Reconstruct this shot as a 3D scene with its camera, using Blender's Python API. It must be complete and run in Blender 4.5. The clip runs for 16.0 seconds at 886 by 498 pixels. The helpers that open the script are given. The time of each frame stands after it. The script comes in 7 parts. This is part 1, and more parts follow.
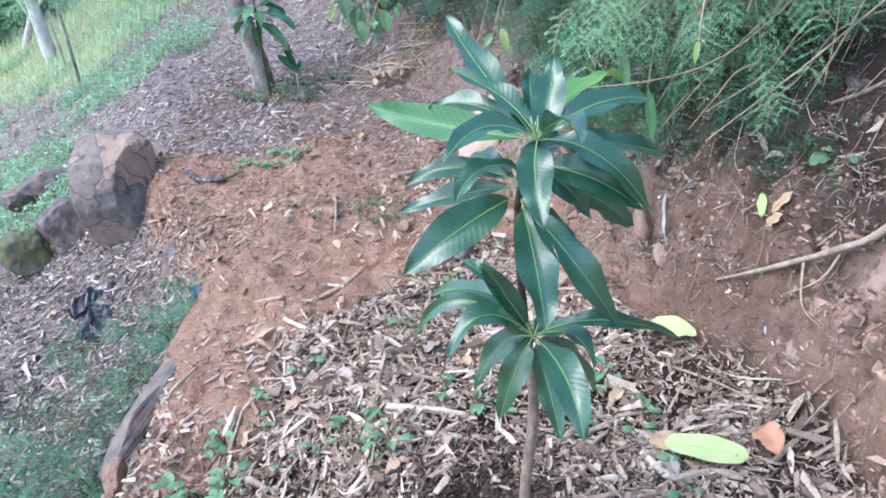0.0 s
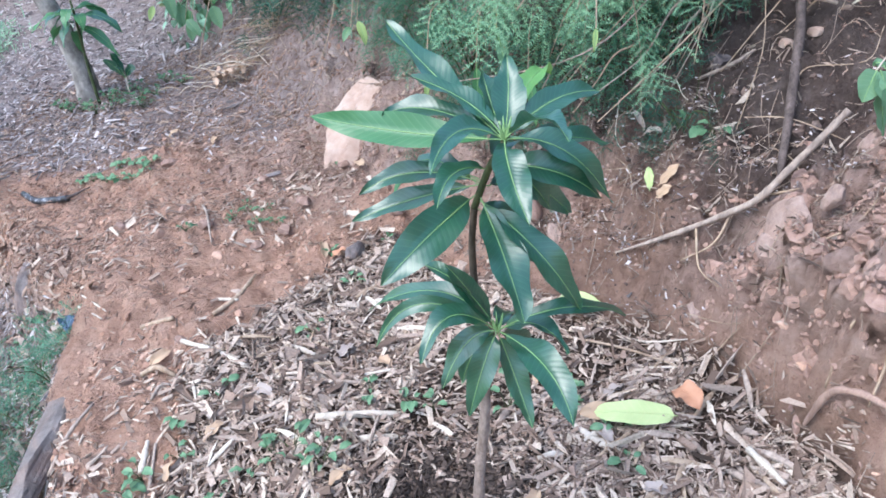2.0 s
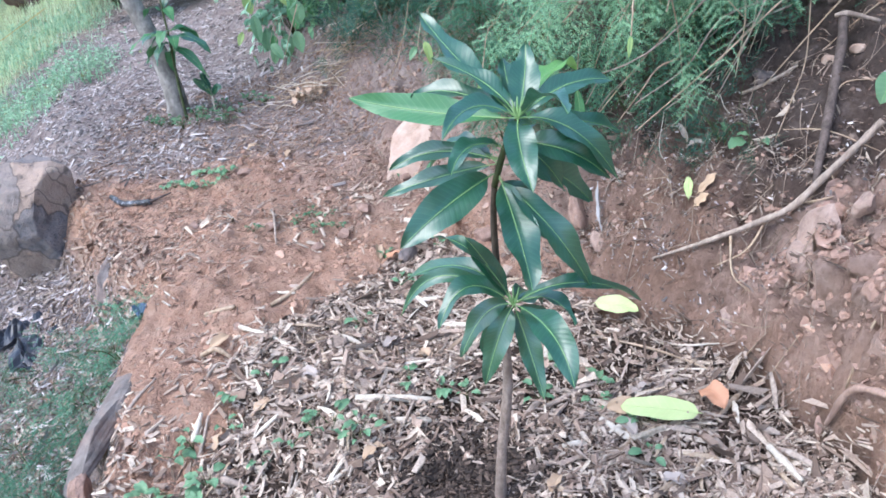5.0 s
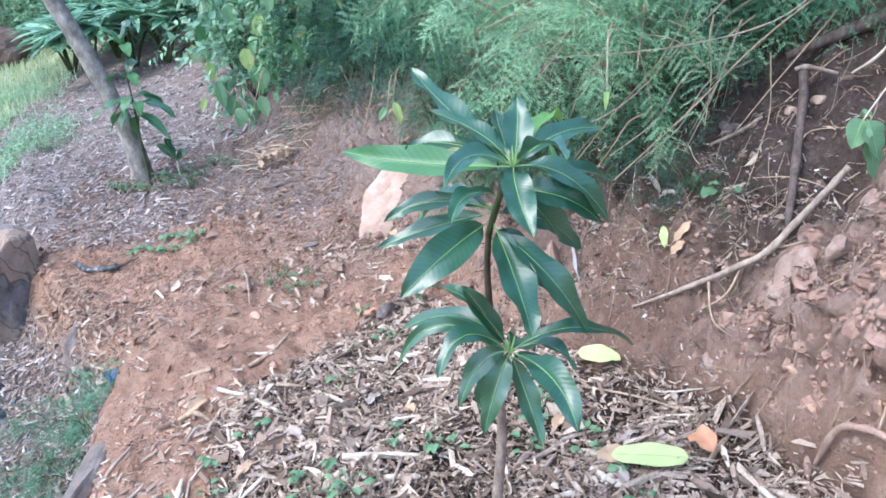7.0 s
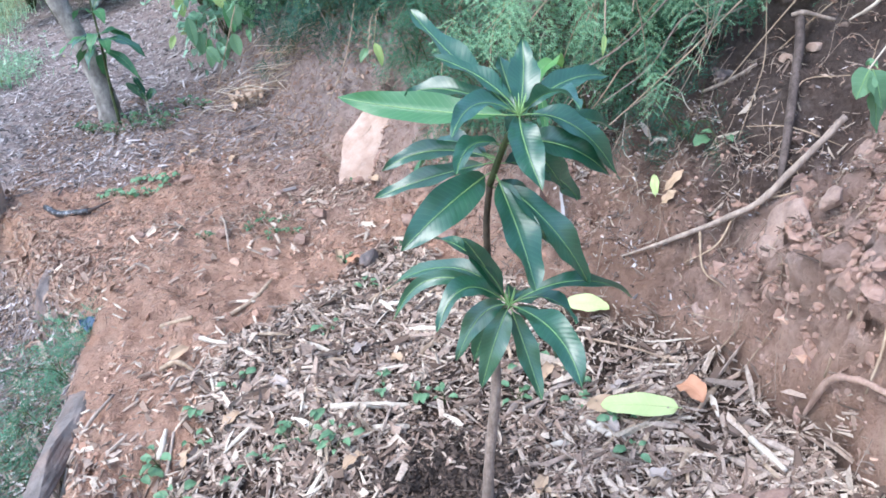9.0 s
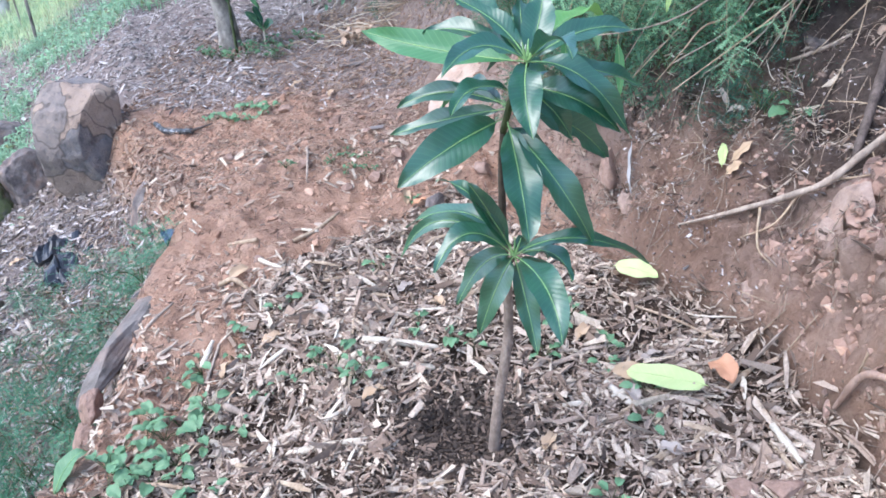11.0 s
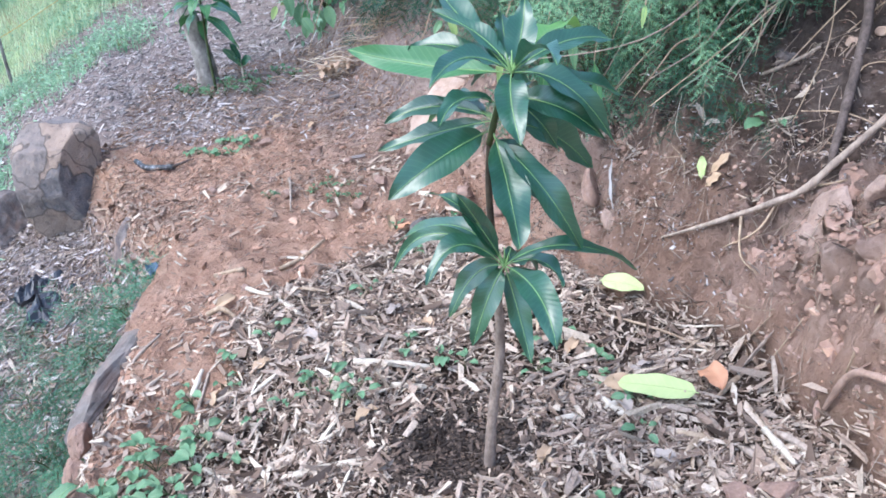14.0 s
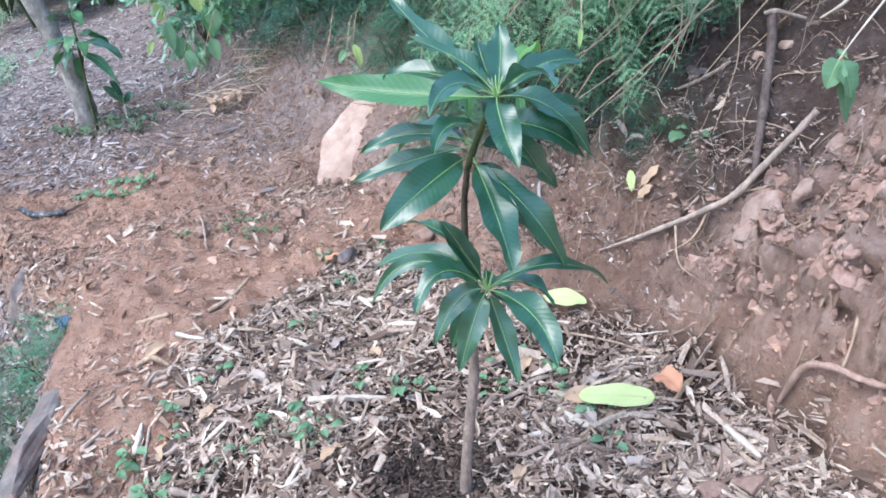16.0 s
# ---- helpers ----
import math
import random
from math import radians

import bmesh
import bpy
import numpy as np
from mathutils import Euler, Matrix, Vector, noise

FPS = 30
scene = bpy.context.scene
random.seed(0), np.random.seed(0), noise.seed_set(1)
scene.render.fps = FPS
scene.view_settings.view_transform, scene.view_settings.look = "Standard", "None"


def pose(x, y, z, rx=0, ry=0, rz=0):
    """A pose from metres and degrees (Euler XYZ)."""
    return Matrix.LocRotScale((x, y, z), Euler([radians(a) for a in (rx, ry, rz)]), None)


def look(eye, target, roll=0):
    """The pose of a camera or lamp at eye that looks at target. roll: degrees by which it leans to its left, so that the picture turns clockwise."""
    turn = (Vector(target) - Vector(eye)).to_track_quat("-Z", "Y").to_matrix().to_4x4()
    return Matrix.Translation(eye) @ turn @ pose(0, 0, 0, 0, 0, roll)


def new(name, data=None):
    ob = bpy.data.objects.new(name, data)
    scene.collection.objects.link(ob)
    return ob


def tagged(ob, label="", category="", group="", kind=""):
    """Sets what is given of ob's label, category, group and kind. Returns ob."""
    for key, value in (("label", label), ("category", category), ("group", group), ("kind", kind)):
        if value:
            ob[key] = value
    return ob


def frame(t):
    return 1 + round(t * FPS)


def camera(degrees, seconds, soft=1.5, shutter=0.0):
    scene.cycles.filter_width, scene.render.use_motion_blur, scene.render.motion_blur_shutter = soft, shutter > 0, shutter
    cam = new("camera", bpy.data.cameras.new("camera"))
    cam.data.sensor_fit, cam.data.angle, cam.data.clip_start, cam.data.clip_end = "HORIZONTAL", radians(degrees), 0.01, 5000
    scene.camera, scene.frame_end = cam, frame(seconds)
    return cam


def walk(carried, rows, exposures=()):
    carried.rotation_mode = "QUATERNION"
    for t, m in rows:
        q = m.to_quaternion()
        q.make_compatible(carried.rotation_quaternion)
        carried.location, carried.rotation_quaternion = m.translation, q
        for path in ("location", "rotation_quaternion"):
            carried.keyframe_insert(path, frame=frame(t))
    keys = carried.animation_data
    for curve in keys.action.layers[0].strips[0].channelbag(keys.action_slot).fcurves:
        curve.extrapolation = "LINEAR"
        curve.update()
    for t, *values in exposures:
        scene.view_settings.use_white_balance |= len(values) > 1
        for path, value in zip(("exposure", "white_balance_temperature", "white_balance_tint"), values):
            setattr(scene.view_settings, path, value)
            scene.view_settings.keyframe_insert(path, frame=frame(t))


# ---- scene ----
import itertools

# ---------------------------------------------------------------- camera
cam = camera(55.0, 16.0, soft=1.68)
PATH = [
    (0, (0.026, 0.006, 1.398), (-0.053, 1.789, 0.494), -4.8),
    (0.5, (-0.031, 0.003, 1.401), (-0.041, 1.79, 0.502), -4.2),
    (1, (-0.109, 0.021, 1.401), (0.03, 1.797, 0.492), -3.6),
    (1.5, (-0.172, 0.041, 1.407), (0.113, 1.785, 0.47), -3.4),
    (2, (-0.207, 0.049, 1.442), (0.125, 1.77, 0.478), -4.5),
    (2.5, (-0.199, 0.054, 1.496), (0.121, 1.757, 0.497), -5.4),
    (3, (-0.168, 0.033, 1.491), (0.111, 1.734, 0.475), -4.9),
    (3.5, (-0.103, -0.012, 1.483), (0.086, 1.698, 0.463), -4.7),
    (3.7, (-0.072, -0.04, 1.483), (0.063, 1.677, 0.467), -4.7),
    (5.8, (-0.187, -0.134, 1.336), (0.029, 1.695, 0.557), -4.7),
    (6, (-0.195, -0.134, 1.338), (0.052, 1.695, 0.567), -4.5),
    (6.5, (-0.209, -0.133, 1.351), (0.071, 1.703, 0.607), -4.5),
    (7, (-0.213, -0.138, 1.371), (0.068, 1.699, 0.631), -4.8),
    (7.5, (-0.209, -0.121, 1.383), (0.08, 1.709, 0.63), -5.1),
    (8, (-0.223, -0.101, 1.382), (0.077, 1.712, 0.591), -4.1),
    (8.5, (-0.241, -0.086, 1.376), (0.074, 1.703, 0.541), -3.7),
    (9, (-0.26, -0.078, 1.372), (0.075, 1.692, 0.503), -3.7),
    (9.2, (-0.262, -0.075, 1.369), (0.078, 1.692, 0.496), -3.8),
    (11.3, (0.024, -0.134, 1.343), (-0.025, 1.621, 0.386), -1.8),
    (11.5, (0.066, -0.145, 1.341), (-0.032, 1.614, 0.394), -1.8),
    (12, (0.133, -0.157, 1.341), (-0.035, 1.62, 0.439), -1.9),
    (12.5, (0.151, -0.153, 1.34), (-0.025, 1.64, 0.473), -2.0),
    (13, (0.14, -0.163, 1.337), (-0.02, 1.635, 0.476), -2.2),
    (13.5, (0.054, -0.165, 1.322), (-0.022, 1.638, 0.458), -2.9),
    (14, (-0.063, -0.153, 1.317), (0.018, 1.641, 0.436), -3.1),
    (14.5, (-0.145, -0.18, 1.31), (0.027, 1.589, 0.392), -2.2),
    (15, (-0.164, -0.159, 1.318), (0.051, 1.6, 0.39), -2.3),
    (15.5, (-0.212, -0.131, 1.318), (0.079, 1.63, 0.417), -2.7),
    (16, (-0.267, -0.109, 1.325), (0.12, 1.663, 0.483), -3.0),
]
walk(cam, [(t, look(e, g, r)) for t, e, g, r in PATH], [(0.0, 1.77, 5780, 9), (2.0, 1.74, 5780, 9), (3.5, 1.76, 5780, 9), (6.0, 1.82, 5780, 9), (8.0, 1.87, 5780, 9), (9.2, 1.82, 5780, 9), (12.5, 1.82, 5780, 9), (16.0, 1.76, 5780, 9)])

# ---------------------------------------------------------------- light: a bright, hazy sky and a veiled sun
world = bpy.data.worlds.new("sky")
scene.world = world
world.use_nodes = True
wn, wl = world.node_tree.nodes, world.node_tree.links
wn.clear()
sky = wn.new("ShaderNodeTexSky")
sky.sky_type, sky.sun_disc = "NISHITA", False
sky.sun_elevation, sky.sun_rotation = radians(58), radians(250)
sky.air_density, sky.dust_density, sky.ozone_density = 1.0, 2.0, 1.0
back = wn.new("ShaderNodeBackground")
back.inputs["Strength"].default_value = 0.15
outw = wn.new("ShaderNodeOutputWorld")
wl.new(sky.outputs[0], back.inputs[0])
wl.new(back.outputs[0], outw.inputs[0])
sun = new("sun", bpy.data.lights.new("sun", "SUN"))
sun.data.energy, sun.data.angle, sun.data.color = 0.7, radians(40), (1.0, 0.96, 0.90)
sun.matrix_world = look((-4, -1.5, 7), (0, 0, 0))


# ---------------------------------------------------------------- materials
class Mat:
    """A node material with short ways to add the usual nodes."""

    def __init__(self, name, rough=0.8, gloss=0.3):
        self.m = bpy.data.materials.new(name)
        self.m.use_nodes = True
        self.n, self.l = self.m.node_tree.nodes, self.m.node_tree.links
        self.b = self.n["Principled BSDF"]
        self.b.inputs["Roughness"].default_value = rough
        self.b.inputs["Specular IOR Level"].default_value = gloss
        self.co = self.n.new("ShaderNodeTexCoord")

    def put(self, value, socket):
        if hasattr(value, "is_linked"):
            self.l.new(value, socket)
        else:
            socket.default_value = value

    def noise(self, scale, detail=4.0, rough=0.6, where=None, dist=0.0):
        t = self.n.new("ShaderNodeTexNoise")
        t.inputs["Scale"].default_value, t.inputs["Detail"].default_value = scale, detail
        t.inputs["Roughness"].default_value, t.inputs["Distortion"].default_value = rough, dist
        self.l.new(where or self.co.outputs["Object"], t.inputs["Vector"])
        return t.outputs["Fac"]

    def ramp(self, fac, *stops):
        r = self.n.new("ShaderNodeValToRGB")
        e = r.color_ramp.elements
        while len(e) < len(stops):
            e.new(0.5)
        for k, (at, c) in enumerate(stops):
            e[k].position, e[k].color = at, (*c, 1.0) if len(c) == 3 else c
        self.l.new(fac, r.inputs[0])
        return r.outputs[0]

    def mix(self, fac, a, b, how="MIX"):
        x = self.n.new("ShaderNodeMix")
        x.data_type, x.blend_type = "RGBA", how
        self.put(fac, x.inputs[0])
        self.put(a if hasattr(a, "is_linked") else (*a, 1.0), x.inputs[6])
        self.put(b if hasattr(b, "is_linked") else (*b, 1.0), x.inputs[7])
        return x.outputs[2]

    def calc(self, op, a, b=0.0):
        x = self.n.new("ShaderNodeMath")
        x.operation = op
        self.put(a, x.inputs[0])
        self.put(b, x.inputs[1])
        return x.outputs[0]

    def attr(self, name):
        a = self.n.new("ShaderNodeAttribute")
        a.attribute_name = name
        return a.outputs["Fac"]

    def island(self):
        return self.n.new("ShaderNodeNewGeometry").outputs["Random Per Island"]

    def each(self):
        return self.n.new("ShaderNodeObjectInfo").outputs["Random"]

    def colour(self, c):
        self.put(c if hasattr(c, "is_linked") else (*c, 1.0), self.b.inputs["Base Color"])
        return self

    def relief(self, fac, strength=0.3, depth=0.01):
        u = self.n.new("ShaderNodeBump")
        u.inputs["Strength"].default_value, u.inputs["Distance"].default_value = strength, depth
        self.l.new(fac, u.inputs["Height"])
        self.l.new(u.outputs[0], self.b.inputs["Normal"])
        return self


def earth_material():
    m = Mat("red earth", 0.95, 0.15)
    fine, mid, wide = m.noise(60, 6, 0.7), m.noise(11, 5, 0.65), m.noise(2.2, 3)
    grit = m.noise(170, 5, 0.75)
    red = m.ramp(mid, (0.25, (0.355, 0.20, 0.135)), (0.5, (0.535, 0.328, 0.229)), (0.75, (0.665, 0.458, 0.337)))
    red = m.mix(m.ramp(grit, (0.36, (0.5, 0.5, 0.5)), (0.48, (0, 0, 0))), red, (0.17, 0.085, 0.055))
    red = m.mix(m.ramp(fine, (0.45, (0, 0, 0)), (0.75, (0.6, 0.6, 0.6))), red, (0.46, 0.29, 0.215))
    bank = m.ramp(mid, (0.25, (0.31, 0.21, 0.168)), (0.5, (0.46, 0.325, 0.268)), (0.75, (0.59, 0.455, 0.388)))
    humus = m.ramp(mid, (0.3, (0.035, 0.024, 0.018)), (0.7, (0.11, 0.075, 0.055)))
    litter = m.ramp(mid, (0.3, (0.19, 0.154, 0.143)), (0.55, (0.335, 0.28, 0.26)), (0.75, (0.47, 0.405, 0.375)))
    turf = m.ramp(mid, (0.3, (0.30, 0.33, 0.18)), (0.6, (0.43, 0.45, 0.27)), (0.8, (0.52, 0.46, 0.36)))
    c = m.mix(m.attr("bank"), red, bank)
    # dark upper soil, with the shade beneath the shrubs painted into it
    c = m.mix(m.attr("topsoil_shade"), c, m.ramp(mid, (0.3, (0.04, 0.033, 0.031)), (0.55, (0.085, 0.071, 0.065)), (0.75, (0.18, 0.152, 0.138))))
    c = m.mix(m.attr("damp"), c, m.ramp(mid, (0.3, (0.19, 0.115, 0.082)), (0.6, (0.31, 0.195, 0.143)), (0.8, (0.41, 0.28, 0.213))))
    c = m.mix(m.attr("litter"), c, litter)
    c = m.mix(m.attr("turf"), c, turf)
    c = m.mix(m.ramp(wide, (0.3, (0, 0, 0)), (0.7, (0.35, 0.35, 0.35))), c, (0.2, 0.12, 0.085))
    c = m.mix(m.ramp(fine, (0.35, (0.42, 0.42, 0.42)), (0.5, (0, 0, 0))), c, m.mix(1.0, c, (0.5, 0.47, 0.45), "MULTIPLY"))
    c = m.mix(m.attr("mulch"), c, humus)
    return m.colour(c).relief(m.calc("ADD", m.calc("ADD", m.calc("MULTIPLY", fine, 0.6), mid), m.calc("MULTIPLY", grit, 0.6)), 1.0, 0.024).m


def chip_material(name, dark, mid, pale, grey, share=0.12):
    m = Mat(name, 0.85, 0.2)
    r = m.island()
    c = m.ramp(r, (0.0, dark), (0.36, mid), (0.78 - share, grey), (1.0 - share, pale), (1.0, pale))
    g = m.noise(140, 4, 0.7)
    c = m.mix(m.ramp(g, (0.35, (0.4, 0.4, 0.4)), (0.6, (0, 0, 0))), c, dark)
    return m.colour(c).relief(g, 0.4, 0.003).m


def stone_material(name, a, b, c, scale=24.0, moss=None, earthy=0.35):
    m = Mat(name, 0.85, 0.3)
    n1, n2, n3 = m.noise(scale, 6, 0.65), m.noise(scale * 9, 5, 0.7), m.noise(scale * 0.4, 3, 0.5, dist=1.0)
    col = m.ramp(n1, (0.3, a), (0.5, b), (0.72, c))
    col = m.mix(m.ramp(n3, (0.45, (0, 0, 0)), (0.68, (earthy, earthy, earthy))), col, (0.30, 0.175, 0.12))
    col = m.mix(m.ramp(n2, (0.5, (0, 0, 0)), (0.8, (0.45, 0.45, 0.45))), col, c)
    if moss:
        col = m.mix(m.ramp(m.noise(18, 4), (0.4, (0, 0, 0)), (0.52, (1, 1, 1))), col, moss)
    return m.colour(col).relief(m.calc("ADD", n1, m.calc("MULTIPLY", n2, 0.4)), 0.55, 0.015).m


def boulder_material():
    """Weathered basalt: broad broken faces of tan crust, rusty brown and blue-grey, with pits and cracks."""
    m = Mat("boulder face", 0.8, 0.3)
    warp = m.n.new("ShaderNodeVectorMath")
    warp.operation = "MULTIPLY_ADD"
    m.l.new(m.n.new("ShaderNodeTexNoise").outputs["Color"], warp.inputs[0])
    warp.inputs[1].default_value = (0.18, 0.18, 0.18)
    m.l.new(m.co.outputs["Object"], warp.inputs[2])
    cells = m.n.new("ShaderNodeTexVoronoi")
    cells.inputs["Scale"].default_value = 4.2
    m.l.new(warp.outputs[0], cells.inputs["Vector"])
    tone = m.n.new("ShaderNodeSeparateColor")
    m.l.new(cells.outputs["Color"], tone.inputs[0])
    edge = m.n.new("ShaderNodeTexVoronoi")
    edge.feature = "DISTANCE_TO_EDGE"
    edge.inputs["Scale"].default_value = 4.2
    m.l.new(warp.outputs[0], edge.inputs["Vector"])
    fine, pits = m.noise(22, 6, 0.7), m.noise(90, 4, 0.7)
    c = m.ramp(tone.outputs[0], (0.12, (0.15, 0.14, 0.145)), (0.34, (0.24, 0.195, 0.17)), (0.6, (0.31, 0.225, 0.175)), (0.85, (0.42, 0.33, 0.265)))
    c = m.mix(m.ramp(fine, (0.4, (0, 0, 0)), (0.7, (0.55, 0.55, 0.55))), c, (0.36, 0.28, 0.23))
    c = m.mix(m.ramp(fine, (0.28, (0.7, 0.7, 0.7)), (0.45, (0, 0, 0))), c, (0.09, 0.072, 0.066))
    c = m.mix(m.ramp(edge.outputs["Distance"], (0.0, (0.75, 0.75, 0.75)), (0.035, (0, 0, 0))), c, (0.07, 0.055, 0.05))
    h = m.calc("ADD", m.calc("MULTIPLY", tone.outputs[1], 1.4), m.calc("ADD", fine, m.calc("MULTIPLY", pits, 0.4)))
    return m.colour(c).relief(h, 0.8, 0.02).m


def wood_material(name, dark, pale, stretch=(1, 1, 0.12), scale=70):
    m = Mat(name, 0.8, 0.25)
    mp = m.n.new("ShaderNodeMapping")
    mp.inputs["Scale"].default_value = stretch
    m.l.new(m.co.outputs["Object"], mp.inputs[0])
    g, s = m.noise(scale, 5, 0.7, mp.outputs[0]), m.noise(12, 3)
    c = m.ramp(g, (0.3, dark), (0.7, pale))
    c = m.mix(m.ramp(s, (0.45, (0, 0, 0)), (0.7, (0.6, 0.6, 0.6))), c, tuple(0.6 * v for v in dark))
    return m.colour(c).relief(g, 0.5, 0.004).m


def blade_material(name, deep, light, vein, rough=0.38, gloss=0.5, veins=19.0):
    """Leaf blade: pale side veins on the leaf's own coordinates, gloss, a little light through it."""
    m = Mat(name, rough, gloss)
    sep = m.n.new("ShaderNodeSeparateXYZ")
    m.l.new(m.co.outputs["UV"], sep.inputs[0])
    across = m.calc("ABSOLUTE", m.calc("SUBTRACT", sep.outputs[0], 0.5))
    run = m.calc("SUBTRACT", m.calc("MULTIPLY", sep.outputs[1], veins), m.calc("MULTIPLY", across, veins * 0.22))
    wave = m.calc("ABSOLUTE", m.calc("SUBTRACT", m.calc("FRACT", run), 0.5))
    n = m.noise(16, 4, 0.6)
    base = m.mix(n, deep, light)
    base = m.mix(m.calc("MULTIPLY", m.each(), 0.5), base, light)
    c = m.mix(m.calc("MULTIPLY", m.ramp(wave, (0.0, (1, 1, 1)), (0.12, (0, 0, 0))), 0.24), base, vein)
    c = m.mix(m.ramp(m.noise(7, 3), (0.62, (0, 0, 0)), (0.78, (0.4, 0.4, 0.4))), c, vein)
    m.colour(c).relief(m.calc("ADD", m.calc("MULTIPLY", wave, 0.65), m.calc("MULTIPLY", n, 1.5)), 0.25, 0.003)
    m.b.inputs["Coat Weight"].default_value, m.b.inputs["Coat Roughness"].default_value = 0.75 * (gloss > 0.55), 0.36
    glow = m.n.new("ShaderNodeBsdfTranslucent")
    m.l.new(m.mix(0.5, c, light), glow.inputs[0])
    add = m.n.new("ShaderNodeMixShader")
    add.inputs[0].default_value = 0.22
    m.l.new(m.b.outputs[0], add.inputs[1])
    m.l.new(glow.outputs[0], add.inputs[2])
    m.l.new(add.outputs[0], m.n["Material Output"].inputs[0])
    return m.m


def foliage_material(name, deep, light, dry=(0.25, 0.22, 0.07), rough=0.5):
    m = Mat(name, rough, 0.35)
    c = m.mix(m.island(), deep, light)
    c = m.mix(m.calc("MULTIPLY", m.each(), 0.45), c, light)
    c = m.mix(m.ramp(m.noise(3.0, 3), (0.4, (0, 0, 0)), (0.7, (0.6, 0.6, 0.6))), c, light)
    c = m.mix(m.ramp(m.noise(11, 2), (0.38, (0.7, 0.7, 0.7)), (0.52, (0, 0, 0))), c, tuple(0.7 * v for v in deep))
    c = m.mix(m.ramp(m.island(), (0.94, (0, 0, 0)), (0.97, (0.8, 0.8, 0.8))), c, dry)
    m.colour(c)
    glow = m.n.new("ShaderNodeBsdfTranslucent")
    m.l.new(c, glow.inputs[0])
    add = m.n.new("ShaderNodeMixShader")
    add.inputs[0].default_value = 0.3
    m.l.new(m.b.outputs[0], add.inputs[1])
    m.l.new(glow.outputs[0], add.inputs[2])
    m.l.new(add.outputs[0], m.n["Material Output"].inputs[0])
    return m.m


EARTH = earth_material()
CHIPS = chip_material("wood chips", (0.10, 0.068, 0.051), (0.32, 0.228, 0.173), (0.585, 0.48, 0.378), (0.43, 0.338, 0.27))
OLD_CHIPS = chip_material("weathered chips", (0.08, 0.06, 0.049), (0.22, 0.17, 0.138), (0.49, 0.41, 0.335), (0.30, 0.24, 0.20))
GREY_CHIPS = chip_material("grey chips", (0.07, 0.06, 0.058), (0.30, 0.255, 0.240), (0.63, 0.565, 0.535), (0.45, 0.392, 0.372), 0.16)
DRY_LITTER = chip_material("dry litter", (0.15, 0.09, 0.066), (0.26, 0.165, 0.12), (0.46, 0.35, 0.265), (0.32, 0.225, 0.172))
STRAW = chip_material("dry straw", (0.09, 0.064, 0.05), (0.20, 0.148, 0.118), (0.46, 0.38, 0.30), (0.31, 0.245, 0.20))
BANK_CLODS = chip_material("bank clods", (0.19, 0.116, 0.087), (0.27, 0.172, 0.13), (0.40, 0.275, 0.215), (0.32, 0.21, 0.162))
DARK_CRUMBS = chip_material("dark crumbs", (0.06, 0.042, 0.034), (0.11, 0.075, 0.06), (0.21, 0.155, 0.125), (0.15, 0.105, 0.085))
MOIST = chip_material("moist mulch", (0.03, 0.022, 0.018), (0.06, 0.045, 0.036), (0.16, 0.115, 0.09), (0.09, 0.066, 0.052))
CRUMBS = chip_material("earth crumbs", (0.24, 0.14, 0.10), (0.37, 0.22, 0.152), (0.49, 0.32, 0.232), (0.43, 0.27, 0.19))
BANK_EARTH = stone_material("bank stone", (0.19, 0.13, 0.105), (0.30, 0.212, 0.172), (0.41, 0.305, 0.255), 30.0)
BANK_LUMPS = stone_material("bank earth", (0.20, 0.122, 0.092), (0.305, 0.195, 0.151), (0.41, 0.28, 0.225), 22.0)
BOULDER_FACE = boulder_material()
DARK_STONE = stone_material("dark stone", (0.065, 0.055, 0.054), (0.14, 0.118, 0.113), (0.26, 0.225, 0.21), earthy=0.4)
MOSSY = stone_material("mossy stone", (0.06, 0.06, 0.05), (0.13, 0.12, 0.10), (0.24, 0.22, 0.19), moss=(0.105, 0.12, 0.055))
RED_STONE = stone_material("earth-caked stone", (0.17, 0.105, 0.08), (0.27, 0.175, 0.135), (0.38, 0.27, 0.22))
PALE_SLAB = stone_material("pale slab", (0.31, 0.21, 0.16), (0.43, 0.315, 0.25), (0.53, 0.415, 0.34), 14.0, earthy=0.5)
BRANCH = wood_material("weathered branch", (0.20, 0.15, 0.12), (0.46, 0.37, 0.30))
DARK_BRANCH = wood_material("dark branch", (0.05, 0.037, 0.032), (0.155, 0.12, 0.105))
TWIG = wood_material("dry twig", (0.25, 0.17, 0.11), (0.50, 0.39, 0.28))
PALE_TWIG = wood_material("bleached twig", (0.42, 0.35, 0.27), (0.68, 0.60, 0.50))
BARK = wood_material("sapling bark", (0.16, 0.115, 0.09), (0.38, 0.30, 0.245), (1, 1, 0.5), 90)
GREEN_STEM = wood_material("green stem", (0.035, 0.05, 0.02), (0.10, 0.12, 0.05), (1, 1, 0.4), 60)
DARK_STEM = wood_material("dark stem bark", (0.04, 0.032, 0.025), (0.12, 0.095, 0.07), (1, 1, 0.4), 60)
TRUNK = wood_material("trunk bark", (0.10, 0.085, 0.073), (0.43, 0.39, 0.35), (1, 1, 0.6), 16)
MANGO = blade_material("mango leaf", (0.013, 0.068, 0.034), (0.032, 0.125, 0.062), (0.11, 0.26, 0.12), 0.33, 0.8)
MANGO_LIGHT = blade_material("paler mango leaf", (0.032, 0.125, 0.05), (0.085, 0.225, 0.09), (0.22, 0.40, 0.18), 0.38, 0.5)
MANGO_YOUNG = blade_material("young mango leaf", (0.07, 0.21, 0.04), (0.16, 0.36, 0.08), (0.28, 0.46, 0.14))
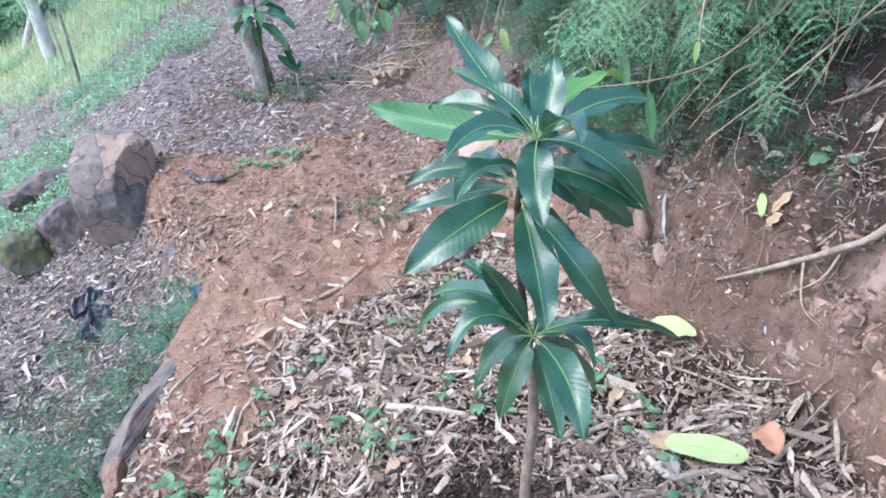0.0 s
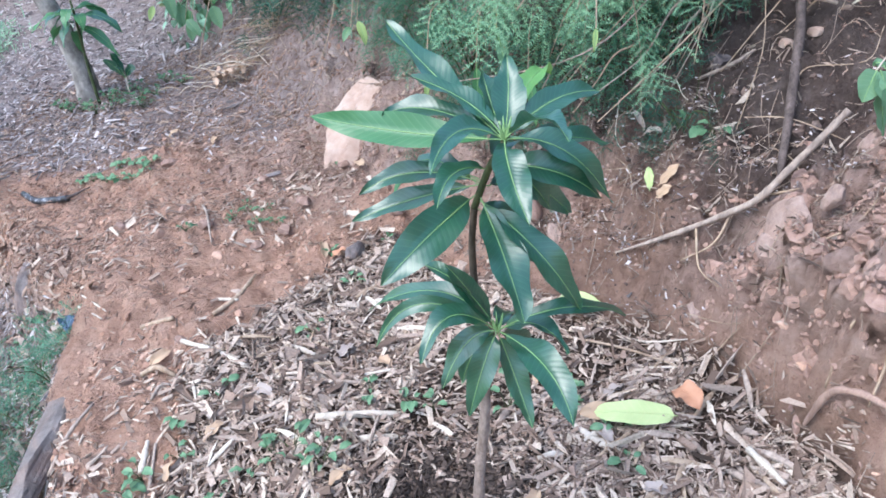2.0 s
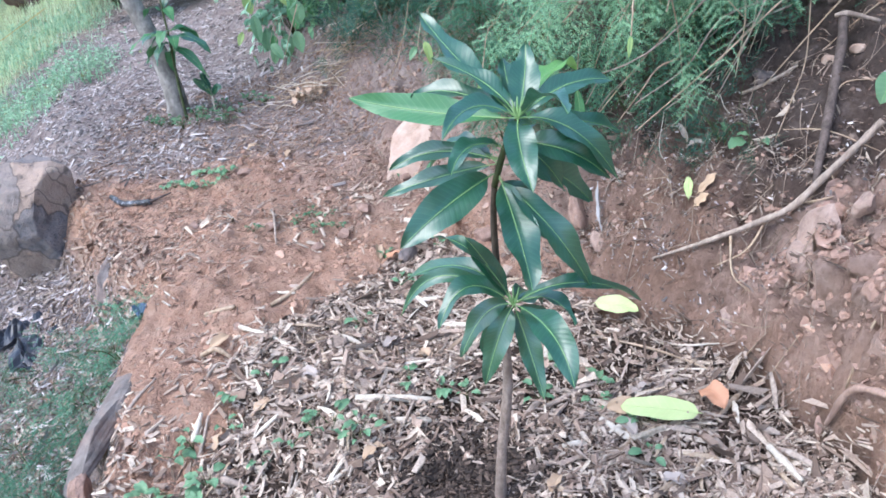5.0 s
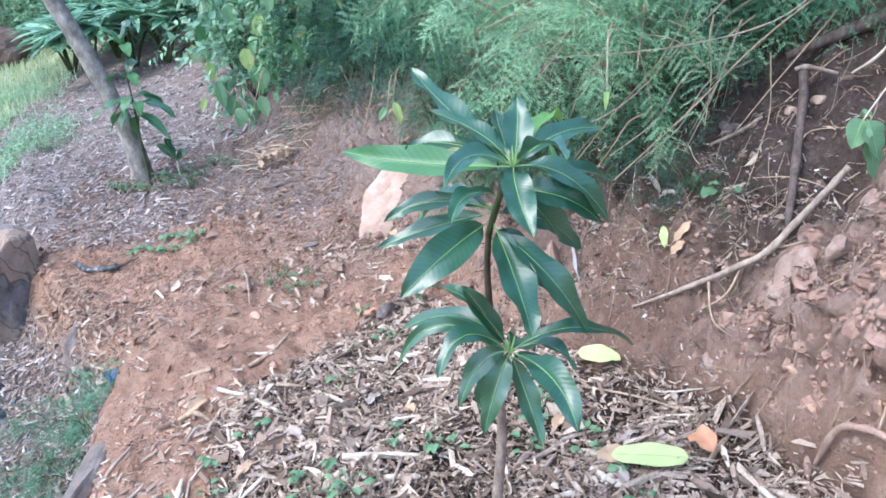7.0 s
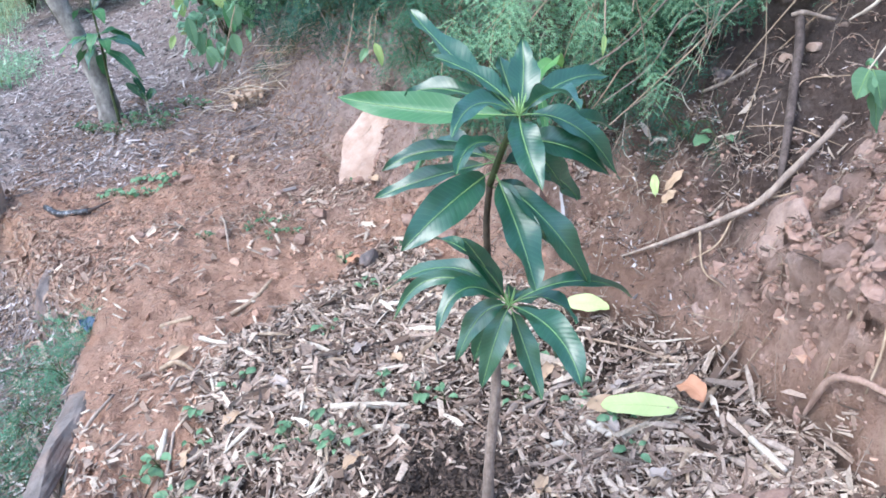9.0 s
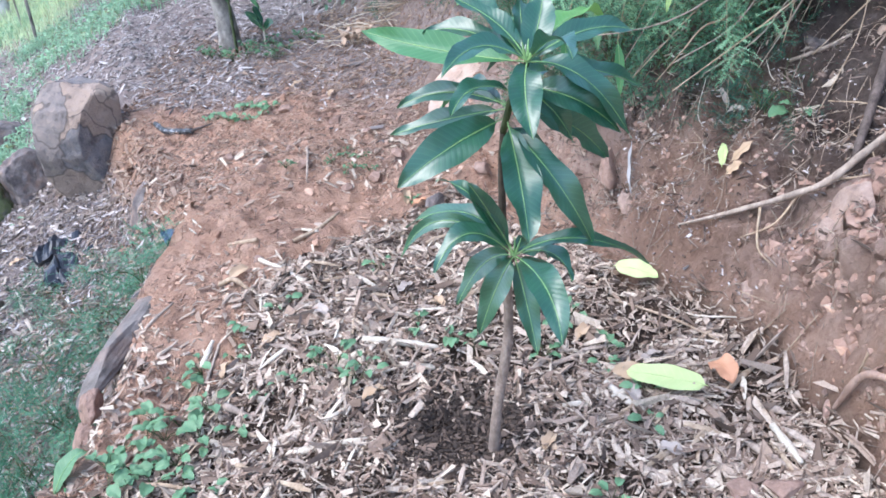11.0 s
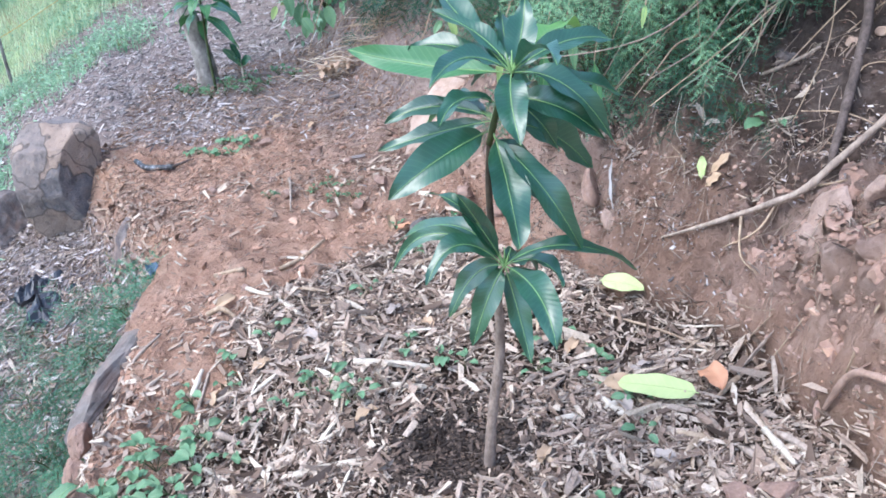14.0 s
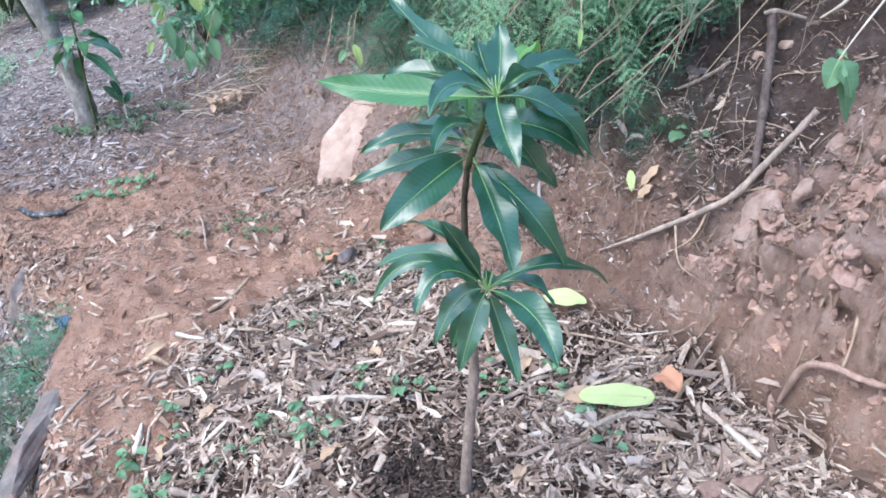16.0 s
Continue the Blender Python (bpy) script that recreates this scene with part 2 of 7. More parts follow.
RIB = Mat("leaf rib", 0.5).colour((0.22, 0.36, 0.14)).m
WEED = blade_material("weed leaf", (0.075, 0.165, 0.08), (0.18, 0.32, 0.165), (0.25, 0.39, 0.22), 0.45, 0.4, 8.0)
BROAD = blade_material("broad leaf", (0.04, 0.14, 0.055), (0.11, 0.27, 0.10), (0.18, 0.34, 0.13), 0.45, 0.4, 9.0)
FEATHER = foliage_material("feathery foliage", (0.065, 0.19, 0.102), (0.345, 0.575, 0.325))
# ferns' own tone; on the feathery shrubs above the log it holds shade
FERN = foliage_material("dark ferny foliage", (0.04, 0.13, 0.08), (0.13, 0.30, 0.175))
BUSH = foliage_material("bush foliage", (0.11, 0.27, 0.14), (0.36, 0.60, 0.33), rough=0.35)
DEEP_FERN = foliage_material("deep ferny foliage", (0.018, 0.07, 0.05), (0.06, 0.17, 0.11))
THICKET = foliage_material("thicket foliage", (0.19, 0.38, 0.24), (0.42, 0.64, 0.44))
STRAP = foliage_material("strap foliage", (0.10, 0.25, 0.16), (0.32, 0.54, 0.37), rough=0.4)
CREEPER = foliage_material("creeping weed foliage", (0.21, 0.38, 0.23), (0.45, 0.63, 0.42))
# pale albedo carries the sunlight and haze over the far grass
GRASS = foliage_material("grass", (0.46, 0.56, 0.32), (0.70, 0.79, 0.50), (0.72, 0.65, 0.50))


# ---------------------------------------------------------------- the lie of the land
TABLE = np.random.RandomState(7).rand(256, 256)


def lattice(x, y, scale, shift=0):
    """Smooth random field between 0 and 1 with bumps of the given size in metres."""
    x, y = np.asarray(x, float) / scale + 31.7 * shift, np.asarray(y, float) / scale + 17.3 * shift
    i, j = np.floor(x).astype(int), np.floor(y).astype(int)
    fx, fy = x - i, y - j
    fx, fy = fx * fx * (3 - 2 * fx), fy * fy * (3 - 2 * fy)
    i0, i1, j0, j1 = i % 256, (i + 1) % 256, j % 256, (j + 1) % 256
    return (TABLE[i0, j0] * (1 - fx) + TABLE[i1, j0] * fx) * (1 - fy) + (TABLE[i0, j1] * (1 - fx) + TABLE[i1, j1] * fx) * fy


def smooth(a, b, v):
    """0 at a, 1 at b, eased between."""
    t = np.clip((v - a) / (b - a), 0, 1)
    return t * t * (3 - 2 * t)


def toe_x(y):
    """Foot of the cut bank along the terrace."""
    return 0.08 - 0.29 * (y - 3.3) + 0.17 * smooth(2.15, 1.5, y) + 0.045 * smooth(1.75, 1.45, y) - 0.3 * np.clip(1.5 - y, 0, 0.2) + 0.065 * smooth(1.5, 1.75, y) * smooth(2.6, 2.15, y)


def edge_x(y):
    """Downhill rim of the terrace, which fades out behind the boulder."""
    rim = -0.965 - 0.52 * np.maximum(0, y - 2.75) - 0.13 * smooth(1.85, 1.5, y)
    far = toe_x(y) - 1.2
    f = smooth(4.1, 4.9, y)
    return rim * (1 - f) + far * f


def shape(x, y):
    """Smooth lie of the land: terrace, cut bank on the uphill side, drop and slope on the downhill side."""
    u = (x - toe_x(y)) * 0.95
    near = smooth(1.8, 1.45, y)
    up = np.maximum(u, 0)
    steep = 1.15 + 0.25 * smooth(2.3, 1.8, y) + 1.9 * near
    cut = 0.22 + 0.12 * near
    bank = steep * np.minimum(up, cut / steep) + 0.93 * np.maximum(0, up - cut / steep)
    bank = np.where(bank > 1.5, 1.5 + 0.35 * (bank - 1.5), bank) * (1 - 0.75 * smooth(5.8, 8.0, y))
    far = smooth(2.9, 3.7, y)
    top = 0.03 + 0.07 * smooth(-0.45, 0.05, u) - 0.05 * smooth(2.0, 1.1, y) - 0.12 * smooth(-0.85 + 0.4 * far, -1.4 + 0.15 * far, u) - 0.03 * far - 0.09 * smooth(-0.78, -1.08, x) * smooth(1.9, 1.55, y)
    fade = smooth(5.0, 4.1, y)
    down = np.maximum(0, -u - 0.95) * 0.42 * fade + np.maximum(0, -u - 1.15) * 0.58 * (1 - 0.4 * smooth(7, 14, y)) * (1 - fade)
    down = np.where(down > 2.5, 2.5 + 0.3 * (down - 2.5), down)
    low = np.minimum(0.0 - down - 0.19 * fade, top)
    d = edge_x(y) - x + 0.16 * (lattice(x, y, 0.3, 40) - 0.5) + 0.05 * (lattice(x, y, 0.09, 41) - 0.5)
    w = smooth(-0.04, 0.14, d) * fade + smooth(-0.2, 0.3, d) * (1 - fade)
    return top * (1 - w) + low * w + bank


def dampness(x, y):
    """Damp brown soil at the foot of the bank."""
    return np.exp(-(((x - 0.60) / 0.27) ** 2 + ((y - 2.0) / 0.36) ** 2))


def zones(x, y):
    """How far each kind of ground covers a place: wood-chip mulch, bare bank, dry litter, turf."""
    u = x - toe_x(y)
    wob = 0.22 * (lattice(x, y, 0.22, 1) - 0.5) + 0.08 * (lattice(x, y, 0.06, 2) - 0.5)
    left = -0.60 - 0.42 * np.maximum(0, 1.9 - y) + 0.12 * smooth(1.95, 2.3, y)
    back_y = 2.62 - 0.75 * smooth(-0.05, 0.75, x) - 0.38 * smooth(-0.1, -0.6, x)
    mulch = smooth(-0.05, 0.05, x - left + wob) * smooth(0.06, -0.05, y - back_y + wob) * smooth(0.05, -0.02, u + wob * 0.35)
    mulch = mulch * smooth(0.45, 0.85, y + wob * 1.5)
    bank = smooth(-0.02, 0.14, u + wob * 0.4)
    far_litter = smooth(3.95, 4.3, y + 0.33 * (x + 0.7) + wob * 1.4)
    low = smooth(0.0, 0.12, edge_x(y) - x)
    litter = np.clip(np.maximum(far_litter, low) * (1 - bank * 0.6) + 0.5 * smooth(2.9, 3.4, y + wob * 3) * smooth(-0.7, -0.1, u), 0, 1)
    down = toe_x(y) - 1.25 - x
    bank = bank * smooth(6.2, 5.3, y)
    turf = smooth(3.9, 4.7, x + y + wob * 3) * smooth(-3.2, -3.8, x - 0.6 * smooth(7.5, 9.0, y) + wob * 2) + smooth(12, 14, y) + smooth(-11, -14, x) + smooth(2.6, 3.2, down) * smooth(4.0, 2.0, y)
    return mulch, bank, litter, np.clip(turf, 0, 1)


def land(x, y):
    """Height of the ground with its clods and hollows."""
    x, y = np.asarray(x, float), np.asarray(y, float)
    mulch, bank, litter, turf = zones(x, y)
    z = shape(x, y)
    lump = (lattice(x, y, 0.34, 3) - 0.5) * 0.05 + (lattice(x, y, 0.13, 4) - 0.5) * 0.028
    clod = np.abs(lattice(x, y, 0.085, 5) - 0.5) * -0.075 + (lattice(x, y, 0.032, 6) - 0.5) * 0.022 + 0.006
    cut = np.abs(lattice(x + 0.4 * z, y, 0.19, 8) - 0.5) * -0.21 + np.abs(lattice(x + 0.3 * z, y, 0.08, 9) - 0.5) * -0.10 + (lattice(x, y, 0.038, 15) - 0.5) * 0.035 + np.abs(lattice(x + 0.3 * z, y, 0.045, 16) - 0.5) * -0.06 + (lattice(x, y, 0.02, 17) - 0.5) * 0.022 + 0.088
    wide = (lattice(x, y, 6.0, 10) - 0.5) * 0.5 * smooth(16, 30, np.hypot(x, y - 2))
    hollow = 0.04 * np.exp(-(((x - 0.02) / 0.15) ** 2 + ((y - 1.48) / 0.11) ** 2))
    near = 0.12 + 0.88 * smooth(0.1, 0.7, y)
    return z + near * (lump * (1 - 0.4 * mulch) + clod * (0.35 + 0.65 * (1 - mulch)) * (1 - 0.5 * litter) + cut * bank) + wide - hollow


def normals(x, y, e=0.015):
    dx, dy = (land(x + e, y) - land(x - e, y)) / (2 * e), (land(x, y + e) - land(x, y - e)) / (2 * e)
    n = np.stack([-dx, -dy, np.ones_like(dx)], -1)
    return n / np.linalg.norm(n, axis=-1, keepdims=True)


def spot(x, y, lift=0.0):
    return Vector((x, y, float(land(x, y)) + lift))


def steps(lo, hi, fine, reach_lo, reach_hi):
    """Grid lines: close together between lo and hi, then wider and wider out to the horizon."""
    out = list(np.arange(lo, hi, fine))
    s, v = fine, out[-1]
    while v < reach_hi:
        s *= 1.14
        v += s
        out.append(v)
    s, v = fine, out[0]
    while v > reach_lo:
        s *= 1.14
        v -= s
        out.insert(0, v)
    return np.array(out)


def mesh_object(name, verts, faces, mat, parent=None, label="", smooth_shade=False, uv=None):
    me = bpy.data.meshes.new(name)
    me.from_pydata([tuple(v) for v in verts] if not isinstance(verts, np.ndarray) else verts.tolist(), [], faces if isinstance(faces, list) else faces.tolist())
    if uv is not None:
        layer = me.uv_layers.new(name="UVMap")
        idx = np.empty(len(me.loops), np.int32)
        me.loops.foreach_get("vertex_index", idx)
        layer.data.foreach_set("uv", np.asarray(uv, np.float32)[idx].ravel())
    if smooth_shade:
        me.polygons.foreach_set("use_smooth", np.ones(len(me.polygons), bool))
    for k in mat if isinstance(mat, (list, tuple)) else [mat]:
        me.materials.append(k)
    me.update()
    ob = new(name, me)
    if parent is not None:
        ob.parent = parent
    if label:
        tagged(ob, label)
    return ob


def part(name, bm, material, parent, label=""):
    """A bmesh as one mesh under a thing or a part."""
    me = bpy.data.meshes.new(name)
    bm.to_mesh(me)
    bm.free()
    me.materials.append(material)
    ob = new(name, me)
    ob.parent = parent
    if label:
        tagged(ob, label)
    return ob


def build_ground():
    xs, ys = steps(-2.6, 1.75, 0.018, -160, 160), steps(0.75, 5.6, 0.02, -140, 190)
    halve = lambda v, lo, hi: np.sort(np.concatenate([v, ((v[1:] + v[:-1]) / 2)[(v[1:] > lo) & (v[1:] < hi)]]))
    xs, ys = halve(xs, 0.6, 1.2), halve(ys, 1.0, 2.1)
    gx, gy = np.meshgrid(xs, ys)
    z = land(gx, gy)
    # clods and creases that stand out sideways from the steep cut
    bulge = np.sqrt(np.abs(lattice(gy + 0.3 * gx, z * 1.3 + gx * 0.3, 0.075, 51) - 0.5) * 2) - 0.6 + 0.6 * (np.sqrt(np.abs(lattice(gy, z * 1.2, 0.032, 52) - 0.5) * 2) - 0.6)
    side = zones(gx, gy)[1] * smooth(2.1, 1.5, gy) * smooth(0.0, 0.08, gx - toe_x(gy)) * smooth(0.9, 0.4, gx - toe_x(gy))
    verts = np.stack([gx - 0.075 * bulge * side, gy - 0.03 * bulge * side, z + 0.02 * bulge * side], -1).reshape(-1, 3)
    nx, ny = len(xs), len(ys)
    q = (np.arange(ny - 1)[:, None] * nx + np.arange(nx - 1)[None, :]).ravel()
    faces = np.stack([q, q + 1, q + nx + 1, q + nx], -1)
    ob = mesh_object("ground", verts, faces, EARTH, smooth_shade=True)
    # mask for the darker soil and painted shade up the bank
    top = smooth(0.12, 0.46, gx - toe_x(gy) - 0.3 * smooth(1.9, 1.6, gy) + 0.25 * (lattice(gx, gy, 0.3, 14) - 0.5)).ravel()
    ob.data.attributes.new("topsoil_shade", "FLOAT", "POINT").data.foreach_set("value", top.astype(np.float32))
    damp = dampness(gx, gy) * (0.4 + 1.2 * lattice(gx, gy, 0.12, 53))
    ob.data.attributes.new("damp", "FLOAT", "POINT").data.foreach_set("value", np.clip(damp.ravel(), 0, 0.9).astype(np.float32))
    for key, v in zip(("mulch", "bank", "litter", "turf"), zones(gx.ravel(), gy.ravel())):
        a = ob.data.attributes.new(key, "FLOAT", "POINT")
        a.data.foreach_set("value", v.astype(np.float32))
    return tagged(ob, "red earth hillside terrace with a cut bank and downhill slope", "ground", kind="structure")


build_ground()
BOX_FACES = np.array([[4, 5, 6, 7], [0, 1, 5, 4], [1, 2, 6, 5], [2, 3, 7, 6], [3, 0, 4, 7]])
ROOF_FACES = np.array([[4, 5, 6, 7], [0, 1, 5, 4], [2, 3, 7, 6]])
BOX = np.array([[-.5, -.5, -.5], [.5, -.5, -.5], [.5, .5, -.5], [-.5, .5, -.5], [-.5, -.5, .5], [.5, -.5, .5], [.5, .5, .5], [-.5, .5, .5]])


def frames_on(n, yaw, tilt, rng):
    """Rotation matrices whose third axis leans from the surface normals n by random tilts."""
    n = n + rng.normal(0, 1, n.shape) * tilt[:, None]
    n /= np.linalg.norm(n, axis=1, keepdims=True)
    a = np.stack([np.cos(yaw), np.sin(yaw), np.zeros_like(yaw)], -1)
    a -= n * (a * n).sum(1, keepdims=True)
    a /= np.linalg.norm(a, axis=1, keepdims=True)
    return np.stack([a, np.cross(n, a), n], -1)


def scatter_flakes(name, x, y, length, width, thick, mat, rng, label, category, tilt=0.25, lift=0.5, bend=0.28, shell=BOX_FACES):
    """Loose flakes and splinters lying on the ground, each with its own uneven outline."""
    k = len(x)
    pos = np.stack([x, y, land(x, y)], -1)
    rot = frames_on(normals(x, y), rng.uniform(0, 6.283, k), np.full(k, tilt), rng)
    v = np.repeat(BOX[None], k, 0) + rng.normal(0, 0.11, (k, 8, 3))
    v[:, 4:, :2] *= rng.uniform(0.55, 1.0, (k, 1, 1))
    taper = rng.uniform(0.1, 1.0, k)
    v[:, [1, 2, 5, 6], 1] *= taper[:, None]
    v *= np.stack([length, width, thick], -1)[:, None, :]
    v[:, :, 2] += bend * rng.normal(0, 1, k)[:, None] * (v[:, :, 0] ** 2) / length[:, None]
    v = np.einsum("kij,kvj->kvi", rot, v) + pos[:, None]
    v[:, :, 2] += (thick * lift + rng.uniform(0, 0.012, k))[:, None]
    f = (shell[None] + (np.arange(k) * 8)[:, None, None]).reshape(-1, 4)
    ob = mesh_object(name, v.reshape(-1, 3), f, mat)
    return tagged(ob, label, category, kind="stuff")


def ball(level):
    bm = bmesh.new()
    bmesh.ops.create_icosphere(bm, subdivisions=level, radius=0.5)
    v, f = np.array([v.co[:] for v in bm.verts]), np.array([[q.index for q in p.verts] for p in bm.faces])
    bm.free()
    return v, f


def scatter_lumps(name, x, y, size, mat, rng, label, sink=0.38, level=1):
    """Rounded, uneven clods half sunk in the ground."""
    tv, tf = ball(level)
    k = len(x)
    rot = frames_on(normals(x, y), rng.uniform(0, 6.283, k), np.full(k, 0.4), rng)
    v = np.repeat(tv[None], k, 0)
    for _ in range(7 if level > 1 else 0):
        d = rng.normal(0, 1, (k, 3))
        d /= np.linalg.norm(d, axis=1, keepdims=True)
        v = v - np.maximum(0, np.einsum("kvj,kj->kv", v, d) - rng.uniform(0.22, 0.4, (k, 1)))[..., None] * d[:, None]
    v = v * (rng.uniform(0.55, 1.3, (k, len(tv), 1)) if level == 1 else rng.uniform(1.0, 1.2, (k, len(tv), 1)))
    v *= (size[:, None] * np.stack([np.ones(k), rng.uniform(0.6, 1, k), rng.uniform(0.35, 0.7, k)], -1))[:, None, :]
    v = np.einsum("kij,kvj->kvi", rot, v) + (np.stack([x, y, land(x, y)], -1) + normals(x, y) * (size * (0.3 - sink))[:, None])[:, None]
    f = (tf[None] + (np.arange(k) * len(tv))[:, None, None]).reshape(-1, 3)
    ob = mesh_object(name, v.reshape(-1, 3), f, mat)
    return tagged(ob, label, "soil", kind="stuff")


def sow(n, box, weight, rng):
    """n places inside a box of the plan, kept by a weight between 0 and 1."""
    out = np.zeros((0, 2))
    while len(out) < n:
        p = np.stack([rng.uniform(box[0], box[1], n * 2), rng.uniform(box[2], box[3], n * 2)], -1)
        out = np.concatenate([out, p[rng.rand(len(p)) < weight(p[:, 0], p[:, 1])]])
    return out[:n, 0], out[:n, 1]


def spread_ground_cover():
    rng = np.random.RandomState(11)
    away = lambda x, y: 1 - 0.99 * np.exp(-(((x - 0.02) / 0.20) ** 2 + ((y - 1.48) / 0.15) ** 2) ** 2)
    x, y = sow(24000, (-1.1, 1.05, 0.5, 2.75), lambda x, y: zones(x, y)[0] * away(x, y) * (0.3 + 0.7 * smooth(0.3, 0.6, lattice(x, y, 0.16, 50))), rng)
    ln = np.clip(rng.lognormal(-3.6, 0.5, 24000), 0.008, 0.08)
    scatter_flakes("wood_chip_mulch", x, y, ln, ln * rng.uniform(0.08, 0.30, 24000) * rng.choice([1.0, 1.9], 24000, p=[0.85, 0.15]), rng.uniform(0.0015, 0.005, 24000), CHIPS, rng,
                   "loose pale brown wood chip mulch spread round the sapling", "mulch", 0.42, 0.5, 0.4)
    x, y = sow(12000, (-1.1, 1.05, 0.5, 2.75), lambda x, y: zones(x, y)[0] * (0.04 + 0.96 * away(x, y)), rng)
    ln = np.clip(rng.lognormal(-4.5, 0.45, 12000), 0.004, 0.03)
    scatter_flakes("mulch_fines", x, y, ln, ln * rng.uniform(0.12, 0.6, 12000), rng.uniform(0.001, 0.003, 12000), CHIPS, rng,
                   "fine broken bits of wood mulch", "mulch", 0.5, shell=ROOF_FACES)
    x, y = sow(4500, (-1.1, 1.05, 0.6, 2.75), lambda x, y: zones(x, y)[0] * away(x, y) * (0.2 + 0.8 * lattice(x, y, 0.2, 54)), rng)
    ln = np.clip(rng.lognormal(-3.4, 0.4, 4500), 0.015, 0.09)
    scatter_flakes("mulch_strands", x, y, ln, ln * rng.uniform(0.025, 0.06, 4500), rng.uniform(0.001, 0.002, 4500), STRAW, rng,
                   "thin shredded strands of bark and straw in the mulch", "mulch", 0.5, 1.5, 0.6, shell=ROOF_FACES)
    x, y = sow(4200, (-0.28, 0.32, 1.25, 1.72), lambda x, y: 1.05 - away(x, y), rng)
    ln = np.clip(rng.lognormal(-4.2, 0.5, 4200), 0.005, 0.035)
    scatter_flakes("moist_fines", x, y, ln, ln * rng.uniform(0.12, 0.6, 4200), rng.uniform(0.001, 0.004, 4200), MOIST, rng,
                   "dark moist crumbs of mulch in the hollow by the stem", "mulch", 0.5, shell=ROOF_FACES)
    x, y = sow(46000, (-5.6, -0.2, 1.2, 10.0), lambda x, y: np.clip(5.0 / y, 0, 1) ** 2.0 * np.maximum(zones(x, y)[2] * (1 - zones(x, y)[1]), 0.8 * smooth(4.9, 5.4, y)) * (1 - 0.8 * zones(x, y)[3]) * (1 - 0.75 * smooth(-1.15, -0.75, x + 0.12 * (y - 4.5)) * smooth(6.0, 5.2, y)), rng)
    ln = np.clip(rng.lognormal(-3.55, 0.5, 46000), 0.01, 0.11)
    scatter_flakes("weathered_mulch", x, y, ln, ln * rng.uniform(0.08, 0.28, 46000), rng.uniform(0.002, 0.006, 46000), GREY_CHIPS, rng,
                   "old greyish shredded mulch and leaf litter on the slope", "mulch", 0.3, shell=ROOF_FACES)
    x, y = sow(12000, (-2.9, -0.95, 0.9, 4.4), lambda x, y: smooth(0.02, 0.12, edge_x(y) - x) * smooth(0.9, 1.9, y), rng)
    ln = np.clip(rng.lognormal(-3.6, 0.5, 12000), 0.01, 0.09)
    scatter_flakes("slope_litter", x, y, ln, ln * rng.uniform(0.1, 0.36, 12000), rng.uniform(0.0015, 0.005, 12000), OLD_CHIPS, rng,
                   "dry leaf and wood litter covering the lower slope", "leaf litter", 0.4, shell=ROOF_FACES)
    bare = lambda x, y: (1 - zones(x, y)[0]) * smooth(0.12, 0.0, x - toe_x(y)) * smooth(-0.08, 0.02, x - edge_x(y))
    x, y = sow(10000, (-1.5, 0.6, 1.2, 4.2), lambda x, y: bare(x, y) * (0.12 + smooth(2.1, 1.6, y) + 0.8 * smooth(2.5, 3.3, y)) * (0.15 + lattice(x, y, 0.2, 30) ** 2), rng)
    ln = np.clip(rng.lognormal(-4.35, 0.5, 10000), 0.004, 0.035)
    scatter_flakes("soil_litter", x, y, ln, ln * rng.uniform(0.06, 0.3, 10000), rng.uniform(0.001, 0.003, 10000), DRY_LITTER, rng,
                   "small straw and chip bits strewn on bare soil", "leaf litter", 0.3, shell=ROOF_FACES)
    x, y = sow(1500, (-1.3, 0.4, 1.2, 3.4), lambda x, y: bare(x, y) * (0.03 + smooth(2.3, 1.7, y) * smooth(-0.7, -0.85, x) + 0.6 * np.exp(-((x + 0.62) / 0.14) ** 2) * smooth(2.5, 2.1, y) + 0.35 * smooth(2.6, 3.2, y)) * (0.1 + lattice(x, y, 0.12, 36)), rng)
    ln = np.clip(rng.lognormal(-3.7, 0.45, 1500), 0.01, 0.06)
    scatter_flakes("stray_chips", x, y, ln, ln * rng.uniform(0.12, 0.45, 1500), rng.uniform(0.0015, 0.004, 1500), CHIPS, rng,
                   "stray pale wood chips strewn over the bare soil edge", "mulch", 0.3)
    x, y = sow(4000, (0.3, 1.7, 0.9, 3.2), lambda x, y: zones(x, y)[1] * smooth(0.5, 0.2, x - toe_x(y)) * (1 - 0.85 * dampness(x, y)) * (0.15 + 0.85 * smooth(0.4, 0.65, lattice(x, y, 0.16, 31))), rng)
    scatter_lumps("bank_clods", x, y, np.clip(rng.lognormal(-4.7, 0.5, 4000), 0.004, 0.03), BANK_CLODS, rng, "loose brown clods of earth on the cut bank", 0.28)
    x, y = sow(300, (0.74, 1.5, 0.9, 2.0), lambda x, y: zones(x, y)[1] * smooth(1.95, 1.6, y) * smooth(0.0, 0.05, x - toe_x(y)) * smooth(0.55, 0.2, x - toe_x(y)) * (0.2 + 0.8 * smooth(0.16, 0.08, x - toe_x(y))) * (0.3 + 0.7 * lattice(x, y, 0.2, 33)), rng)
    scatter_lumps("bank_blocks", x, y, np.clip(rng.lognormal(-3.05, 0.4, 300), 0.025, 0.10), BANK_LUMPS, rng, "blocky lumps of red earth breaking out of the cut bank", 0.60, 2)
    x, y = sow(12000, (-1.7, 0.9, 2.0, 5.6), lambda x, y: (1 - zones(x, y)[0]) * (0.07 + 0.9 * zones(x, y)[2] + 0.2 * zones(x, y)[1]) * smooth(0.3, -0.1, x - toe_x(y)), rng)
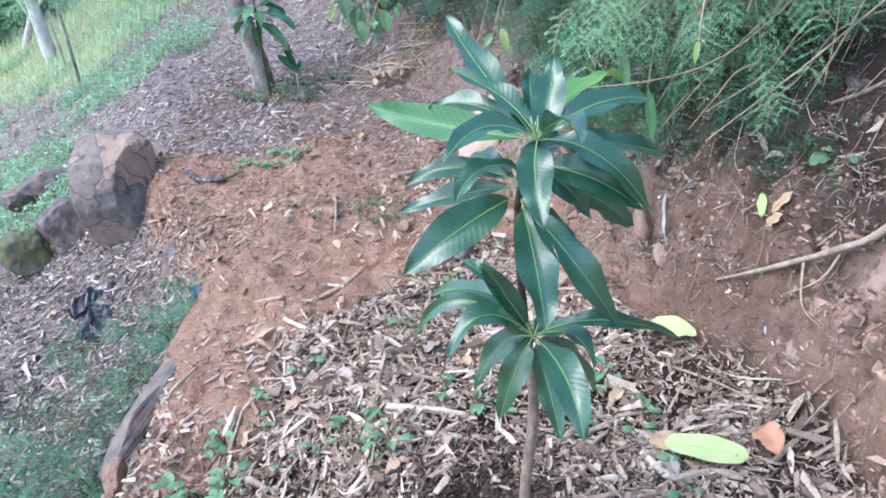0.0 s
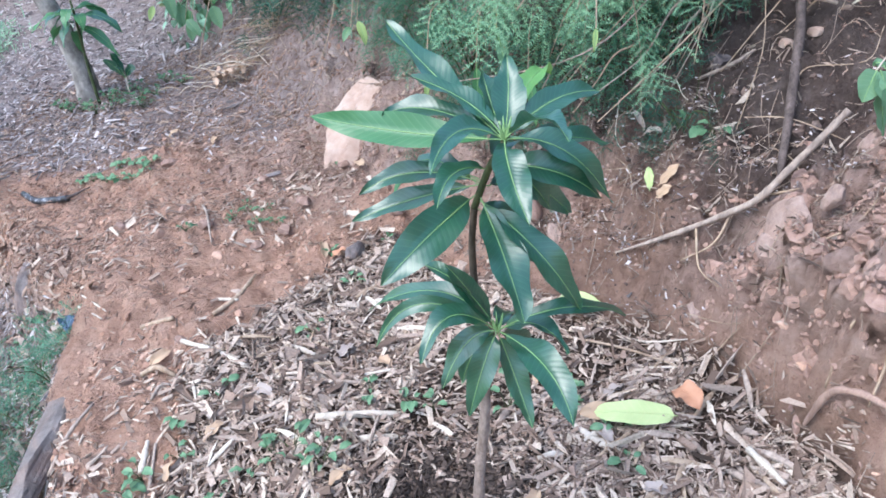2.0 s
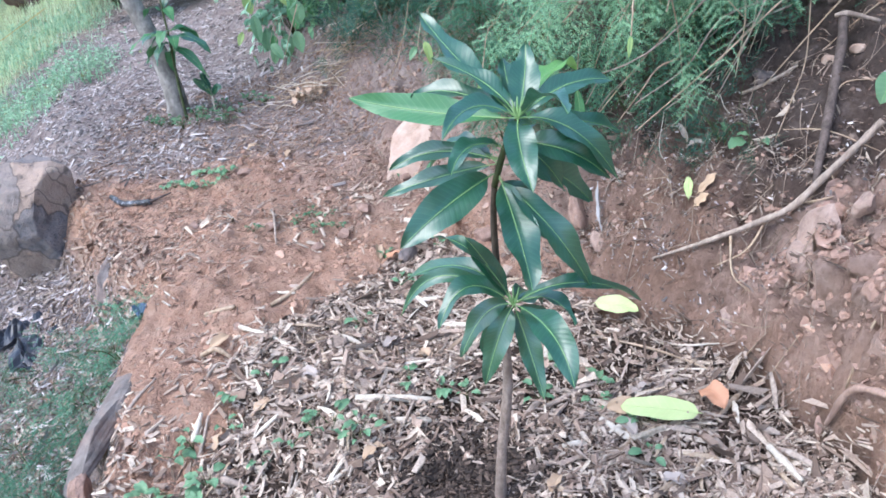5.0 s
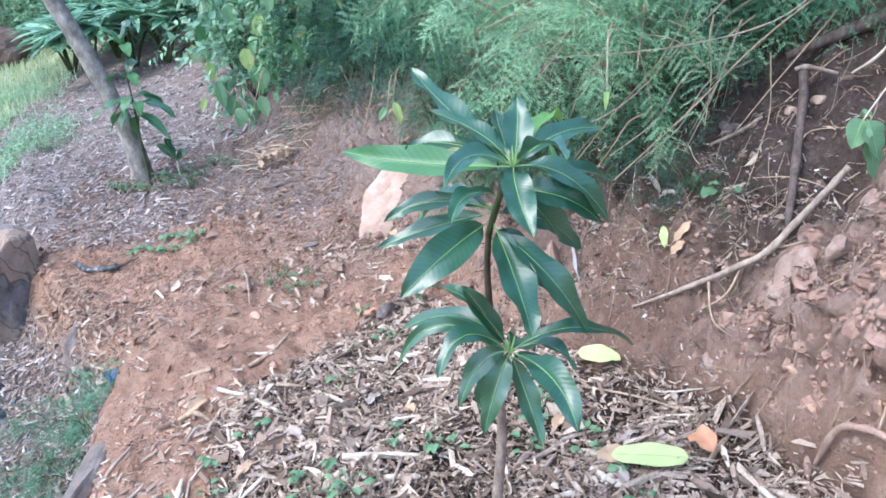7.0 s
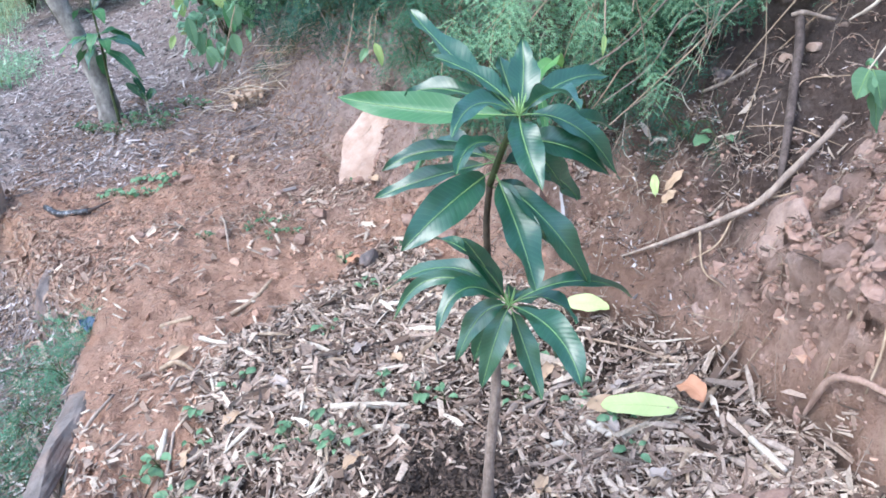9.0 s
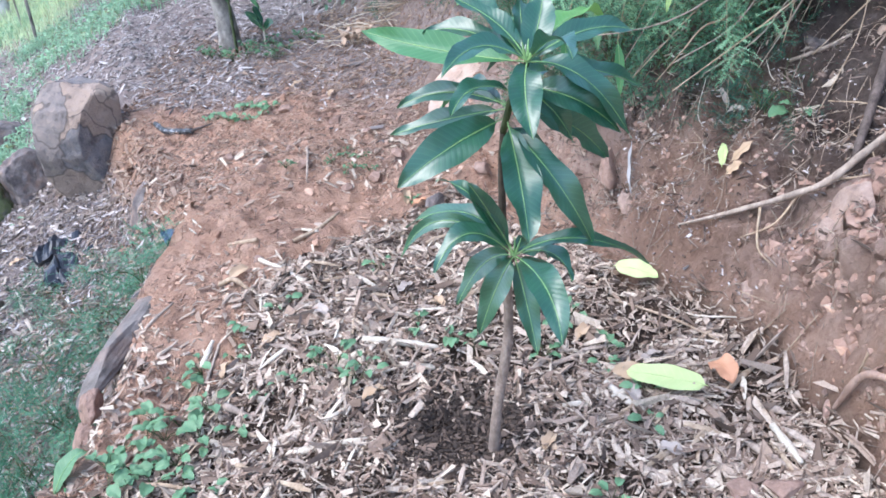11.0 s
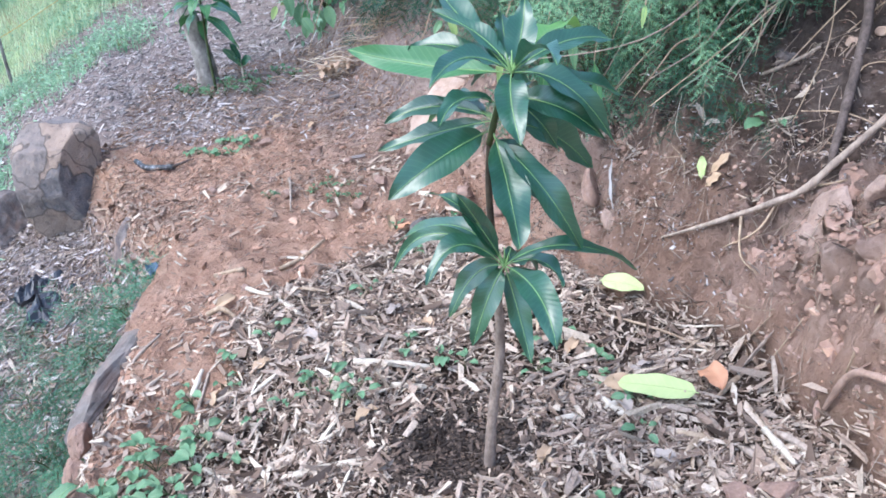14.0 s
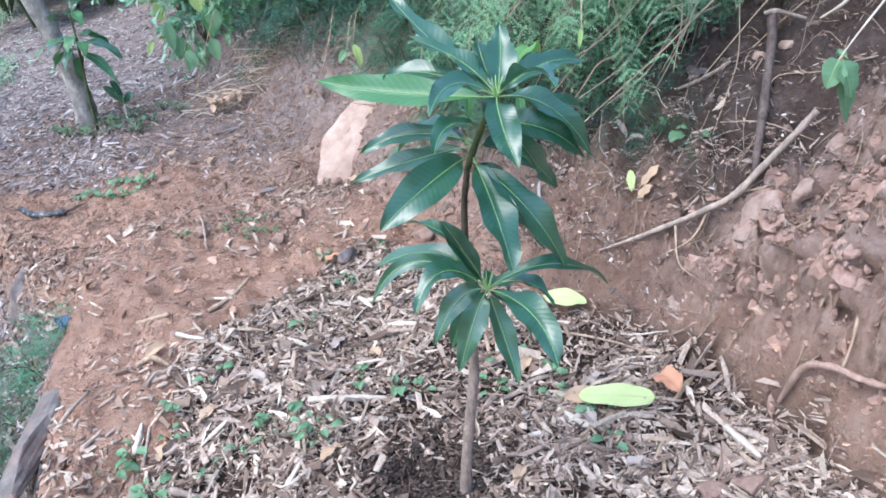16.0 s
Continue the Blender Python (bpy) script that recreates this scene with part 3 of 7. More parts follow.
    ln = np.clip(rng.lognormal(-4.1, 0.55, 12000), 0.006, 0.06)
    scatter_flakes("dry_litter", x, y, ln, ln * rng.uniform(0.06, 0.3, 12000), rng.uniform(0.001, 0.004, 12000), DRY_LITTER, rng,
                   "fine dry brown leaf litter and twig bits on red soil", "leaf litter", 0.3, shell=ROOF_FACES)
    x, y = sow(3000, (0.35, 1.6, 0.9, 3.2), lambda x, y: zones(x, y)[1] * (1 - 0.6 * dampness(x, y)) * (0.3 + 0.7 * lattice(x, y, 0.25, 12)), rng)
    ln = np.clip(rng.lognormal(-4.6, 0.5, 3000), 0.004, 0.04)
    scatter_flakes("bank_litter", x, y, ln, ln * rng.uniform(0.08, 0.25, 3000), rng.uniform(0.001, 0.003, 3000), DRY_LITTER, rng,
                   "scattered dry plant bits clinging to the cut bank", "leaf litter", 0.35, shell=ROOF_FACES)
    x, y = sow(1100, (-2.1, -0.95, 2.6, 4.6), lambda x, y: np.exp(-((edge_x(y) - x + 0.02) / 0.11) ** 2) * smooth(2.6, 3.1, y) * (0.3 + lattice(x, y, 0.15, 61)), rng)
    ln = np.clip(rng.lognormal(-3.7, 0.5, 1100), 0.01, 0.07)
    scatter_flakes("rim_litter", x, y, ln, ln * rng.uniform(0.1, 0.4, 1100), rng.uniform(0.0015, 0.004, 1100), DRY_LITTER, rng,
                   "dry leaf and chip litter spilling over the terrace rim", "leaf litter", 0.45)
    x, y = sow(350, (0.74, 1.5, 0.95, 2.0), lambda x, y: zones(x, y)[1] * smooth(1.9, 1.6, y) * smooth(0.55, 0.25, x - toe_x(y)) * (0.2 + 0.8 * smooth(0.16, 0.08, x - toe_x(y))) * (0.1 + lattice(x, y, 0.14, 34) ** 2), rng)
    scatter_lumps("wall_clods", x, y, np.clip(rng.lognormal(-4.2, 0.4, 350), 0.008, 0.03), BANK_LUMPS, rng, "crumbling clods on the face of the cut bank", 0.42, 2)
    x, y = sow(1100, (0.55, 1.35, 1.65, 2.55), lambda x, y: zones(x, y)[1] * smooth(0.7, 0.4, x - toe_x(y)) * (0.1 + lattice(x, y, 0.15, 72) ** 2), rng)
    ln = np.clip(rng.lognormal(-4.75, 0.4, 1100), 0.004, 0.022)
    scatter_flakes("bank_flecks", x, y, ln, ln * rng.uniform(0.2, 0.6, 1100), rng.uniform(0.001, 0.002, 1100), GREY_CHIPS, rng,
                   "pale flecks of dry leaf and grit on the damp bank", "leaf litter", 0.4, shell=ROOF_FACES)
    x, y = sow(3000, (0.3, 1.35, 1.5, 2.7), lambda x, y: smooth(-0.1, 0.0, x - toe_x(y)) * smooth(0.75, 0.5, x - toe_x(y)) * (0.15 + lattice(x, y, 0.18, 71) ** 2), rng)
    ln = np.clip(rng.lognormal(-3.8, 0.45, 3000), 0.01, 0.06)
    scatter_flakes("bank_straw", x, y, ln, ln * rng.uniform(0.03, 0.08, 3000), rng.uniform(0.001, 0.002, 3000), STRAW, rng,
                   "thin dry straw and stalks on the damp bank", "straw", 0.5, 2.0, 0.5)
    back = lambda x, y: smooth(-0.08, 0.02, x - toe_x(y)) * smooth(0.7, 0.4, x - toe_x(y))
    x, y = sow(3500, (-0.7, 0.8, 2.6, 5.4), back, rng)
    ln = np.clip(rng.lognormal(-4.1, 0.55, 3500), 0.006, 0.06)
    scatter_flakes("back_bank_litter", x, y, ln, ln * rng.uniform(0.08, 0.35, 3500), rng.uniform(0.001, 0.004, 3500), DRY_LITTER, rng,
                   "dry leaf and root litter on the back of the bank", "leaf litter", 0.4, shell=ROOF_FACES)
    x, y = sow(1500, (-0.7, 0.8, 2.6, 5.4), back, rng)
    scatter_lumps("back_bank_clods", x, y, np.clip(rng.lognormal(-4.3, 0.5, 1500), 0.006, 0.05), BANK_CLODS, rng, "brown clods on the back of the bank", 0.25)
    # crumbs coloured dark to sit in the painted shade of the bank
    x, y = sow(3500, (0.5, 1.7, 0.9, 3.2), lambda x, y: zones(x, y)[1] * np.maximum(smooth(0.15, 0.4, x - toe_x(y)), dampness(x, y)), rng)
    scatter_lumps("dark_crumbs", x, y, np.clip(rng.lognormal(-4.6, 0.55, 3500), 0.004, 0.04), DARK_CRUMBS, rng, "dark crumbs on the bank, darkened along with its painted shade")
    x, y = sow(450, (-1.08, -0.45, 1.4, 2.5), lambda x, y: (1 - zones(x, y)[0]) * smooth(-0.02, 0.04, x - edge_x(y)) * smooth(-0.55, -0.75, x) * (0.1 + lattice(x, y, 0.15, 38)), rng)
    scatter_lumps("rim_clods", x, y, np.clip(rng.lognormal(-4.5, 0.45, 450), 0.006, 0.035), CRUMBS, rng, "crumbled red clods and stone bits along the terrace rim", 0.25)
    x, y = sow(260, (-1.4, 0.2, 2.4, 4.2), lambda x, y: (1 - zones(x, y)[0]) * (1 - 0.7 * zones(x, y)[2]) * smooth(0.05, -0.05, x - toe_x(y)) * smooth(0.0, 0.06, x - edge_x(y)) * (0.05 + lattice(x, y, 0.3, 39) ** 2), rng)
    scatter_lumps("terrace_clods", x, y, np.clip(rng.lognormal(-3.9, 0.45, 260), 0.012, 0.06), CRUMBS, rng, "dusty red clods lying on the bare terrace", 0.34, 2)
    x, y = sow(6500, (-1.5, 1.35, 0.9, 4.6), lambda x, y: (1 - zones(x, y)[0]) * (1 - 0.7 * zones(x, y)[2]) * smooth(0.12, -0.03, x - toe_x(y)) * (1 - 0.9 * dampness(x, y)) * (0.25 + lattice(x, y, 0.25, 37)), rng)
    scatter_lumps("earth_crumbs", x, y, np.clip(rng.lognormal(-4.8, 0.6, 6500), 0.003, 0.04), CRUMBS, rng, "loose crumbs and small clods of red earth")


spread_ground_cover()


# ---------------------------------------------------------------- builders for things
def curve_points(pts, n):
    """A smooth line through the given points, n per span."""
    p = [Vector(q) for q in pts]
    p = [p[0] * 2 - p[1], *p, p[-1] * 2 - p[-2]]
    out = []
    for k in range(1, len(p) - 2):
        for s in range(n):
            t = s / n
            out.append(0.5 * (2 * p[k] + (p[k + 1] - p[k - 1]) * t + (2 * p[k - 1] - 5 * p[k] + 4 * p[k + 1] - p[k + 2]) * t * t + (3 * p[k] - p[k - 1] - 3 * p[k + 1] + p[k + 2]) * t ** 3))
    return out + [p[-2]]


def tube_mesh(pts, radii, sides=8, n=6, knots=0.12, seed=0, flat=1.0):
    """Vertices and faces of a round, slightly knotty stem through pts with the radii given along it."""
    rng = random.Random(seed)
    line = curve_points(pts, n)
    verts, faces = [], []
    side = None
    for k, c in enumerate(line):
        t = (line[min(k + 1, len(line) - 1)] - line[max(k - 1, 0)]).normalized()
        if side is None:
            side = t.orthogonal().normalized()
        side = (side - t * side.dot(t)).normalized()
        other = t.cross(side)
        f = k / (len(line) - 1) * (len(radii) - 1)
        i = min(int(f), len(radii) - 2)
        r = radii[i] + (radii[i + 1] - radii[i]) * (f - i)
        r *= 1 + rng.uniform(-knots, knots)
        for s in range(sides):
            a = 2 * math.pi * s / sides
            verts.append(c + (side * math.cos(a) + other * math.sin(a) * flat) * r * (1 + rng.uniform(-knots, knots) * 0.5))
    for k in range(len(line) - 1):
        for s in range(sides):
            a, b = k * sides + s, k * sides + (s + 1) % sides
            faces.append([a, b, b + sides, a + sides])
    faces += [list(range(sides))[::-1], [len(verts) - sides + s for s in range(sides)]]
    return verts, faces


def join(*shapes):
    verts, faces = [], []
    for v, f in shapes:
        o = len(verts)
        verts += list(v)
        faces += [[i + o for i in q] for q in f]
    return verts, faces


def stick(name, pts, radii, mat, label, category, group="", sides=8, knots=0.12, seed=0, n=6):
    v, f = tube_mesh(pts, radii, sides, n, knots, seed)
    return tagged(mesh_object(name, v, f, mat, smooth_shade=True), label, category, group)


def rock(name, at, size, turn, mat, label, seed, cuts=9, sub=3, sink=0.25, category="stone", group="", rough=0.06, kind="", flats=()):
    """A stone with broken facets: a ball cut by random planes, then roughened."""
    rng = random.Random(seed)
    bm = bmesh.new()
    bmesh.ops.create_icosphere(bm, subdivisions=sub, radius=0.5)
    planes = []
    for _ in range(cuts):
        d = Vector((rng.gauss(0, 1), rng.gauss(0, 1), rng.gauss(0, 0.8))).normalized()
        planes.append((d, rng.uniform(0.27, 0.42)))
    planes += [(Vector(d).normalized(), h) for d, h in flats]
    off = Vector((seed * 3.1, seed * 1.7, 0))
    for v in bm.verts:
        for d, h in planes:
            over = v.co.dot(d) - h
            if over > 0:
                v.co -= d * over
        v.co *= 1.18 + rough * 2 * noise.noise(v.co * 3 + off) + rough * noise.noise(v.co * 9 + off)
    m = Matrix.LocRotScale(Vector(at) + Vector((0, 0, size[2] * (0.5 - sink))), turn if isinstance(turn, Euler) else Euler([radians(a) for a in turn]), None)
    bmesh.ops.transform(bm, matrix=Matrix.Diagonal((*size, 1.0)), verts=bm.verts)
    me = bpy.data.meshes.new(name)
    bm.to_mesh(me)
    bm.free()
    me.materials.append(mat)
    ob = new(name, me)
    ob.matrix_world = m
    return tagged(ob, label, category, group, kind)


def leaf_mesh(base, tip, width, arch, face=(0, 0, 1), fold=0.22, wave=0.11, petiole=0.1, seed=0, rows=15, roll=0.0, ragged=0.0, via=None, blunt=0.76):
    """A long leaf from its stalk to its tip: blade with a folded middle and wavy rim, and its rib. Returns blade (verts, faces, uv) and rib."""
    rng = random.Random(seed)
    base, tip = Vector(base), Vector(tip)
    run = tip - base
    flat = Vector((run.y, -run.x, 0)) * rng.uniform(-0.10, 0.10)
    c1, c2 = base + run * 0.30 + Vector((0, 0, 1.25 * arch)) + flat * 0.5, base + run * 0.74 + Vector((0, 0, 1.45 * arch)) + flat
    if via is not None:
        bend = Vector(via) * 2 - (base + tip) / 2
        c1, c2 = base + (bend - base) * (2 / 3), tip + (bend - tip) * (2 / 3)
    at = lambda t: base * (1 - t) ** 3 + c1 * 3 * t * (1 - t) ** 2 + c2 * 3 * t * t * (1 - t) + tip * t ** 3
    way = lambda t: ((c1 - base) * (1 - t) ** 2 + (c2 - c1) * 2 * t * (1 - t) + (tip - c2) * t * t).normalized()
    face = Vector(face).normalized()
    turn = run.normalized().cross(face) * math.tan(roll)
    face = face + turn
    cols = (-1.0, -0.66, -0.33, 0.0, 0.33, 0.66, 1.0)
    verts, uv, faces = [], [], []
    ph = rng.uniform(0, 6.28)
    twist = rng.uniform(-0.55, 0.55)
    for k in range(rows + 1):
        s = k / rows
        t = petiole + (1 - petiole) * s
        c, w = at(t), way(t)
        nn = Vector(face)
        nn = (nn - w * nn.dot(w)).normalized()
        nn = nn * math.cos(twist * s) + w.cross(nn) * math.sin(twist * s)
        sd = w.cross(nn)
        half = width / 2 * max(0.02, (math.sin(math.pi * s ** 0.88) ** blunt))
        if ragged and s > 0.55:
            half *= 1 - ragged * rng.random()
        for j in cols:
            lift = fold * half * abs(j) ** 1.3 + wave * width * abs(j) ** 2 * math.sin(s * 15 + ph + (2.0 if j > 0 else 0)) - 0.25 * half * max(0, abs(j) - 0.6)
            verts.append(c + sd * half * j + nn * lift)
            uv.append((0.5 + j / 2, s))
    m = len(cols)
    for k in range(rows):
        for j in range(m - 1):
            a = k * m + j
            faces.append([a, a + 1, a + m + 1, a + m])
    pts, side = [], None
    rv, rf = [], []
    n = 14
    for k in range(n + 1):
        t = k / n
        c, w = at(t), way(t)
        nn = Vector(face)
        nn = (nn - w * nn.dot(w)).normalized()
        nn = nn * math.cos(twist * max(0, t - petiole)) + w.cross(nn) * math.sin(twist * max(0, t - petiole))
        sd = w.cross(nn)
        r = 0.0011 * (1 - 0.8 * t) + 0.0002
        for a in range(5):
            q = 2 * math.pi * a / 5
            rv.append(c + sd * math.cos(q) * r + nn * (math.sin(q) * r + 0.0006))
    for k in range(n):
        for a in range(5):
            rf.append([k * 5 + a, k * 5 + (a + 1) % 5, k * 5 + 5 + (a + 1) % 5, k * 5 + 5 + a])
    return (verts, faces, uv), (rv, rf)


def add_leaf(parent, base, tip, width, arch, mat, name="leaf", label="", **kw):
    blade, rib = leaf_mesh(base, tip, width, arch, **kw)
    ob = mesh_object(name, blade[0], blade[1], mat, parent, label, True, blade[2])
    mesh_object("midrib", rib[0], rib[1], RIB, ob, "pale yellow-green rib", True)
    return ob


# ---------------------------------------------------------------- the mango sapling
def build_sapling():
    root = spot(0.088, 1.41, -0.02)
    stem_line = [root, (0.098, 1.412, 0.10), (0.120, 1.416, 0.28), (0.118, 1.405, 0.42), (0.108, 1.390, 0.54), (0.100, 1.362, 0.70), (0.099, 1.322, 0.80), (0.110, 1.262, 0.89), (0.127, 1.222, 0.952)]
    v, f = tube_mesh(stem_line[:5], (0.0150, 0.0125, 0.0115, 0.0095, 0.0082), 10, 8, 0.06, 3)
    tree = mesh_object("mango_sapling", v, f, BARK, smooth_shade=True)
    tagged(tree, "young mango sapling with glossy dark green drooping leaves in mulch", "sapling")
    v, f = tube_mesh(stem_line[4:7], (0.0080, 0.0068, 0.0062), 9, 6, 0.05, 4)
    mesh_object("middle_stem", v, f, DARK_STEM, tree, "dark brown middle stem", True)
    v, f = tube_mesh(stem_line[6:], (0.0062, 0.0060, 0.005), 9, 6, 0.05, 5)
    mesh_object("upper_stem", v, f, GREEN_STEM, tree, "green upper stem", True)
    top, mid, low = Vector((0.128, 1.222, 0.955)), Vector((0.099, 1.335, 0.78)), Vector((0.116, 1.272, 0.572))
    v, f = tube_mesh([(0.116, 1.40, 0.44), (0.112, 1.345, 0.505), low], (0.0075, 0.0062, 0.0045), 8, 5, 0.05, 6)
    mesh_object("side_shoot", v, f, BARK, tree, "short brown side shoot", True)
    for p in (top, low):
        v, f = join(*[tube_mesh([p, p + Vector((dx, dy, 0.028)) * 0.5, p + Vector((dx, dy, 0.035))], (0.0030, 0.0026, 0.0008), 5, 3, 0.05, k)
                      for k, (dx, dy) in enumerate([(0.008, -0.012), (-0.01, -0.008), (0.002, 0.01), (0.013, 0.004)])])
        mesh_object("bud", v, f, RIB, tree, "pale green growing tip", True)
    count = itertools.count()

    def leaf(base, via, tip, width, face=(0, -0.35, 1), mat=MANGO, label="", **kw):
        k = next(count)
        kw.setdefault("petiole", 0.08)
        kw.setdefault("fold", 0.5)
        add_leaf(tree, base, tip, width * 0.97, 0.0, mat, label=label, via=via, face=face, seed=k, roll=kw.pop("roll", 0.12 * math.sin(k * 2.7)), **kw)

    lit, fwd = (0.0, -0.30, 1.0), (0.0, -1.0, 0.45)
    # top whorl
    leaf(top, (0.052, 1.355, 1.030), (-0.002, 1.470, 1.098), 0.055, (0.5, -0.75, 0.55))
    leaf(top, (0.082, 1.268, 1.008), (0.000, 1.310, 1.048), 0.042, (0.35, -0.75, 0.65))
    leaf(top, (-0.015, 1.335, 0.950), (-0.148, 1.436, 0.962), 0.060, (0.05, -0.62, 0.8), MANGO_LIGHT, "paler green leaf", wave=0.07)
    leaf(top, (0.040, 1.338, 0.978), (-0.038, 1.360, 0.971), 0.044, (0, -0.55, 0.85))
    leaf(top, (0.050, 1.190, 0.992), (-0.014, 1.098, 0.972), 0.042, (-0.1, -0.45, 0.9))
    leaf(top, (0.110, 1.315, 0.945), (0.076, 1.390, 0.890), 0.040)
    leaf(top, (0.152, 1.276, 1.004), (0.166, 1.325, 1.056), 0.056, (-0.15, -1, 0.25), ragged=0.30, petiole=0.04)
    leaf(top, (0.125, 1.280, 0.995), (0.128, 1.345, 1.035), 0.044, (0.3, -0.9, 0.35))
    leaf(top, (0.158, 1.140, 1.012), (0.172, 1.062, 1.004), 0.050, (0.1, -0.3, 1), ragged=0.12)
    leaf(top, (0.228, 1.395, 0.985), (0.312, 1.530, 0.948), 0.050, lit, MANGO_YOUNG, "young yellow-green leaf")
    leaf(top, (0.225, 1.268, 0.990), (0.318, 1.308, 0.978), 0.044, (-0.1, -0.5, 0.85))
    leaf(top, (0.218, 1.202, 0.930), (0.304, 1.218, 0.820), 0.050, (0.45, -0.6, 0.7))
    leaf((0.114, 1.25, 0.905), (0.203, 1.200, 0.898), (0.288, 1.226, 0.826), 0.054, (0.2, -0.65, 0.75))
    leaf(top, (0.262, 1.285, 0.915), (0.368, 1.385, 0.848), 0.046, (0.2, -0.4, 0.9))
    leaf(top, (0.118, 1.160, 0.925), (0.122, 1.086, 0.874), 0.056, fwd)
    leaf((0.112, 1.26, 0.90), (0.165, 1.335, 0.905), (0.205, 1.380, 0.845), 0.052)
    leaf((0.114, 1.25, 0.90), (0.165, 1.245, 0.875), (0.215, 1.255, 0.800), 0.050, (0.3, -0.8, 0.5))
    # second whorl, along the stem
    leaf((0.105, 1.29, 0.85), (0.222, 1.378, 0.792), (0.318, 1.453, 0.688), 0.070, (0.25, -0.5, 0.8), blunt=0.55)
    leaf((0.104, 1.29, 0.86), (0.000, 1.350, 0.868), (-0.090, 1.360, 0.838), 0.040, (0, -0.5, 0.85))
    leaf((0.110, 1.265, 0.89), (0.042, 1.205, 0.920), (0.000, 1.145, 0.894), 0.040, (-0.2, -0.6, 0.75))
    leaf((0.104, 1.30, 0.85), (0.000, 1.365, 0.812), (-0.106, 1.388, 0.776), 0.042, (0.1, -0.65, 0.75))
    leaf((0.102, 1.31, 0.83), (0.000, 1.225, 0.812), (-0.090, 1.188, 0.758), 0.072, (0.25, -0.75, 0.65), wave=0.07)
    leaf((0.104, 1.30, 0.83), (0.118, 1.208, 0.752), (0.126, 1.138, 0.672), 0.068, fwd, blunt=0.65)
    leaf((0.104, 1.30, 0.82), (0.180, 1.215, 0.748), (0.248, 1.212, 0.628), 0.058, (0.45, -0.8, 0.5))
    leaf((0.104, 1.30, 0.85), (0.050, 1.380, 0.870), (0.022, 1.428, 0.842), 0.044)
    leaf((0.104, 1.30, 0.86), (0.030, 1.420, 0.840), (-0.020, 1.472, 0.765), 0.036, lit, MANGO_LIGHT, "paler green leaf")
    leaf((0.101, 1.32, 0.80), (0.170, 1.330, 0.715), (0.255, 1.330, 0.610), 0.044, (0.4, -0.6, 0.7))
    leaf((0.102, 1.31, 0.82), (0.155, 1.300, 0.765), (0.200, 1.310, 0.680), 0.050, (0.4, -0.7, 0.6))
    # low whorl on the side shoot
    leaf(low, (0.225, 1.212, 0.636), (0.388, 1.325, 0.514), 0.034, (0.1, -0.4, 0.9))
    leaf(low, (0.045, 1.275, 0.690), (-0.024, 1.352, 0.697), 0.036, (0.2, -0.5, 0.85))
    leaf(low, (0.068, 1.268, 0.668), (0.030, 1.266, 0.728), 0.040, (0.5, -0.75, 0.4))
    leaf(low, (0.028, 1.350, 0.628), (-0.090, 1.466, 0.542), 0.040, (0, -0.5, 0.85))
    leaf(low, (-0.010, 1.312, 0.632), (-0.098, 1.330, 0.546), 0.030, (-0.35, -0.6, 0.7))
    leaf(low, (0.030, 1.262, 0.628), (-0.034, 1.222, 0.570), 0.046, (-0.25, -0.7, 0.65))
    leaf(low, (0.060, 1.276, 0.556), (0.008, 1.268, 0.472), 0.046, (-0.4, -0.8, 0.45))
    leaf(low, (0.082, 1.250, 0.520), (0.048, 1.240, 0.420), 0.052, (-0.2, -1, 0.35))
    leaf(low, (0.088, 1.330, 0.500), (0.064, 1.370, 0.390), 0.044, (-0.3, -0.9, 0.4))
    leaf(low, (0.136, 1.244, 0.492), (0.155, 1.200, 0.396), 0.046, (0.15, -1, 0.35))
    leaf(low, (0.154, 1.120, 0.592), (0.172, 1.036, 0.530), 0.060, (0.2, -0.75, 0.65))
    leaf(low, (0.185, 1.320, 0.490), (0.250, 1.386, 0.356), 0.048, (0.4, -0.7, 0.5))
    leaf(low, (0.178, 1.235, 0.596), (0.204, 1.150, 0.584), 0.042, (0.2, -0.5, 0.85))
    leaf(low, (0.155, 1.340, 0.560), (0.205, 1.420, 0.480), 0.046)


build_sapling()


# ---------------------------------------------------------------- stones
def lying(axis, face):
    """Turn of a slab whose long axis and broad face point the given ways."""
    z = Vector(axis).normalized()
    y = Vector(face)
    y = (y - z * y.dot(z)).normalized()
    return Matrix((y.cross(z), y, z)).transposed().to_euler()


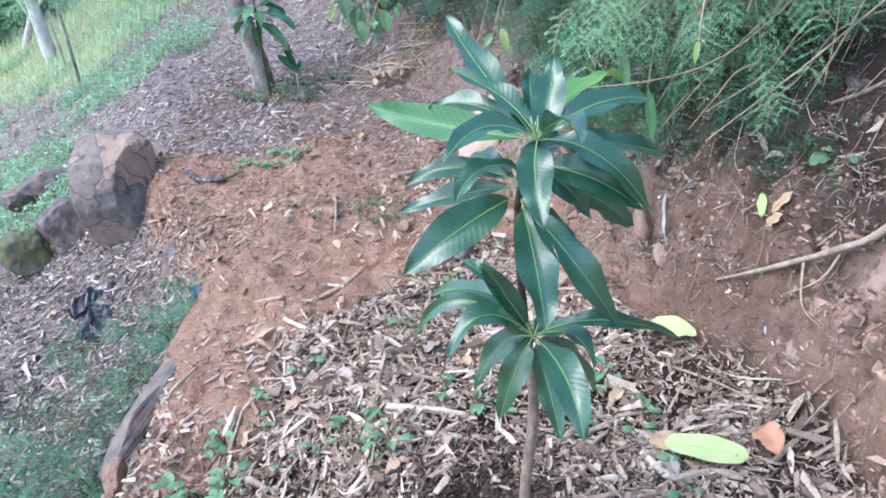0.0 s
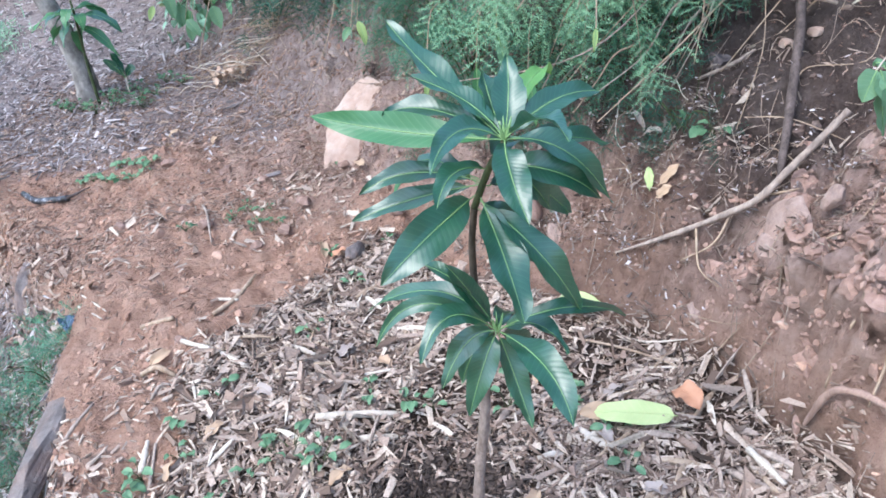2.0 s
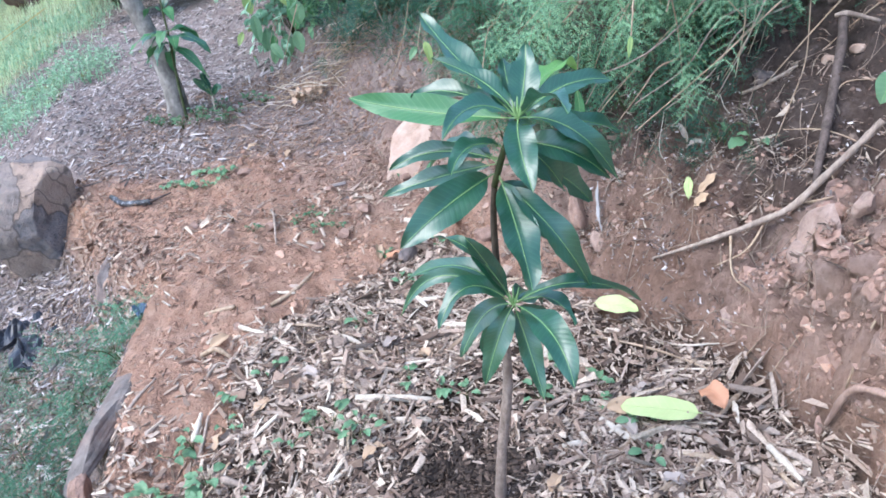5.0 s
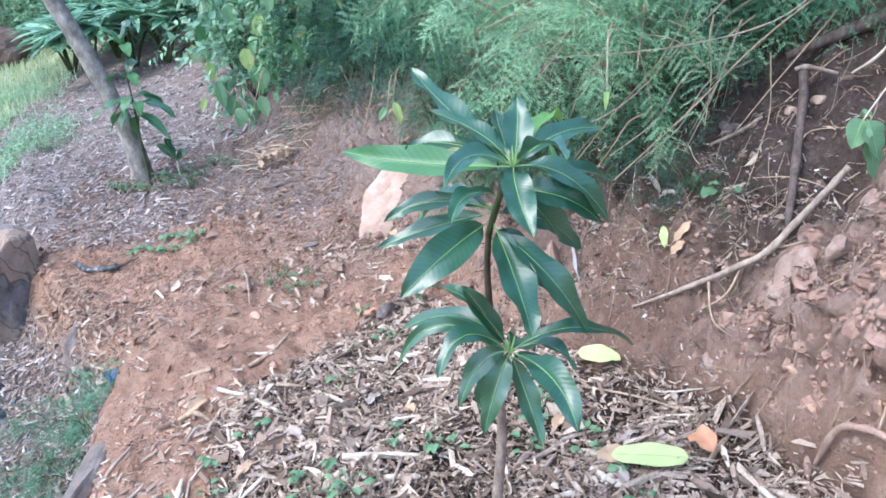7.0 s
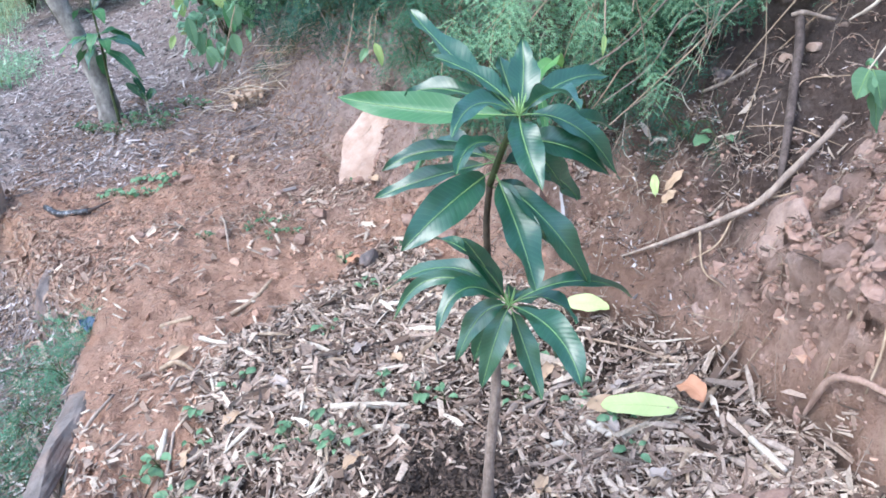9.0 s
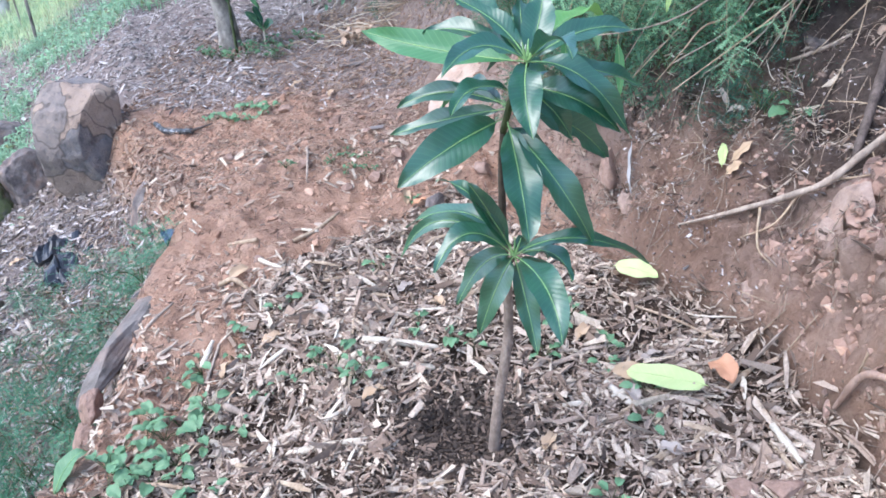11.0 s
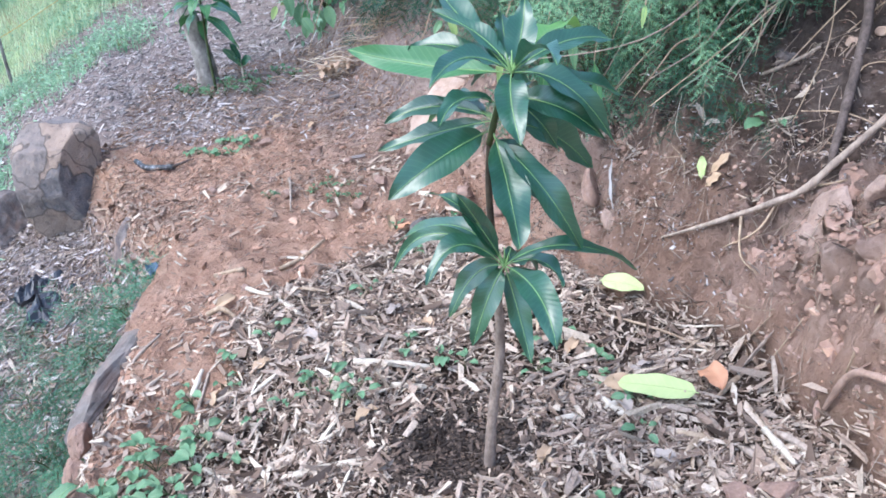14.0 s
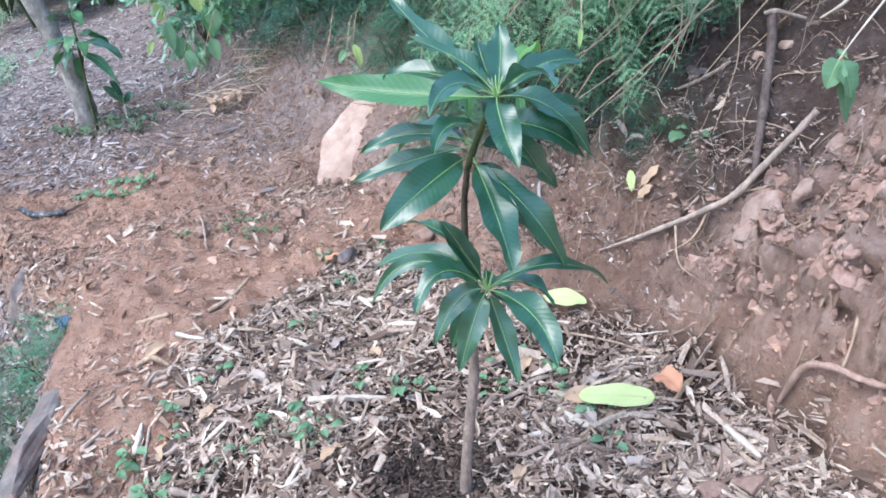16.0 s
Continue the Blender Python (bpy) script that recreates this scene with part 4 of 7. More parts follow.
def build_stones():
    rock("boulder", (-1.845, 4.15, -0.46), (0.44, 0.44, 0.59), (2, 5, -20), BOULDER_FACE, "large weathered grey-brown boulder at the terrace rim", 4, 2, 5, 0.10, "boulder", rough=0.05,
         flats=(((0.0, -0.45, 0.85), 0.40), ((0.84, -0.295, 0.15), 0.36), ((0.3, -0.9, 0.1), 0.40), ((0.34, -0.78, -0.35), 0.38), ((-0.716, -0.695, 0.0), 0.42), ((0.716, 0.695, 0.1), 0.41), ((0, 0.1, 1), 0.44), ((-0.7, 0.7, 0.1), 0.42)))
    rock("rim_stone", (-1.26, 3.22, -0.27), (0.10, 0.18, 0.26), (0, 18, 35), DARK_STONE, "dark upright stone shoring up the terrace rim", 7, 7, 4, 0.4, group="rim stones", rough=0.1)
    rock("rim_slab", (-1.015, 2.15, -0.15), (0.17, 0.68, 0.07), (0, -42, -5), stone_material("slab stone", (0.075, 0.064, 0.058), (0.142, 0.122, 0.11), (0.235, 0.202, 0.182), 16.0, earthy=0.35), "long dark grey stone slab holding the soil edge", 9, 6, 5, 0.5, group="rim stones", rough=0.035)
    rock("rim_stone", (-1.035, 1.85, -0.20), (0.06, 0.12, 0.10), (10, 20, 15), RED_STONE, "pinkish earth-stained stone at the end of the slab", 15, 9, 4, 0.5, group="rim stones", rough=0.1)
    rock("rim_stone", (-1.035, 1.76, -0.25), (0.06, 0.10, 0.12), (8, 15, 30), RED_STONE, "broken pinkish stone under the soil edge", 17, 9, 4, 0.5, group="rim stones", rough=0.1)
    rock("slope_stone", spot(-2.80, 5.10), (0.36, 0.28, 0.30), (0, 5, 20), DARK_STONE, "small grey stone among weeds on the slope", 21, 7, 4, 0.3, group="slope stones", rough=0.1)
    rock("slope_stone", spot(-2.28, 4.36), (0.28, 0.26, 0.28), (0, 0, 50), DARK_STONE, "dark angular stone beside the boulder", 23, 7, 4, 0.3, group="slope stones", rough=0.1)
    rock("mossy_stone", spot(-2.52, 4.26), (0.25, 0.24, 0.30), (0, 5, 10), MOSSY, "squarish stone covered with moss", 25, 7, 4, 0.2, group="slope stones", rough=0.1)
    rock("slope_stone", spot(-2.12, 2.82), (0.26, 0.30, 0.30), (0, 0, 70), DARK_STONE, "dark rounded stone on the lower slope", 27, 9, 4, 0.3, group="slope stones", rough=0.1)
    rock("pale_slab", (0.125, 3.42, 0.215), (0.21, 0.07, 0.56), lying((0.32, 0.10, 0.28), (-0.35, -0.75, 0.55)), PALE_SLAB, "pale pinkish stone slab leaning against the bank", 31, 7, 5, 0.5, "stone slab", rough=0.09)
    rock("pale_slab", (0.27, 3.36, 0.19), (0.20, 0.12, 0.36), lying((0.28, 0.15, 0.2), (-0.3, -0.7, 0.7)), RED_STONE, "reddish broken stone leaning beside the pale slab", 33, 7, 4, 0.5, "stone slab")
    for k, (x, y, z, w, h, d) in enumerate([
        (0.925, 1.66, 0.45, 0.12, 0.13, 0), (0.885, 1.645, 0.385, 0.095, 0.075, 0), (0.885, 1.41, 0.275, 0.095, 0.06, 0), (0.852, 1.40, 0.175, 0.10, 0.06, 0), (0.93, 1.34, 0.425, 0.05, 0.085, 0),
        (0.915, 1.30, 0.37, 0.10, 0.05, 0), (0.735, 1.735, 0.18, 0.05, 0.04, 0), (0.945, 1.48, 0.44, 0.05, 0.05, 0), (0.91, 1.52, 0.385, 0.06, 0.05, 0), (0.90, 1.22, 0.20, 0.08, 0.09, 0),
        (1.02, 2.25, 0.66, 0.12, 0.08, 1), (0.62, 2.33, 0.30, 0.11, 0.05, 0), (0.52, 2.22, 0.21, 0.08, 0.04, 0), (0.99, 1.60, 0.53, 0.07, 0.06, 0), (1.156, 1.71, 0.60, 0.10, 0.06, 0),
        (0.89, 1.29, 0.30, 0.055, 0.05, 0), (0.87, 1.24, 0.14, 0.06, 0.06, 0), (0.87, 1.49, 0.26, 0.05, 0.04, 0), (0.96, 1.40, 0.50, 0.06, 0.05, 0)]):
        rock("bank_stone", (x + 0.046, y + 0.012, z - 0.006), (w * 0.52, w * 1.05, h), (14 * math.sin(k * 2.3), 28 + 8 * math.cos(k), 14 * math.sin(k * 1.3)), DARK_STONE if d else BANK_EARTH,
             "dark stone bedded in the earth bank" if d else "red-brown stone bedded in the cut bank", 40 + k, 9, 3, 0.5, group="bank stones", rough=0.1)
    rock("bank_stone", (0.540, 2.360, 0.264), (0.125, 0.085, 0.05), lying((0.85, -0.45, 0.35), (-0.45, -0.5, 0.75)), RED_STONE, "flat pinkish slab of stone bedded at the bank foot", 97, 7, 4, 0.5, group="bank stones", rough=0.07)
    for k, (x, y, w) in enumerate([(-0.70, 3.87, 0.085), (0.04, 3.33, 0.06), (-0.24, 2.92, 0.06), (-0.53, 3.06, 0.055), (-0.60, 2.33, 0.055), (-0.30, 3.40, 0.06),
                                   (-0.86, 3.2, 0.05), (-0.45, 3.62, 0.07), (-0.15, 3.05, 0.06), (-0.35, 2.86, 0.045), (-0.62, 3.30, 0.06), (0.16, 2.80, 0.07), (0.26, 2.60, 0.08), (-0.9, 4.0, 0.06)]):
        rock("terrace_stone", spot(x, y), (w, w * 0.8, w * 0.6), (0, 0, 61 * k), RED_STONE, "small reddish stone lying on bare soil", 70 + k, 7, 3, 0.3, group="terrace stones")
    rock("grey_stone", spot(-0.02, 2.60), (0.06, 0.055, 0.075), (5, 10, 20), DARK_STONE, "small blue-grey stone at the mulch edge", 90, 7, 3, 0.25)
    rock("flat_stone", spot(0.60, 1.20), (0.065, 0.05, 0.035), (0, 5, 8), RED_STONE, "flat grey-brown stone half sunk in mulch", 92, 6, 3, 0.3, group="flat stones")
    rock("flat_stone", spot(0.675, 1.18), (0.075, 0.06, 0.04), (0, -5, 5), RED_STONE, "blocky brown stone half sunk in mulch", 94, 6, 3, 0.3, group="flat stones")
    rock("pebble", spot(1.19, 2.10), (0.05, 0.04, 0.03), (0, 20, 30), PALE_SLAB, "pale pebble on the bank beside the dark branch", 96, 6, 3, 0.2, group="pale pebbles")
    rock("pebble", spot(1.245, 2.06), (0.045, 0.035, 0.03), (0, 20, 80), PALE_SLAB, "pale grey pebble beside the dark branch", 98, 6, 3, 0.2, group="pale pebbles")


build_stones()


# ---------------------------------------------------------------- branches, roots, twigs and sticks
def over(points, lift=0.01):
    """Points of the plan laid on the ground; a third number is height above it."""
    if points[0][0] > 0.7:
        return [Vector((p[0], p[1], float(shape(p[0], p[1])) + 0.018 + lift + (0.5 * p[2] if len(p) > 2 else 0))) for p in points]
    return [spot(p[0], p[1], lift + (0.6 * p[2] if len(p) > 2 else 0)) for p in points]


ROOT = wood_material("red root bark", (0.22, 0.14, 0.105), (0.42, 0.29, 0.225))


def build_branches():
    v, f = tube_mesh([(0.652, 1.975, 0.258), (0.763, 1.885, 0.336), (0.874, 1.815, 0.410), (0.944, 1.772, 0.466), (1.0, 1.755, 0.536), (1.07, 1.74, 0.617), (1.126, 1.726, 0.688)], (0.003, 0.0072, 0.0092, 0.0105, 0.0092, 0.009), 9, 6, 0.13, 2)
    br = tagged(mesh_object("fallen_branch", v, f, BRANCH, smooth_shade=True), "pale weathered branch lying across the bank", "branch")
    for k, pts in enumerate([[(0.90, 1.815, 0.03), (0.84, 1.79, 0.03), (0.77, 1.83, 0.02)], [(0.95, 1.80, 0.04), (0.99, 1.75, 0.06), (1.02, 1.72, 0.05)], [(0.82, 1.85, 0.03), (0.80, 1.78, 0.03), (0.82, 1.70, 0.02)]]):
        v, f = tube_mesh(over(pts), (0.004, 0.003, 0.0015), 6, 5, 0.1, 4 + k)
        mesh_object("side_twig", v, f, TWIG, br, smooth_shade=True)
    v, f = tube_mesh([(1.222, 2.11, 0.872), (1.188, 2.045, 0.798), (1.138, 1.972, 0.718), (1.082, 1.892, 0.63), (1.035, 1.828, 0.553), (1.008, 1.79, 0.505)], (0.013, 0.0145, 0.014, 0.013, 0.011, 0.007), 10, 7, 0.09, 6)
    dk = tagged(mesh_object("dark_branch", v, f, DARK_BRANCH, smooth_shade=True), "dark rotting branch running down the bank", "branch")
    v, f = tube_mesh([(1.190, 2.10, 0.868), (1.225, 2.09, 0.872), (1.300, 2.06, 0.850)], (0.006, 0.008, 0.005), 7, 5, 0.12, 8)
    mesh_object("side_branch", v, f, BRANCH, dk, smooth_shade=True)
    stick("log", [(1.25, 2.24, 0.875), (1.33, 2.18, 0.925), (1.41, 2.10, 0.975), (1.53, 1.98, 1.05), (1.70, 1.84, 1.14)], (0.013, 0.018, 0.02, 0.021, 0.02), DARK_BRANCH, "dark fallen log lying high on the bank", "log", "", 10, 0.06, 12)
    stick("stick", [(1.30, 2.00, 0.86), (1.345, 1.97, 0.90), (1.375, 1.95, 0.945)], (0.003, 0.005, 0.005), PALE_TWIG, "whitish lichen-spotted stick on the bank", "stick", "loose sticks", 7, 0.2, 14)
    stick("root", [(0.826, 1.322, 0.13), (0.832, 1.312, 0.165), (0.842, 1.297, 0.218), (0.848, 1.276, 0.252), (0.856, 1.256, 0.268), (0.878, 1.214, 0.278), (0.90, 1.17, 0.275), (0.95, 1.12, 0.27)], (0.004, 0.0065, 0.0085, 0.009, 0.0088, 0.008, 0.0085, 0.007),
          ROOT, "thick bare root curving out of the cut bank", "root", "roots", 8, 0.18)
    stick("root", over([(0.86, 1.32), (0.90, 1.33, 0.015), (0.94, 1.32, 0.01)]), (0.003, 0.0035, 0.003), TWIG, "thin reddish root across the bank foot", "root", "roots", 6)
    stick("root", over([(0.89, 1.22), (0.92, 1.23, 0.02), (0.945, 1.27, 0.02)]), (0.003, 0.0035, 0.003), TWIG, "thin bent root beside a stone", "root", "roots", 6)
    rows = [
        ([(0.89, 1.585, 0.01), (0.96, 1.53, 0.015), (1.01, 1.50, 0.02), (1.065, 1.505, 0.03)], 0.004, TWIG, "bleached bent twig on the bank"),
        ([(0.70, 1.58, 0.01), (0.79, 1.55, 0.03), (0.855, 1.52, 0.04)], 0.004, TWIG, "dry brown twig leaning on the bank foot"),
        ([(0.755, 1.745, 0.01), (0.81, 1.63, 0.02), (0.855, 1.555, 0.01)], 0.0022, TWIG, "thin red-brown stalk on the bank"),
        ([(1.01, 1.98, 0.03), (1.08, 1.88, 0.05), (1.145, 1.74, 0.04)], 0.0032, TWIG, "thin pale twig crossing the dark branch"),
        ([(0.99, 2.20, 0.02), (1.05, 2.15, 0.02), (1.11, 2.12, 0.02)], 0.012, BRANCH, "short thick brown branch piece on the bank"),
        ([(1.12, 1.94, 0.02), (1.155, 1.945, 0.06), (1.25, 1.85, 0.06), (1.30, 1.87, 0.10)], 0.003, TWIG, "pale crooked twig on the bank"),
        ([(1.20, 2.25, 0.12), (1.12, 2.10, 0.06), (1.05, 2.03, 0.03), (0.99, 1.98, 0.01)], 0.0034, TWIG, "long hanging brown stem"),
        ([(1.14, 2.38, 0.10), (1.05, 2.30, 0.04), (0.97, 2.25, 0.0)], 0.003, TWIG, "dry stem rising from the bank"),
        ([(0.92, 2.42, 0.14), (0.86, 2.30, 0.06), (0.83, 2.20, 0.0)], 0.003, TWIG, "dry stem hanging over the bank"),
        ([(0.72, 2.15, 0.17), (0.74, 2.10, 0.10), (0.735, 2.05, 0.0)], 0.0025, TWIG, "thin dry upright stalk on the bank"),
        ([(0.74, 2.10, 0.12), (0.68, 2.18, 0.13)], 0.002, TWIG, "thin dry broken stalk"),
        ([(0.80, 2.32, 0.13), (0.76, 2.24, 0.08), (0.78, 2.16, 0.02)], 0.0025, PALE_TWIG, "pale dry stalk hanging from the bushes"),
        ([(0.93, 2.22, 0.12), (0.935, 2.16, 0.06), (0.98, 2.06, 0.01)], 0.0028, PALE_TWIG, "bleached stalk on the bank"),
        ([(0.92, 2.02, 0.02), (0.98, 1.98, 0.02)], 0.003, PALE_TWIG, "short pale twig on the bank"),
        ([(1.03, 1.86, 0.03), (1.05, 1.80, 0.04), (1.04, 1.73, 0.02)], 0.003, TWIG, "bleached twig beside the dark branch"),
        ([(-0.50, 2.42), (-0.42, 2.49, 0.012), (-0.36, 2.62, 0.008)], 0.008, TWIG, "curved brown stick on bare red soil"),
        ([(-0.73, 2.475, 0.01), (-0.62, 2.43, 0.01)], 0.0105, TWIG, "short thick stick on bare red soil"),
        ([(-0.06, 3.19), (0.0, 3.17, 0.01), (0.08, 3.19, 0.02)], 0.006, BRANCH, "short brown stick below the pale slab"),
        ([(-0.545, 3.25), (-0.52, 3.1, 0.01), (-0.51, 2.93)], 0.005, BRANCH, "thin brown root-like stick on soil"),
        ([(-0.42, 2.46), (-0.49, 2.53)], 0.006, PALE_TWIG, "pale wood splinter on soil"),
        ([(-0.235, 1.80), (-0.13, 1.79, 0.004), (-0.02, 1.77)], 0.011, PALE_TWIG, "long pale split wood piece in the mulch"),
        ([(-0.14, 1.72), (-0.04, 1.70)], 0.010, PALE_TWIG, "pale split wood piece in the mulch"),
        ([(-0.41, 1.485), (-0.32, 1.475), (-0.21, 1.465)], 0.011, PALE_TWIG, "bleached split wood piece in the mulch"),
        ([(-0.66, 1.745), (-0.59, 1.68, 0.006), (-0.51, 1.62)], 0.011, BRANCH, "pinkish brown wood piece at the mulch edge"),
        ([(0.61, 1.45), (0.625, 1.39), (0.64, 1.32)], 0.008, BRANCH, "grey stick in the mulch"),
        ([(0.64, 1.34), (0.69, 1.26), (0.75, 1.19)], 0.009, BRANCH, "long grey-brown stick in the mulch"),
        ([(0.71, 1.345), (0.73, 1.23)], 0.010, PALE_TWIG, "pale split wood strip in the mulch"),
        ([(0.39, 1.60), (0.415, 1.53), (0.46, 1.475)], 0.011, PALE_TWIG, "white bleached wood strip in the mulch"),
        ([(-0.62, 1.575), (-0.55, 1.52)], 0.009, PALE_TWIG, "pale stick at the mulch edge"),
        ([(0.13, 1.62), (0.22, 1.58), (0.33, 1.56)], 0.008, BRANCH, "grey curved stick behind the sapling stem"),
        ([(0.24, 1.68), (0.33, 1.71), (0.43, 1.77)], 0.007, BRANCH, "brown stick in the mulch"),
        ([(0.30, 1.83), (0.33, 1.93), (0.38, 1.96)], 0.009, PALE_TWIG, "broad pale wood splinter in the mulch"),
        ([(-0.59, 2.29, 0.01), (-0.48, 2.17, 0.015), (-0.40, 2.08, 0.01)], 0.008, PALE_TWIG, "grey thin branch on the mulch"),
        ([(-0.30, 2.0), (-0.2, 1.95), (-0.08, 1.92)], 0.008, BRANCH, "brown stick lying in the mulch"),
        ([(-0.66, 1.93), (-0.68, 1.82), (-0.71, 1.79)], 0.005, BRANCH, "pale forked stick at the mulch edge"),
        ([(-0.97, 2.0, 0.03), (-0.91, 2.07, 0.03), (-0.84, 2.14, 0.03)], 0.0065, BRANCH, "brown stick along the stone slab"),
        ([(-0.71, 2.22, 0.015), (-0.66, 2.20, 0.02), (-0.61, 2.165, 0.015)], 0.009, TWIG, "broad pale bark piece at the mulch edge"),
        ([(-0.67, 2.06, 0.005), (-0.64, 2.09, 0.02), (-0.60, 2.085, 0.005)], 0.005, BRANCH, "small curved brown twig at the mulch edge"),
        ([(-0.70, 1.86, 0.01), (-0.68, 1.94, 0.02)], 0.009, PALE_TWIG, "upright-split pale wood piece among weeds"),
        ([(-1.005, 1.94, 0.03), (-0.975, 2.0, 0.03)], 0.006, PALE_TWIG, "pale broken stick end by the slab"),
        ([(-0.985, 2.19, 0.03), (-0.91, 2.12, 0.03)], 0.005, PALE_TWIG, "short pale stick on the slab edge"),
        ([(-0.975, 2.77, 0.03), (-0.86, 2.56, 0.02)], 0.005, PALE_TWIG, "pale dry stalk at the terrace rim"),
        ([(-0.955, 2.78, 0.03), (-0.85, 2.60, 0.02)], 0.004, PALE_TWIG, "thin pale stalk at the terrace rim"),
        ([(0.55, 1.92, 0.0), (0.65, 1.80, 0.01), (0.75, 1.72, 0.0)], 0.0035, PALE_TWIG, "thin pale stalk at the bank foot"),
        ([(0.45, 1.90, 0.0), (0.60, 1.78, 0.015), (0.72, 1.64, 0.0)], 0.004, TWIG, "thin brown stalk at the bank foot"),
        ([(0.50, 1.72), (0.62, 1.70, 0.01), (0.72, 1.66)], 0.004, PALE_TWIG, "pale stalk on the mulch"),
        ([(0.66, 1.60), (0.76, 1.64, 0.01)], 0.004, TWIG, "brown stalk on the mulch"),
        ([(-0.66, 4.62), (-0.58, 4.50, 0.01), (-0.60, 4.35)], 0.006, BRANCH, "pale curved twig near the tree"),
        ([(-1.9, 3.2), (-1.75, 2.95)], 0.006, PALE_TWIG, "pale stick on the lower slope"),
        ([(-2.0, 3.0), (-1.85, 3.3), (-1.8, 3.55)], 0.006, PALE_TWIG, "long pale stick on the lower slope"),
        ([(-1.72, 2.8), (-1.55, 2.85)], 0.005, PALE_TWIG, "pale stick among dark weeds"),
    ]
    for k, (pts, r, mat, label) in enumerate(rows):
        r *= 0.52 if pts[0][0] > 0.6 and pts[0][1] > 1.45 else 1.0
        stick("stick" if r > 0.0045 else "twig", over(pts, r * 0.7), (r * 0.85, r, r * 0.95, r * 0.6), mat, label, "stick" if r > 0.0045 else "twig", "loose sticks", 7, 0.16, 20 + k, 5)


build_branches()


def build_rootlets():
    """Fine dead roots and stalks hanging on the bank, too many to count."""
    rng = random.Random(9)
    shapes = []
    for k in range(380):
        x, y = rng.uniform(0.5, 1.45), rng.uniform(1.05, 2.6)
        if x - float(toe_x(y)) < 0.02:
            continue
        a, ln = rng.uniform(0, 6.28), rng.uniform(0.03, 0.13)
        p = [spot(x, y, 0.004), spot(x + ln * 0.5 * math.cos(a), y + ln * 0.5 * math.sin(a), rng.uniform(0.004, 0.03)), spot(x + ln * math.cos(a + 0.2), y + ln * math.sin(a + 0.2), rng.uniform(0.002, 0.03))]
        shapes.append(tube_mesh(p, (0.0013, 0.0011, 0.0006), 4, 3, 0.15, k))
    for k in range(260):
        x, y = rng.uniform(-0.35, 0.45), rng.uniform(3.45, 4.9)
        if not -0.05 < x - float(toe_x(y)) < 0.5:
            continue
        a, ln = rng.uniform(0, 6.28), rng.uniform(0.05, 0.2)
        z = float(land(x, y))
        p = [(x, y, z), (x + ln * 0.5 * math.cos(a), y + ln * 0.5 * math.sin(a) - 0.02, z + rng.uniform(0.0, 0.06)), (x + ln * math.cos(a), y + ln * math.sin(a) - 0.02, z + rng.uniform(-0.04, 0.08))]
        shapes.append(tube_mesh(p, (0.0024, 0.002, 0.001), 4, 3, 0.15, k))
    tagged(mesh_object("rootlets", *join(*shapes), wood_material("dead root", (0.19, 0.13, 0.095), (0.46, 0.37, 0.29))), "fine dead roots and dry stalks on the bank", "roots", kind="stuff")


build_rootlets()


def build_splinters():
    """Larger splinters that stand out of the mulch, each lying loose."""
    rng = np.random.RandomState(31)
    x, y = sow(230, (-0.85, 0.85, 0.85, 2.55), lambda x, y: zones(x, y)[0] * (np.hypot(x - 0.02, y - 1.48) > 0.2) * ((x < 0.4) | (y < 1.75)), rng)
    for k in range(230):
        ln, w = rng.uniform(0.045, 0.13), rng.uniform(0.007, 0.017)
        a = rng.uniform(0, 6.28)
        p = Vector((math.cos(a), math.sin(a), 0)) * ln / 2
        c = spot(x[k], y[k], 0.012)
        e0, e1 = c - p, c + p
        e0.z, e1.z = float(land(e0.x, e0.y)) + rng.uniform(0.004, 0.018), float(land(e1.x, e1.y)) + rng.uniform(0.004, 0.022)
        v, f = tube_mesh([e0, (e0 + e1) / 2 + Vector((0, 0, rng.uniform(0, 0.006))), e1], (w * 0.3, w * 0.55, w * 0.5, w * 0.2), 6, 3, 0.22, 300 + k, 0.45)
        tagged(mesh_object("wood_splinter", v, f, (PALE_TWIG, BRANCH, TWIG)[k % 3]), "loose split wood splinter lying in the mulch", "wood splinter", "mulch splinters")


build_splinters()


# ---------------------------------------------------------------- fallen leaves and litter by hand
def simple_material(name, a, b, rough=0.6, scale=25, gloss=0.3):
    m = Mat(name, rough, gloss)
    n = m.noise(scale, 5, 0.65)
    return m.colour(m.mix(n, a, b)).relief(n, 0.4, 0.004).m


def normal_at(x, y):
    return Vector(normals(np.array([x]), np.array([y]))[0])


def fallen_leaf(name, p, q, width, arch, mat, label, seed, lift=0.02, **kw):
    a, b = spot(p[0], p[1], lift), spot(q[0], q[1], lift)
    kw.setdefault("face", normal_at((p[0] + q[0]) / 2, (p[1] + q[1]) / 2))
    blade, rib = leaf_mesh(a, b, width, arch, seed=seed, petiole=0.04, **kw)
    ob = mesh_object(name, blade[0], blade[1], mat, None, "", True, blade[2])
    mesh_object("midrib", rib[0], rib[1], mat, ob, smooth_shade=True)
    return tagged(ob, label, "leaf")


